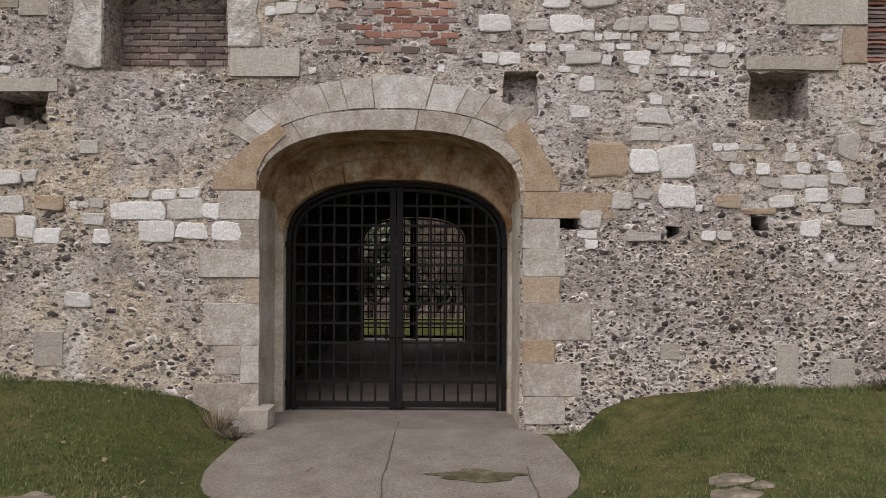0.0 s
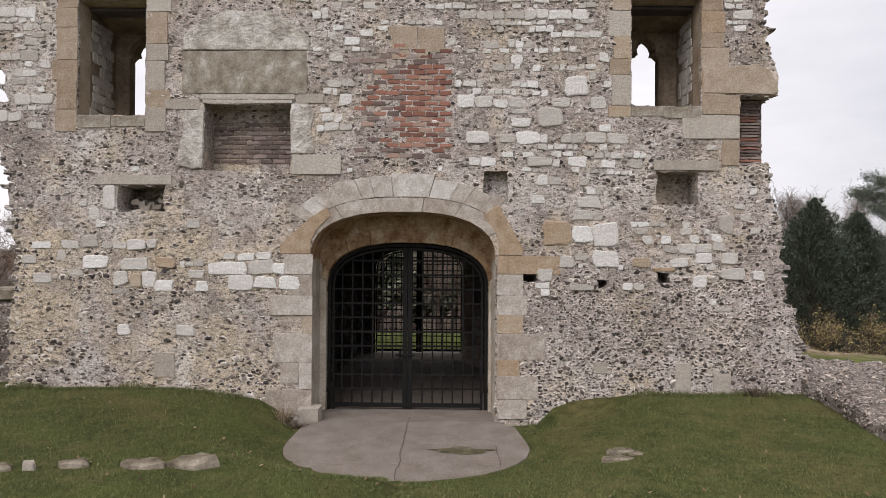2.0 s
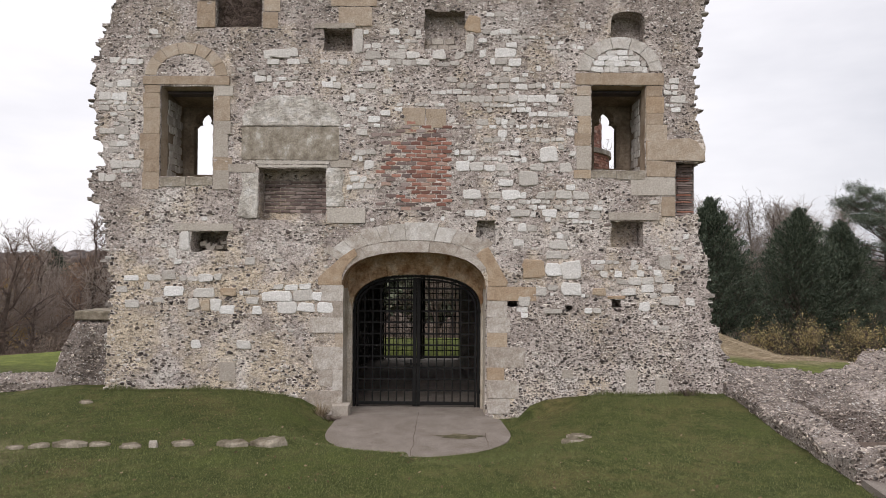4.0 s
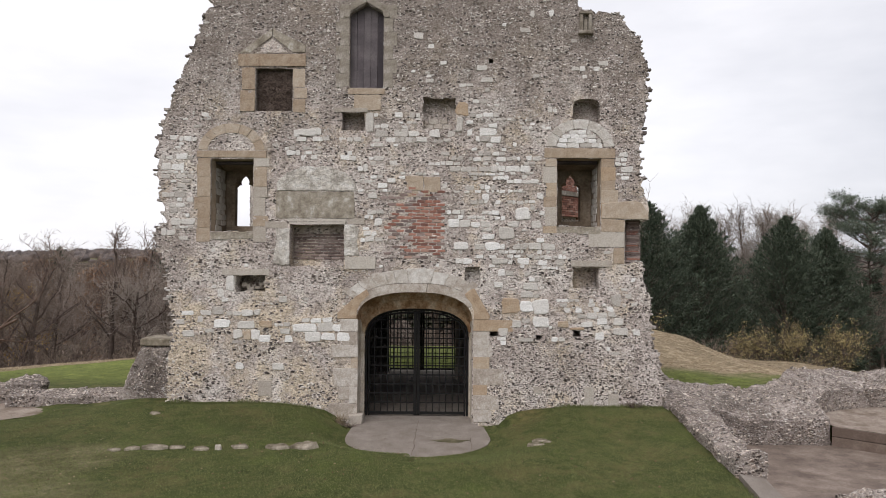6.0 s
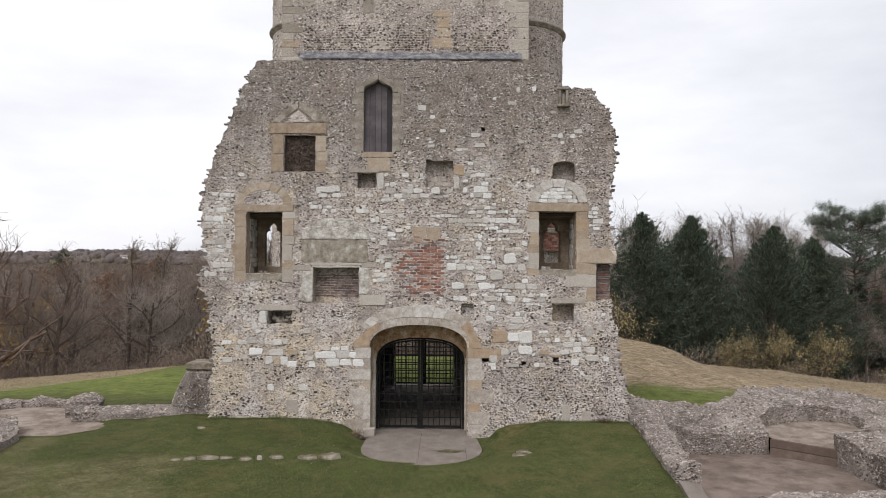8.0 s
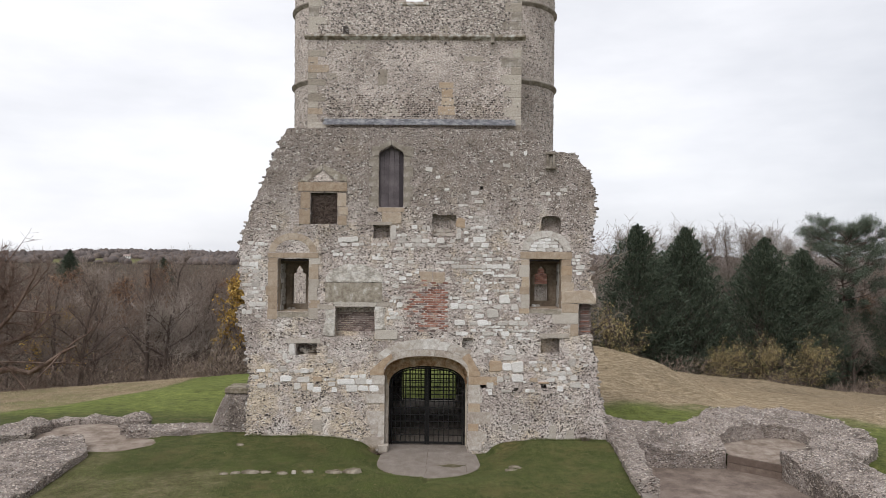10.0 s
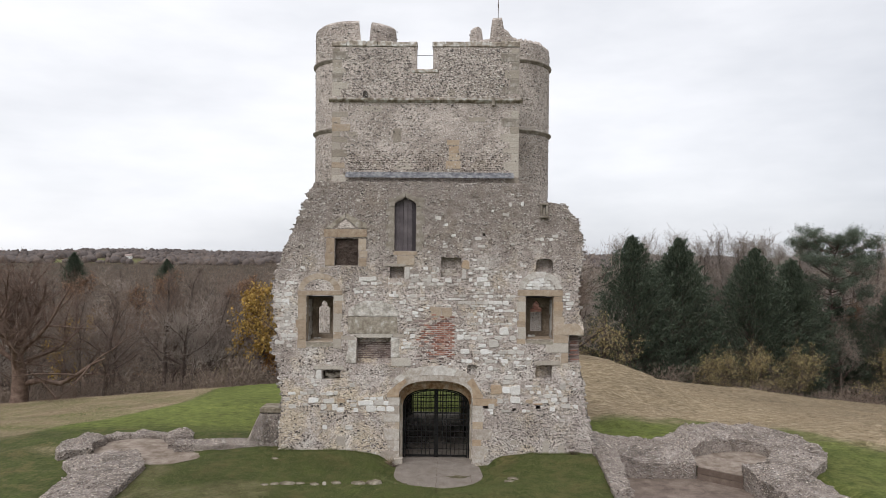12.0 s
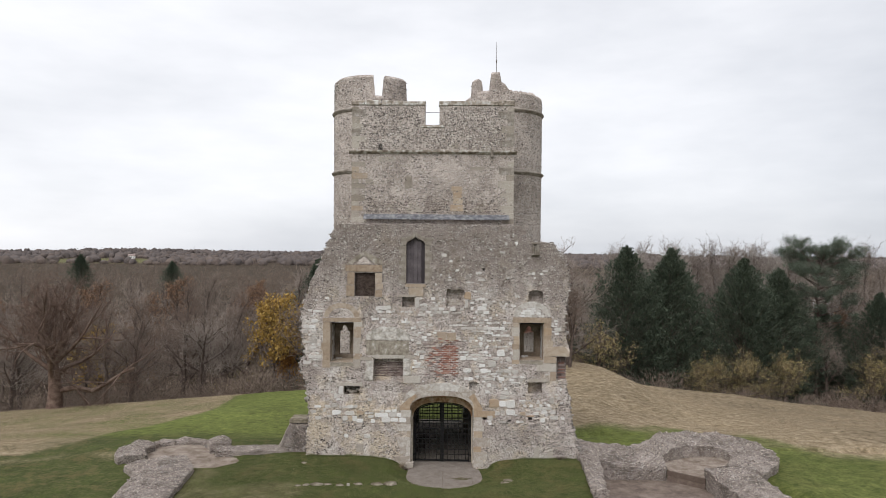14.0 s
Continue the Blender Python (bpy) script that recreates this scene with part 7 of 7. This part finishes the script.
def grow(r, height, spread, seed, limbs=9, sub=5, twigs=5, tips=3, upright=0.6, bend=0.16, low=0.28, heavy=0.55, fine=1.0):
    """A bare tree about its foot: trunk and limbs, and a haze of twigs."""
    g = np.random.default_rng(seed)
    thick, thin = [], []

    def limb(p, d, length, rad, n, bend, out):
        pts, k = [p], []
        for i in range(n):
            d = d + g.normal(0, bend, 3) + np.array([0, 0, 0.06])
            d = d / np.linalg.norm(d)
            q = p + d * length / n
            out.append((p, q, rad * (1 - i / n * 0.75), rad * (1 - (i + 1) / n * 0.75)))
            p = q
            pts.append(p)
            k.append(d)
        return pts, k

    trunk, td = limb(np.zeros(3), np.array([0, 0, 1.0]), height * 0.82, r, 7, 0.07, thick)
    ends = []
    for i in range(limbs):
        t = low + (0.98 - low) * (i + g.random()) / limbs
        a = i * 2.4 + g.normal(0, 0.3)
        j = min(6, int(t * 7))
        p = trunk[j] + (trunk[j + 1] - trunk[j]) * (t * 7 - j if t < 1 else 1)
        up = upright + 0.5 * t
        d = np.array([math.cos(a), math.sin(a), up])
        L = spread * (1.15 - 0.65 * t) * g.uniform(0.8, 1.2)
        lp, ld = limb(p, d / np.linalg.norm(d), L, r * (heavy - 0.35 * t), 5, bend, thick)
        for s in range(sub):
            q = 1 + s * 4 // sub
            sd = ld[min(4, q)] * 0.6 + g.normal(0, 0.55, 3) + np.array([0, 0, 0.35])
            sp, sdl = limb(lp[q], sd / np.linalg.norm(sd), L * g.uniform(0.35, 0.6), r * 0.11, 3, 0.2, thick)
            for k in range(twigs):
                m = 1 + k % 3
                wd = sdl[min(2, m)] * 0.5 + g.normal(0, 0.6, 3) + np.array([0, 0, 0.3])
                wp, wdl = limb(sp[m], wd / np.linalg.norm(wd), L * fine * g.uniform(0.2, 0.38), 0.026, 2, 0.3, thin)
                for x in range(tips):
                    xd = wdl[1] * 0.6 + g.normal(0, 0.6, 3) + np.array([0, 0, 0.2])
                    xd /= np.linalg.norm(xd)
                    st = wp[1 + x % 2]
                    thin.append((st, st + xd * L * fine * g.uniform(0.12, 0.24), 0.015, 0.007))
                    ends.append(st + xd * 0.1)
    return thick, thin, np.array(ends)


def leaf_cloud(pts, per, spread, size, seed, droop=0.0):
    g = np.random.default_rng(seed)
    c = np.repeat(pts, per, 0) + g.normal(0, spread, (len(pts) * per, 3))
    n = len(c)
    u, w = g.normal(size=(n, 3)), g.normal(size=(n, 3))
    u /= np.linalg.norm(u, axis=1, keepdims=True)
    w = np.cross(u, w)
    w /= np.linalg.norm(w, axis=1, keepdims=True)
    s = g.uniform(0.6, 1.3, (n, 1)) * size
    V = np.stack([c - u * s, c + w * s * 0.6, c + u * s, c - w * s * 0.6], 1)
    T = (np.array([(0, 1, 2), (0, 2, 3)])[None] + (np.arange(n) * 4)[:, None, None]).reshape(-1, 3)
    return V.reshape(-1, 3), T


def bare_tree(seed, r, height, spread, label, material=None, **kw):
    thick, thin, ends = grow(r, height, spread, seed, **kw)
    root = tagged(empty("bare_tree"), label, "tree", "bare woodland trees")
    part("trunk", mesh_tris("trunk", *tubes(thick, 6)), M_BARK, root)
    part("crown", mesh_tris("crown", *tubes(thin, 3)), material or M_TWIG, root, "bare brown twigs")
    return root


def leafy_tree(name, seed, r, height, spread, material, per, size, label, group, **kw):
    thick, thin, ends = grow(r, height, spread, seed, **kw)
    root = tagged(empty(name), label, "tree", group)
    part("trunk", mesh_tris("trunk", *tubes(thick + thin, 4)), M_BARK, root)
    part("crown", mesh_tris("crown", *leaf_cloud(ends, per, 0.22, size, seed)), material, root)
    return root


def cypress(seed, height, width, label):
    """A dense conifer: trunk, many upswept boughs clothed in small flat sprays, a ragged spiry outline."""
    g = np.random.default_rng(seed)
    boughs, per = 800, 84
    t = np.sort(g.random(boughs)) ** 0.9
    a = np.arange(boughs) * 2.39996 + g.normal(0, 0.3, boughs)
    prof = np.minimum(1.0, (1 - t) * 1.95 + 0.01) ** 0.85 * (0.88 + 0.12 * np.minimum(1, t * 5))
    reach = width / 2 * prof * g.uniform(0.70, 1.16, boughs) * (0.97 + 0.16 * np.sin(a * 2 + seed) + 0.10 * np.sin(a * 5 + t * 20))
    tip = np.c_[np.cos(a) * reach, np.sin(a) * reach, t * height * 0.95 + 0.6 + g.normal(0, 0.45, boughs)]
    root_z = tip[:, 2] - reach * (0.35 + 0.9 * t) - 0.2
    foot = np.c_[np.zeros(boughs), np.zeros(boughs), np.maximum(0.2, root_z)]
    d = tip - foot
    L = np.linalg.norm(d, axis=1, keepdims=True)
    d /= L
    k = boughs * per
    D, F, LL = np.repeat(d, per, 0), np.repeat(foot, per, 0), np.repeat(L, per, 0)
    s = 1.08 - 0.7 * g.random((k, 1)) ** 1.4
    wide = 0.10 + 0.22 * (1.1 - s) * LL
    c = F + D * LL * s + g.normal(0, 1, (k, 3)) * np.minimum(wide, 0.42) * np.array([1, 1, 0.5]) - np.array([0, 0, 0.25]) * (1.1 - s)
    out = D * 1.1 + g.normal(0, 0.5, (k, 3)) + np.array([0, 0, 0.05])
    out /= np.linalg.norm(out, axis=1, keepdims=True)
    side = np.cross(out, np.array([0, 0, 1.0]) + g.normal(0, 0.45, (k, 3)))
    side /= np.linalg.norm(side, axis=1, keepdims=True)
    ln = g.uniform(0.12, 0.34, (k, 1))
    V = np.stack([c - out * ln * 0.4, c + side * ln * 0.2, c + out * ln, c - side * ln * 0.2, c + out * ln * 0.3 + np.cross(side, out) * ln * 0.16], 1)
    T = (np.array([(0, 1, 4), (1, 2, 4), (2, 3, 4), (3, 0, 4)])[None] + (np.arange(k) * 5)[:, None, None]).reshape(-1, 3)
    root = tagged(empty("conifer_tree"), label, "tree", "dark conifers")
    segs = [((0, 0, -0.5), (0, 0, height * 0.5), 0.35, 0.25), ((0, 0, height * 0.5), (0, 0, height * 0.97), 0.25, 0.04)]
    segs += [(foot[i], tip[i] * 0.9 + foot[i] * 0.1, 0.05, 0.015) for i in range(0, boughs, 2)]
    part("trunk", mesh_tris("trunk", *tubes(segs, 5)), M_BARK, root)
    part("crown", mesh_tris("crown", V.reshape(-1, 3), T), M_NEEDLE, root, "dense dark green sprays")
    return root


def pine(seed, height):
    """An old pine: crooked bare trunk, spreading limbs, needles in flat-topped pads that crowd towards the top."""
    g = np.random.default_rng(seed)
    segs, trunk, tufts = [], [np.zeros(3)], []
    for i in range(10):
        q = trunk[-1] + np.array([g.normal(-0.06, 0.16), g.normal(0, 0.16), height * 0.92 / 10])
        segs.append((trunk[-1], q, 0.38 * (1 - i / 11), 0.38 * (1 - (i + 1) / 11)))
        trunk.append(q)
    for i in range(58):
        t = 0.46 + 0.54 * ((i + g.random()) / 58) ** 0.7
        j = min(9, int(t * 10))
        s0 = trunk[j] + (trunk[j + 1] - trunk[j]) * (t * 10 - j if t < 1 else 1)
        a = i * 2.4 + g.normal(0, 0.4)
        L = (1.6 + 4.6 * math.sin(math.pi * min(1.0, 0.22 + 0.62 * (t - 0.46) / 0.54))) * g.uniform(0.6, 1.15)
        d = np.array([math.cos(a), math.sin(a), 0.12 + 0.5 * t * g.random()])
        m = s0 + d * L * 0.6 + g.normal(0, 0.2, 3)
        e = m + (d + np.array([0, 0, 0.25])) * L * 0.4
        segs += [(s0, m, 0.10, 0.06), (m, e, 0.06, 0.02)]
        r = g.uniform(0.6, 1.05) * (0.7 if t < 0.6 else 1.0)
        for c, rr in ((e, 1.2 * r), (m + (e - m) * 0.4 + g.normal(0, 0.5, 3) * np.array([1, 1, 0.3]), 0.9 * r)):
            k = int(70 * rr)
            u = g.normal(size=(k, 3))
            u /= np.linalg.norm(u, axis=1, keepdims=True)
            w = c + u * g.uniform(0.35, 1.0, (k, 1)) * np.array([1.35, 1.35, 0.72]) * rr + np.array([0, 0, 0.2])
            tufts.append(w)
            segs += [(m, x, 0.02, 0.008) for x in w[::14]]
    root = tagged(empty("pine_tree"), "tall old pine with a flat-topped blue-green crown", "tree")
    part("trunk", mesh_tris("trunk", *tubes(segs, 6)), M_BARK, root)
    part("crown", mesh_tris("crown", *leaf_cloud(np.concatenate(tufts), 9, 0.2, 0.085, seed)), M_PINE, root)
    return root


def plant(proto, x, y, scale=1.0, turn=0.0, sink=0.3):
    return copy_thing(proto, Matrix.LocRotScale((x, y, ground_z(x, y) - sink), Euler((0, 0, turn)), (scale, scale, scale)))


def put(root, x, y, scale=1.0, turn=0.0, sink=0.3):
    root.matrix_basis = Matrix.LocRotScale((x, y, ground_z(x, y) - sink), Euler((0, 0, turn)), (scale, scale, scale))


M_PALE = mottled("pale_grey_twigs", [(0.2, (0.20, 0.165, 0.14)), (0.5, (0.30, 0.26, 0.225)), (0.85, (0.40, 0.36, 0.32))], 0.12, 10.0, 0.3, 0.0, 0.95, "object", 0.6)
bare = [bare_tree(11, 0.30, 13.5, 5.2, "bare leafless tree with a haze of brown twigs", sub=6, twigs=7, tips=4),
        bare_tree(12, 0.26, 15.0, 4.2, "tall bare leafless tree with upswept twigs", upright=1.1, sub=6, twigs=7, tips=4),
        bare_tree(13, 0.34, 12.0, 6.0, "spreading bare leafless tree with grey limbs", upright=0.4, sub=6, twigs=7, tips=4),
        bare_tree(14, 0.22, 12.5, 3.6, "slender bare leafless tree with brown twigs", limbs=11, upright=1.3, sub=6, twigs=6, tips=4)]
light = [bare_tree(18, 0.28, 14.0, 4.8, "bare leafless woodland tree", limbs=8, sub=4, twigs=4, tips=2),
         bare_tree(19, 0.26, 15.5, 4.2, "tall bare leafless woodland tree", limbs=8, sub=4, twigs=4, tips=2, upright=1.0)]
for b, (x, y) in zip(light, ((-40, 92), (12, 96))):
    put(b, x, y)
for k in range(190):
    y = 88 + 120 * rng.random() ** 1.2
    x = rng.uniform(-1, 1) * (16 + 0.72 * (y + 34))
    plant(light[k % 2], x, y, rng.uniform(0.75, 1.15), rng.uniform(0, 6.28))
oak = bare_tree(17, 0.8, 10.0, 7.6, "large old oak with heavy crooked bare limbs", M_OAK, limbs=14, sub=8, twigs=8, tips=5, upright=0.75, bend=0.24, low=0.2, heavy=0.46, fine=0.6)
for limb_ in oak.children:
    limb_.data.materials[0] = M_OAK
put(oak, -34.5, 27.0, 0.95, 0.4)
spots = [(-52, 40), (-30, 44), (-25.5, 50), (-14, 48)]
for b, (x, y) in zip(bare, spots):
    put(b, x, y, 1.0, x * 0.7)
count = 0
for k in range(900):
    x, y = rng.uniform(-95, 95), 32 + 70 * rng.random() ** 1.4
    if abs(x) > 18 + 0.72 * (y + 34) or count >= 105:
        continue
    if 12 < x < 66 and y < 84 or -25 < x < -16 and y < 52:
        continue
    s = rng.uniform(0.72, 1.05)
    plant(bare[k % 4], x, y, s, rng.uniform(0, 6.28))
    count += 1
for x, y, s in ((26.5, 88, 1.35), (44, 92, 1.4), (48, 95, 1.45), (52, 92, 1.4), (60, 90, 1.3), (70, 86, 1.3), (16, 60, 1.05), (12, 52, 0.95), (74, 78, 1.2), (64, 72, 1.0), (56, 70, 0.9)):
    plant(bare[int(x) % 4], x, y, s, x)
tall = bare_tree(15, 0.24, 23.0, 6.0, "tall bare leafless tree with many pale upright twigs", M_PALE, limbs=15, sub=6, twigs=5, tips=3, upright=1.5, low=0.25, heavy=0.4)
put(tall, 40.5, 86.0, 1.06, 1.0)
for k in range(34):
    x, y = rng.uniform(16, 112), rng.uniform(82, 112)
    plant(tall, x, y, rng.uniform(0.96, 1.12) if x > 26 else rng.uniform(0.75, 0.88), rng.uniform(0, 6.28))
for x, y, s in ((38.5, 84, 0.98), (42.0, 90, 1.05), (44.5, 87, 1.02), (46.5, 93, 1.1), (36.5, 90, 1.0), (49.0, 88, 1.04), (30.0, 90, 0.9), (52.0, 90, 1.05), (40.0, 93, 1.07)):
    plant(tall, x, y, s, x)
for k in range(9):
    x, y = rng.uniform(62, 84), rng.uniform(58, 84)
    plant(bare[k % 4], x, y, rng.uniform(0.9, 1.2), rng.uniform(0, 6.28))
for x, y, s in ((-27, 50, 1.2), (-33, 56, 1.25), (-40, 52, 1.2), (-47, 58, 1.3), (-21, 58, 1.25)):
    plant(bare[int(-x) % 4], x, y, s, x)
con = [cypress(21, 23.5, 14.2, "tall dense dark green conifer"), cypress(22, 22.0, 14.0, "broad dense dark green conifer")]
put(con[0], 26.2, 70.0, 1.0, 0.0)
put(con[1], 43.6, 70.0, 0.98, 1.0)
plant(con[1], 33.6, 72.5, 1.07, 2.2)
plant(con[0], 49.5, 71.0, 0.86, 3.9)
plant(con[0], -18.2, 62.0, 0.86, 1.9)
for x, y, s in ((-205, 340, 0.95), (-150, 330, 0.8), (-262, 330, 1.0), (150, 330, 0.9), (-60, 300, 0.7)):
    plant(con[1], x, y, s, x)
pt = pine(31, 26.0)
put(pt, 55.5, 72.0, 0.95, 0.5)
plant(con[1], 64.5, 71.0, 0.78, 0.3)
plant(con[0], 59.0, 77.0, 0.6, 2.3)
plant(con[1], 70.0, 74.0, 0.7, 4.0)
gold = leafy_tree("golden_tree", 41, 0.14, 6.5, 4.2, M_GOLD, 5, 0.075, "small tree in thin yellow autumn leaf", "autumn trees", low=0.08, upright=0.5)
put(gold, 41.0, 62.0, 1.15)
for x, y, s in ((46.0, 62.5, 1.0), (36.5, 61.5, 0.95), (34.5, 63.0, 0.8), (20.0, 62.0, 1.25), (59.0, 64.0, 1.0), (-28.0, 58, 0.9)):
    plant(gold, x, y, s, x)
rust = leafy_tree("russet_tree", 42, 0.2, 10.5, 3.2, M_RUST, 8, 0.12, "young tree with russet autumn leaves", "autumn trees")
put(rust, -18.2, 45.0, 0.8)
for x, y, s in ((72, 62, 0.7), (76, 66, 0.6)):
    plant(rust, x, y, s, x)
faded = leafy_tree("russet_tree", 45, 0.22, 12.5, 4.0, M_FADED, 5, 0.11, "bare tree with the last faded russet leaves", "autumn trees")
put(faded, -47.0, 70.0, 1.05)
for x, y, s in ((-62.0, 66.0, 1.0), (-52.0, 84.0, 1.25), (-38.0, 95.0, 1.3), (-70.0, 100.0, 1.35), (-30.0, 78.0, 1.1), (-58.0, 112.0, 1.4), (-84.0, 92.0, 1.2), (-26.0, 104.0, 1.2), (-44.0, 120.0, 1.3), (18.0, 72.0, 1.15), (66.0, 84.0, 1.1)):
    plant(faded, x, y, s, x)
og = leafy_tree("golden_tree", 43, 0.22, 11.5, 3.4, M_AMBER, 11, 0.12, "taller tree in olive-gold autumn leaf", "autumn trees")
put(og, -19.5, 43.5, 1.15)
plant(og, -43.0, 51.0, (0.6 - ground_z(-43.0, 51.0)) / 11.5, 1.0)


olive = leafy_tree("golden_tree", 46, 0.24, 15.0, 3.6, M_GOLD, 9, 0.11, "tall slender tree in olive-yellow leaf", "autumn trees")
put(olive, -20.0, 60.0, 1.12)
hedge = leafy_tree("evergreen_tree", 44, 0.25, 9.5, 4.0, M_HEDGE, 12, 0.2, "bushy dark evergreen beyond the gate passage", "evergreens")
put(hedge, -2.8, 46.0, 1.26)
for x, y, s in ((0.8, 45.0, 1.24), (3.2, 47.0, 1.12), (-6.0, 47.0, 1.2), (-0.8, 50.0, 1.26)):
    plant(hedge, x, y, s, x)


# ---- undergrowth and far woods ----
def scrub(name, centres, sizes, per, leaf, seed, label, material):
    g = np.random.default_rng(seed)
    C = np.repeat(centres, per, 0)
    S = np.repeat(sizes, per, 0)
    n = len(C)
    d = g.normal(size=(n, 3))
    d /= np.linalg.norm(d, axis=1, keepdims=True)
    d[:, 2] = np.abs(d[:, 2])
    c = C + d * S * g.uniform(0.55, 1.05, (n, 1))
    u = d * 0.9 + g.normal(0, 0.45, (n, 3)) + (0, 0, 0.5)
    u /= np.linalg.norm(u, axis=1, keepdims=True)
    w = np.cross(u, g.normal(size=(n, 3)))
    w /= np.linalg.norm(w, axis=1, keepdims=True)
    s = g.uniform(0.6, 1.4, (n, 1)) * (leaf * S[:, :1])
    V = np.stack([c - u * s * 0.3 - w * s * 0.16, c - u * s * 0.3 + w * s * 0.16, c + u * s], 1)
    ob = part(name, mesh_tris(name, V.reshape(-1, 3), np.arange(n * 3).reshape(-1, 3)), material)
    tagged(ob, label, "woods", kind="stuff")


def scatter(k, y0, y1, half, seed, power=1.0):
    g = np.random.default_rng(seed)
    y = y0 + (y1 - y0) * g.random(k) ** power
    x = g.uniform(-1, 1, k) * (half + 0.8 * (y + 34))
    keep = np.array([not FIELD(a, b) for a, b in zip(x, y)])
    return np.c_[x, y, [ground_z(a, b) for a, b in zip(x, y)]][keep]


def lumps_field(name, centres, widths, heights, seed, label, material):
    """Rounded uneven crowns, one many-sided lump each, joined."""
    g = np.random.default_rng(seed)
    k, n = len(centres), 8
    ang = np.arange(n) / n * 2 * np.pi + g.uniform(0, 1, (k, 1))
    V = np.zeros((k, 3 * n + 1, 3))
    for ring, (rad, lift) in enumerate(((0.8, 0.0), (1.0, 0.45), (0.62, 0.86))):
        jit = g.uniform(0.75, 1.25, (k, n)) * rad * widths[:, None] / 2
        V[:, ring * n:ring * n + n, 0] = centres[:, :1] + np.cos(ang) * jit
        V[:, ring * n:ring * n + n, 1] = centres[:, 1:2] + np.sin(ang) * jit
        V[:, ring * n:ring * n + n, 2] = centres[:, 2:3] + heights[:, None] * lift * g.uniform(0.85, 1.15, (k, n))
    V[:, -1] = centres + np.c_[np.zeros((k, 2)), heights * g.uniform(0.95, 1.15, k)]
    t = []
    for i in range(n):
        j = (i + 1) % n
        for q in (0, n):
            t += [(q + i, q + j, q + n + j), (q + i, q + n + j, q + n + i)]
        t.append((2 * n + i, 2 * n + j, 3 * n))
    T = (np.array(t)[None] + (np.arange(k) * (3 * n + 1))[:, None, None]).reshape(-1, 3)
    tagged(part(name, mesh_tris(name, V.reshape(-1, 3), T), material, smooth=True), label, "woods", kind="stuff")


c = scatter(760, 31, 84, 10, 51)
c = c[~((c[:, 0] > -12) & (c[:, 0] < 14) & (c[:, 1] < 44)) & ~((c[:, 0] > 8) & (c[:, 1] < 44))]
sz = np.random.default_rng(52).uniform(0.6, 1.5, (len(c), 1)) * np.array([[1.8, 1.8, 2.3]])
scrub("undergrowth", c, sz, 540, 0.09, 53, "tangled brown winter undergrowth at the wood's edge", M_SCRUB)
c = scatter(1500, 84, 520, 10, 61, 1.5)
g6 = np.random.default_rng(62)
sz = g6.uniform(0.6, 1.35, (len(c), 1)) * np.array([[3.6, 3.6, 8.0]])
scrub("woodland", c, sz, 140, 0.12, 63, "brown leafless woodland filling the valley", M_SCRUB)
c = scatter(2300, 300, 900, 20, 71, 1.2)
g7 = np.random.default_rng(72)
sz = g7.uniform(0.7, 1.4, (len(c), 1)) * np.array([[4.6, 4.6, 8.5]])
scrub("valley_woods", c, sz, 90, 0.13, 74, "brown leafless woods across the valley", M_SCRUB)
c = scatter(3600, 850, 2100, 30, 76, 1.0)
sz = g7.uniform(0.6, 1.3, (len(c), 1)) * np.array([[7.0, 7.0, 9.5]])
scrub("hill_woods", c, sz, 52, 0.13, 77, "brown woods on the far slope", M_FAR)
c = scatter(9000, 800, 2200, 40, 75, 1.0)
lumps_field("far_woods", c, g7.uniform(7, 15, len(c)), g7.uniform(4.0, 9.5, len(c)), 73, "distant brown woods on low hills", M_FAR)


# ---- far houses ----
def far_house(x, y, w, d, h, turn, label):
    z = ground_z(x, y)
    root = tagged(empty("house"), label, "house", "far houses")
    bm = box_mesh(-w / 2, w / 2, -d / 2, d / 2, -1, h)
    part("wall", bm, M_WHITE, root)
    bm = bmesh.new()
    v = [bm.verts.new(p) for p in ((-w / 2 - 0.4, -d / 2 - 0.4, h), (w / 2 + 0.4, -d / 2 - 0.4, h), (w / 2 + 0.4, d / 2 + 0.4, h), (-w / 2 - 0.4, d / 2 + 0.4, h), (-w / 2 - 0.4, 0, h + d * 0.45), (w / 2 + 0.4, 0, h + d * 0.45))]
    for q in ((0, 1, 5, 4), (2, 3, 4, 5), (0, 4, 3), (1, 2, 5), (3, 2, 1, 0)):
        bm.faces.new([v[i] for i in q])
    roof = part("roof", bm, M_OLDBRICK, root)
    part("chimney", box_mesh(w * 0.3, w * 0.3 + 1.0, -0.5, 0.5, h + d * 0.3, h + d * 0.45 + 1.4), M_OLDBRICK, roof)
    for i in range(3):
        for k in range(2):
            a = -w * 0.36 + i * w * 0.3
            part("window", box_mesh(a, a + w * 0.12, -d / 2 - 0.06, -d / 2 + 0.02, 0.8 + k * 2.7, 2.2 + k * 2.7), M_IRON, root)
    root.matrix_basis = Matrix.LocRotScale((x, y, z), Euler((0, 0, turn)), None)


M_WHITE = mottled("white_house_render", [(0.3, (0.62, 0.61, 0.58)), (0.7, (0.76, 0.75, 0.72))], 0.3, 4.0, 0.2, 0.1, 0.9)
far_house(-520, 1062, 10, 7, 4.0, 0.2, "large white house on the far hill")
far_house(150, 240, 12, 8, 5.5, 0.5, "pale house behind the conifers")
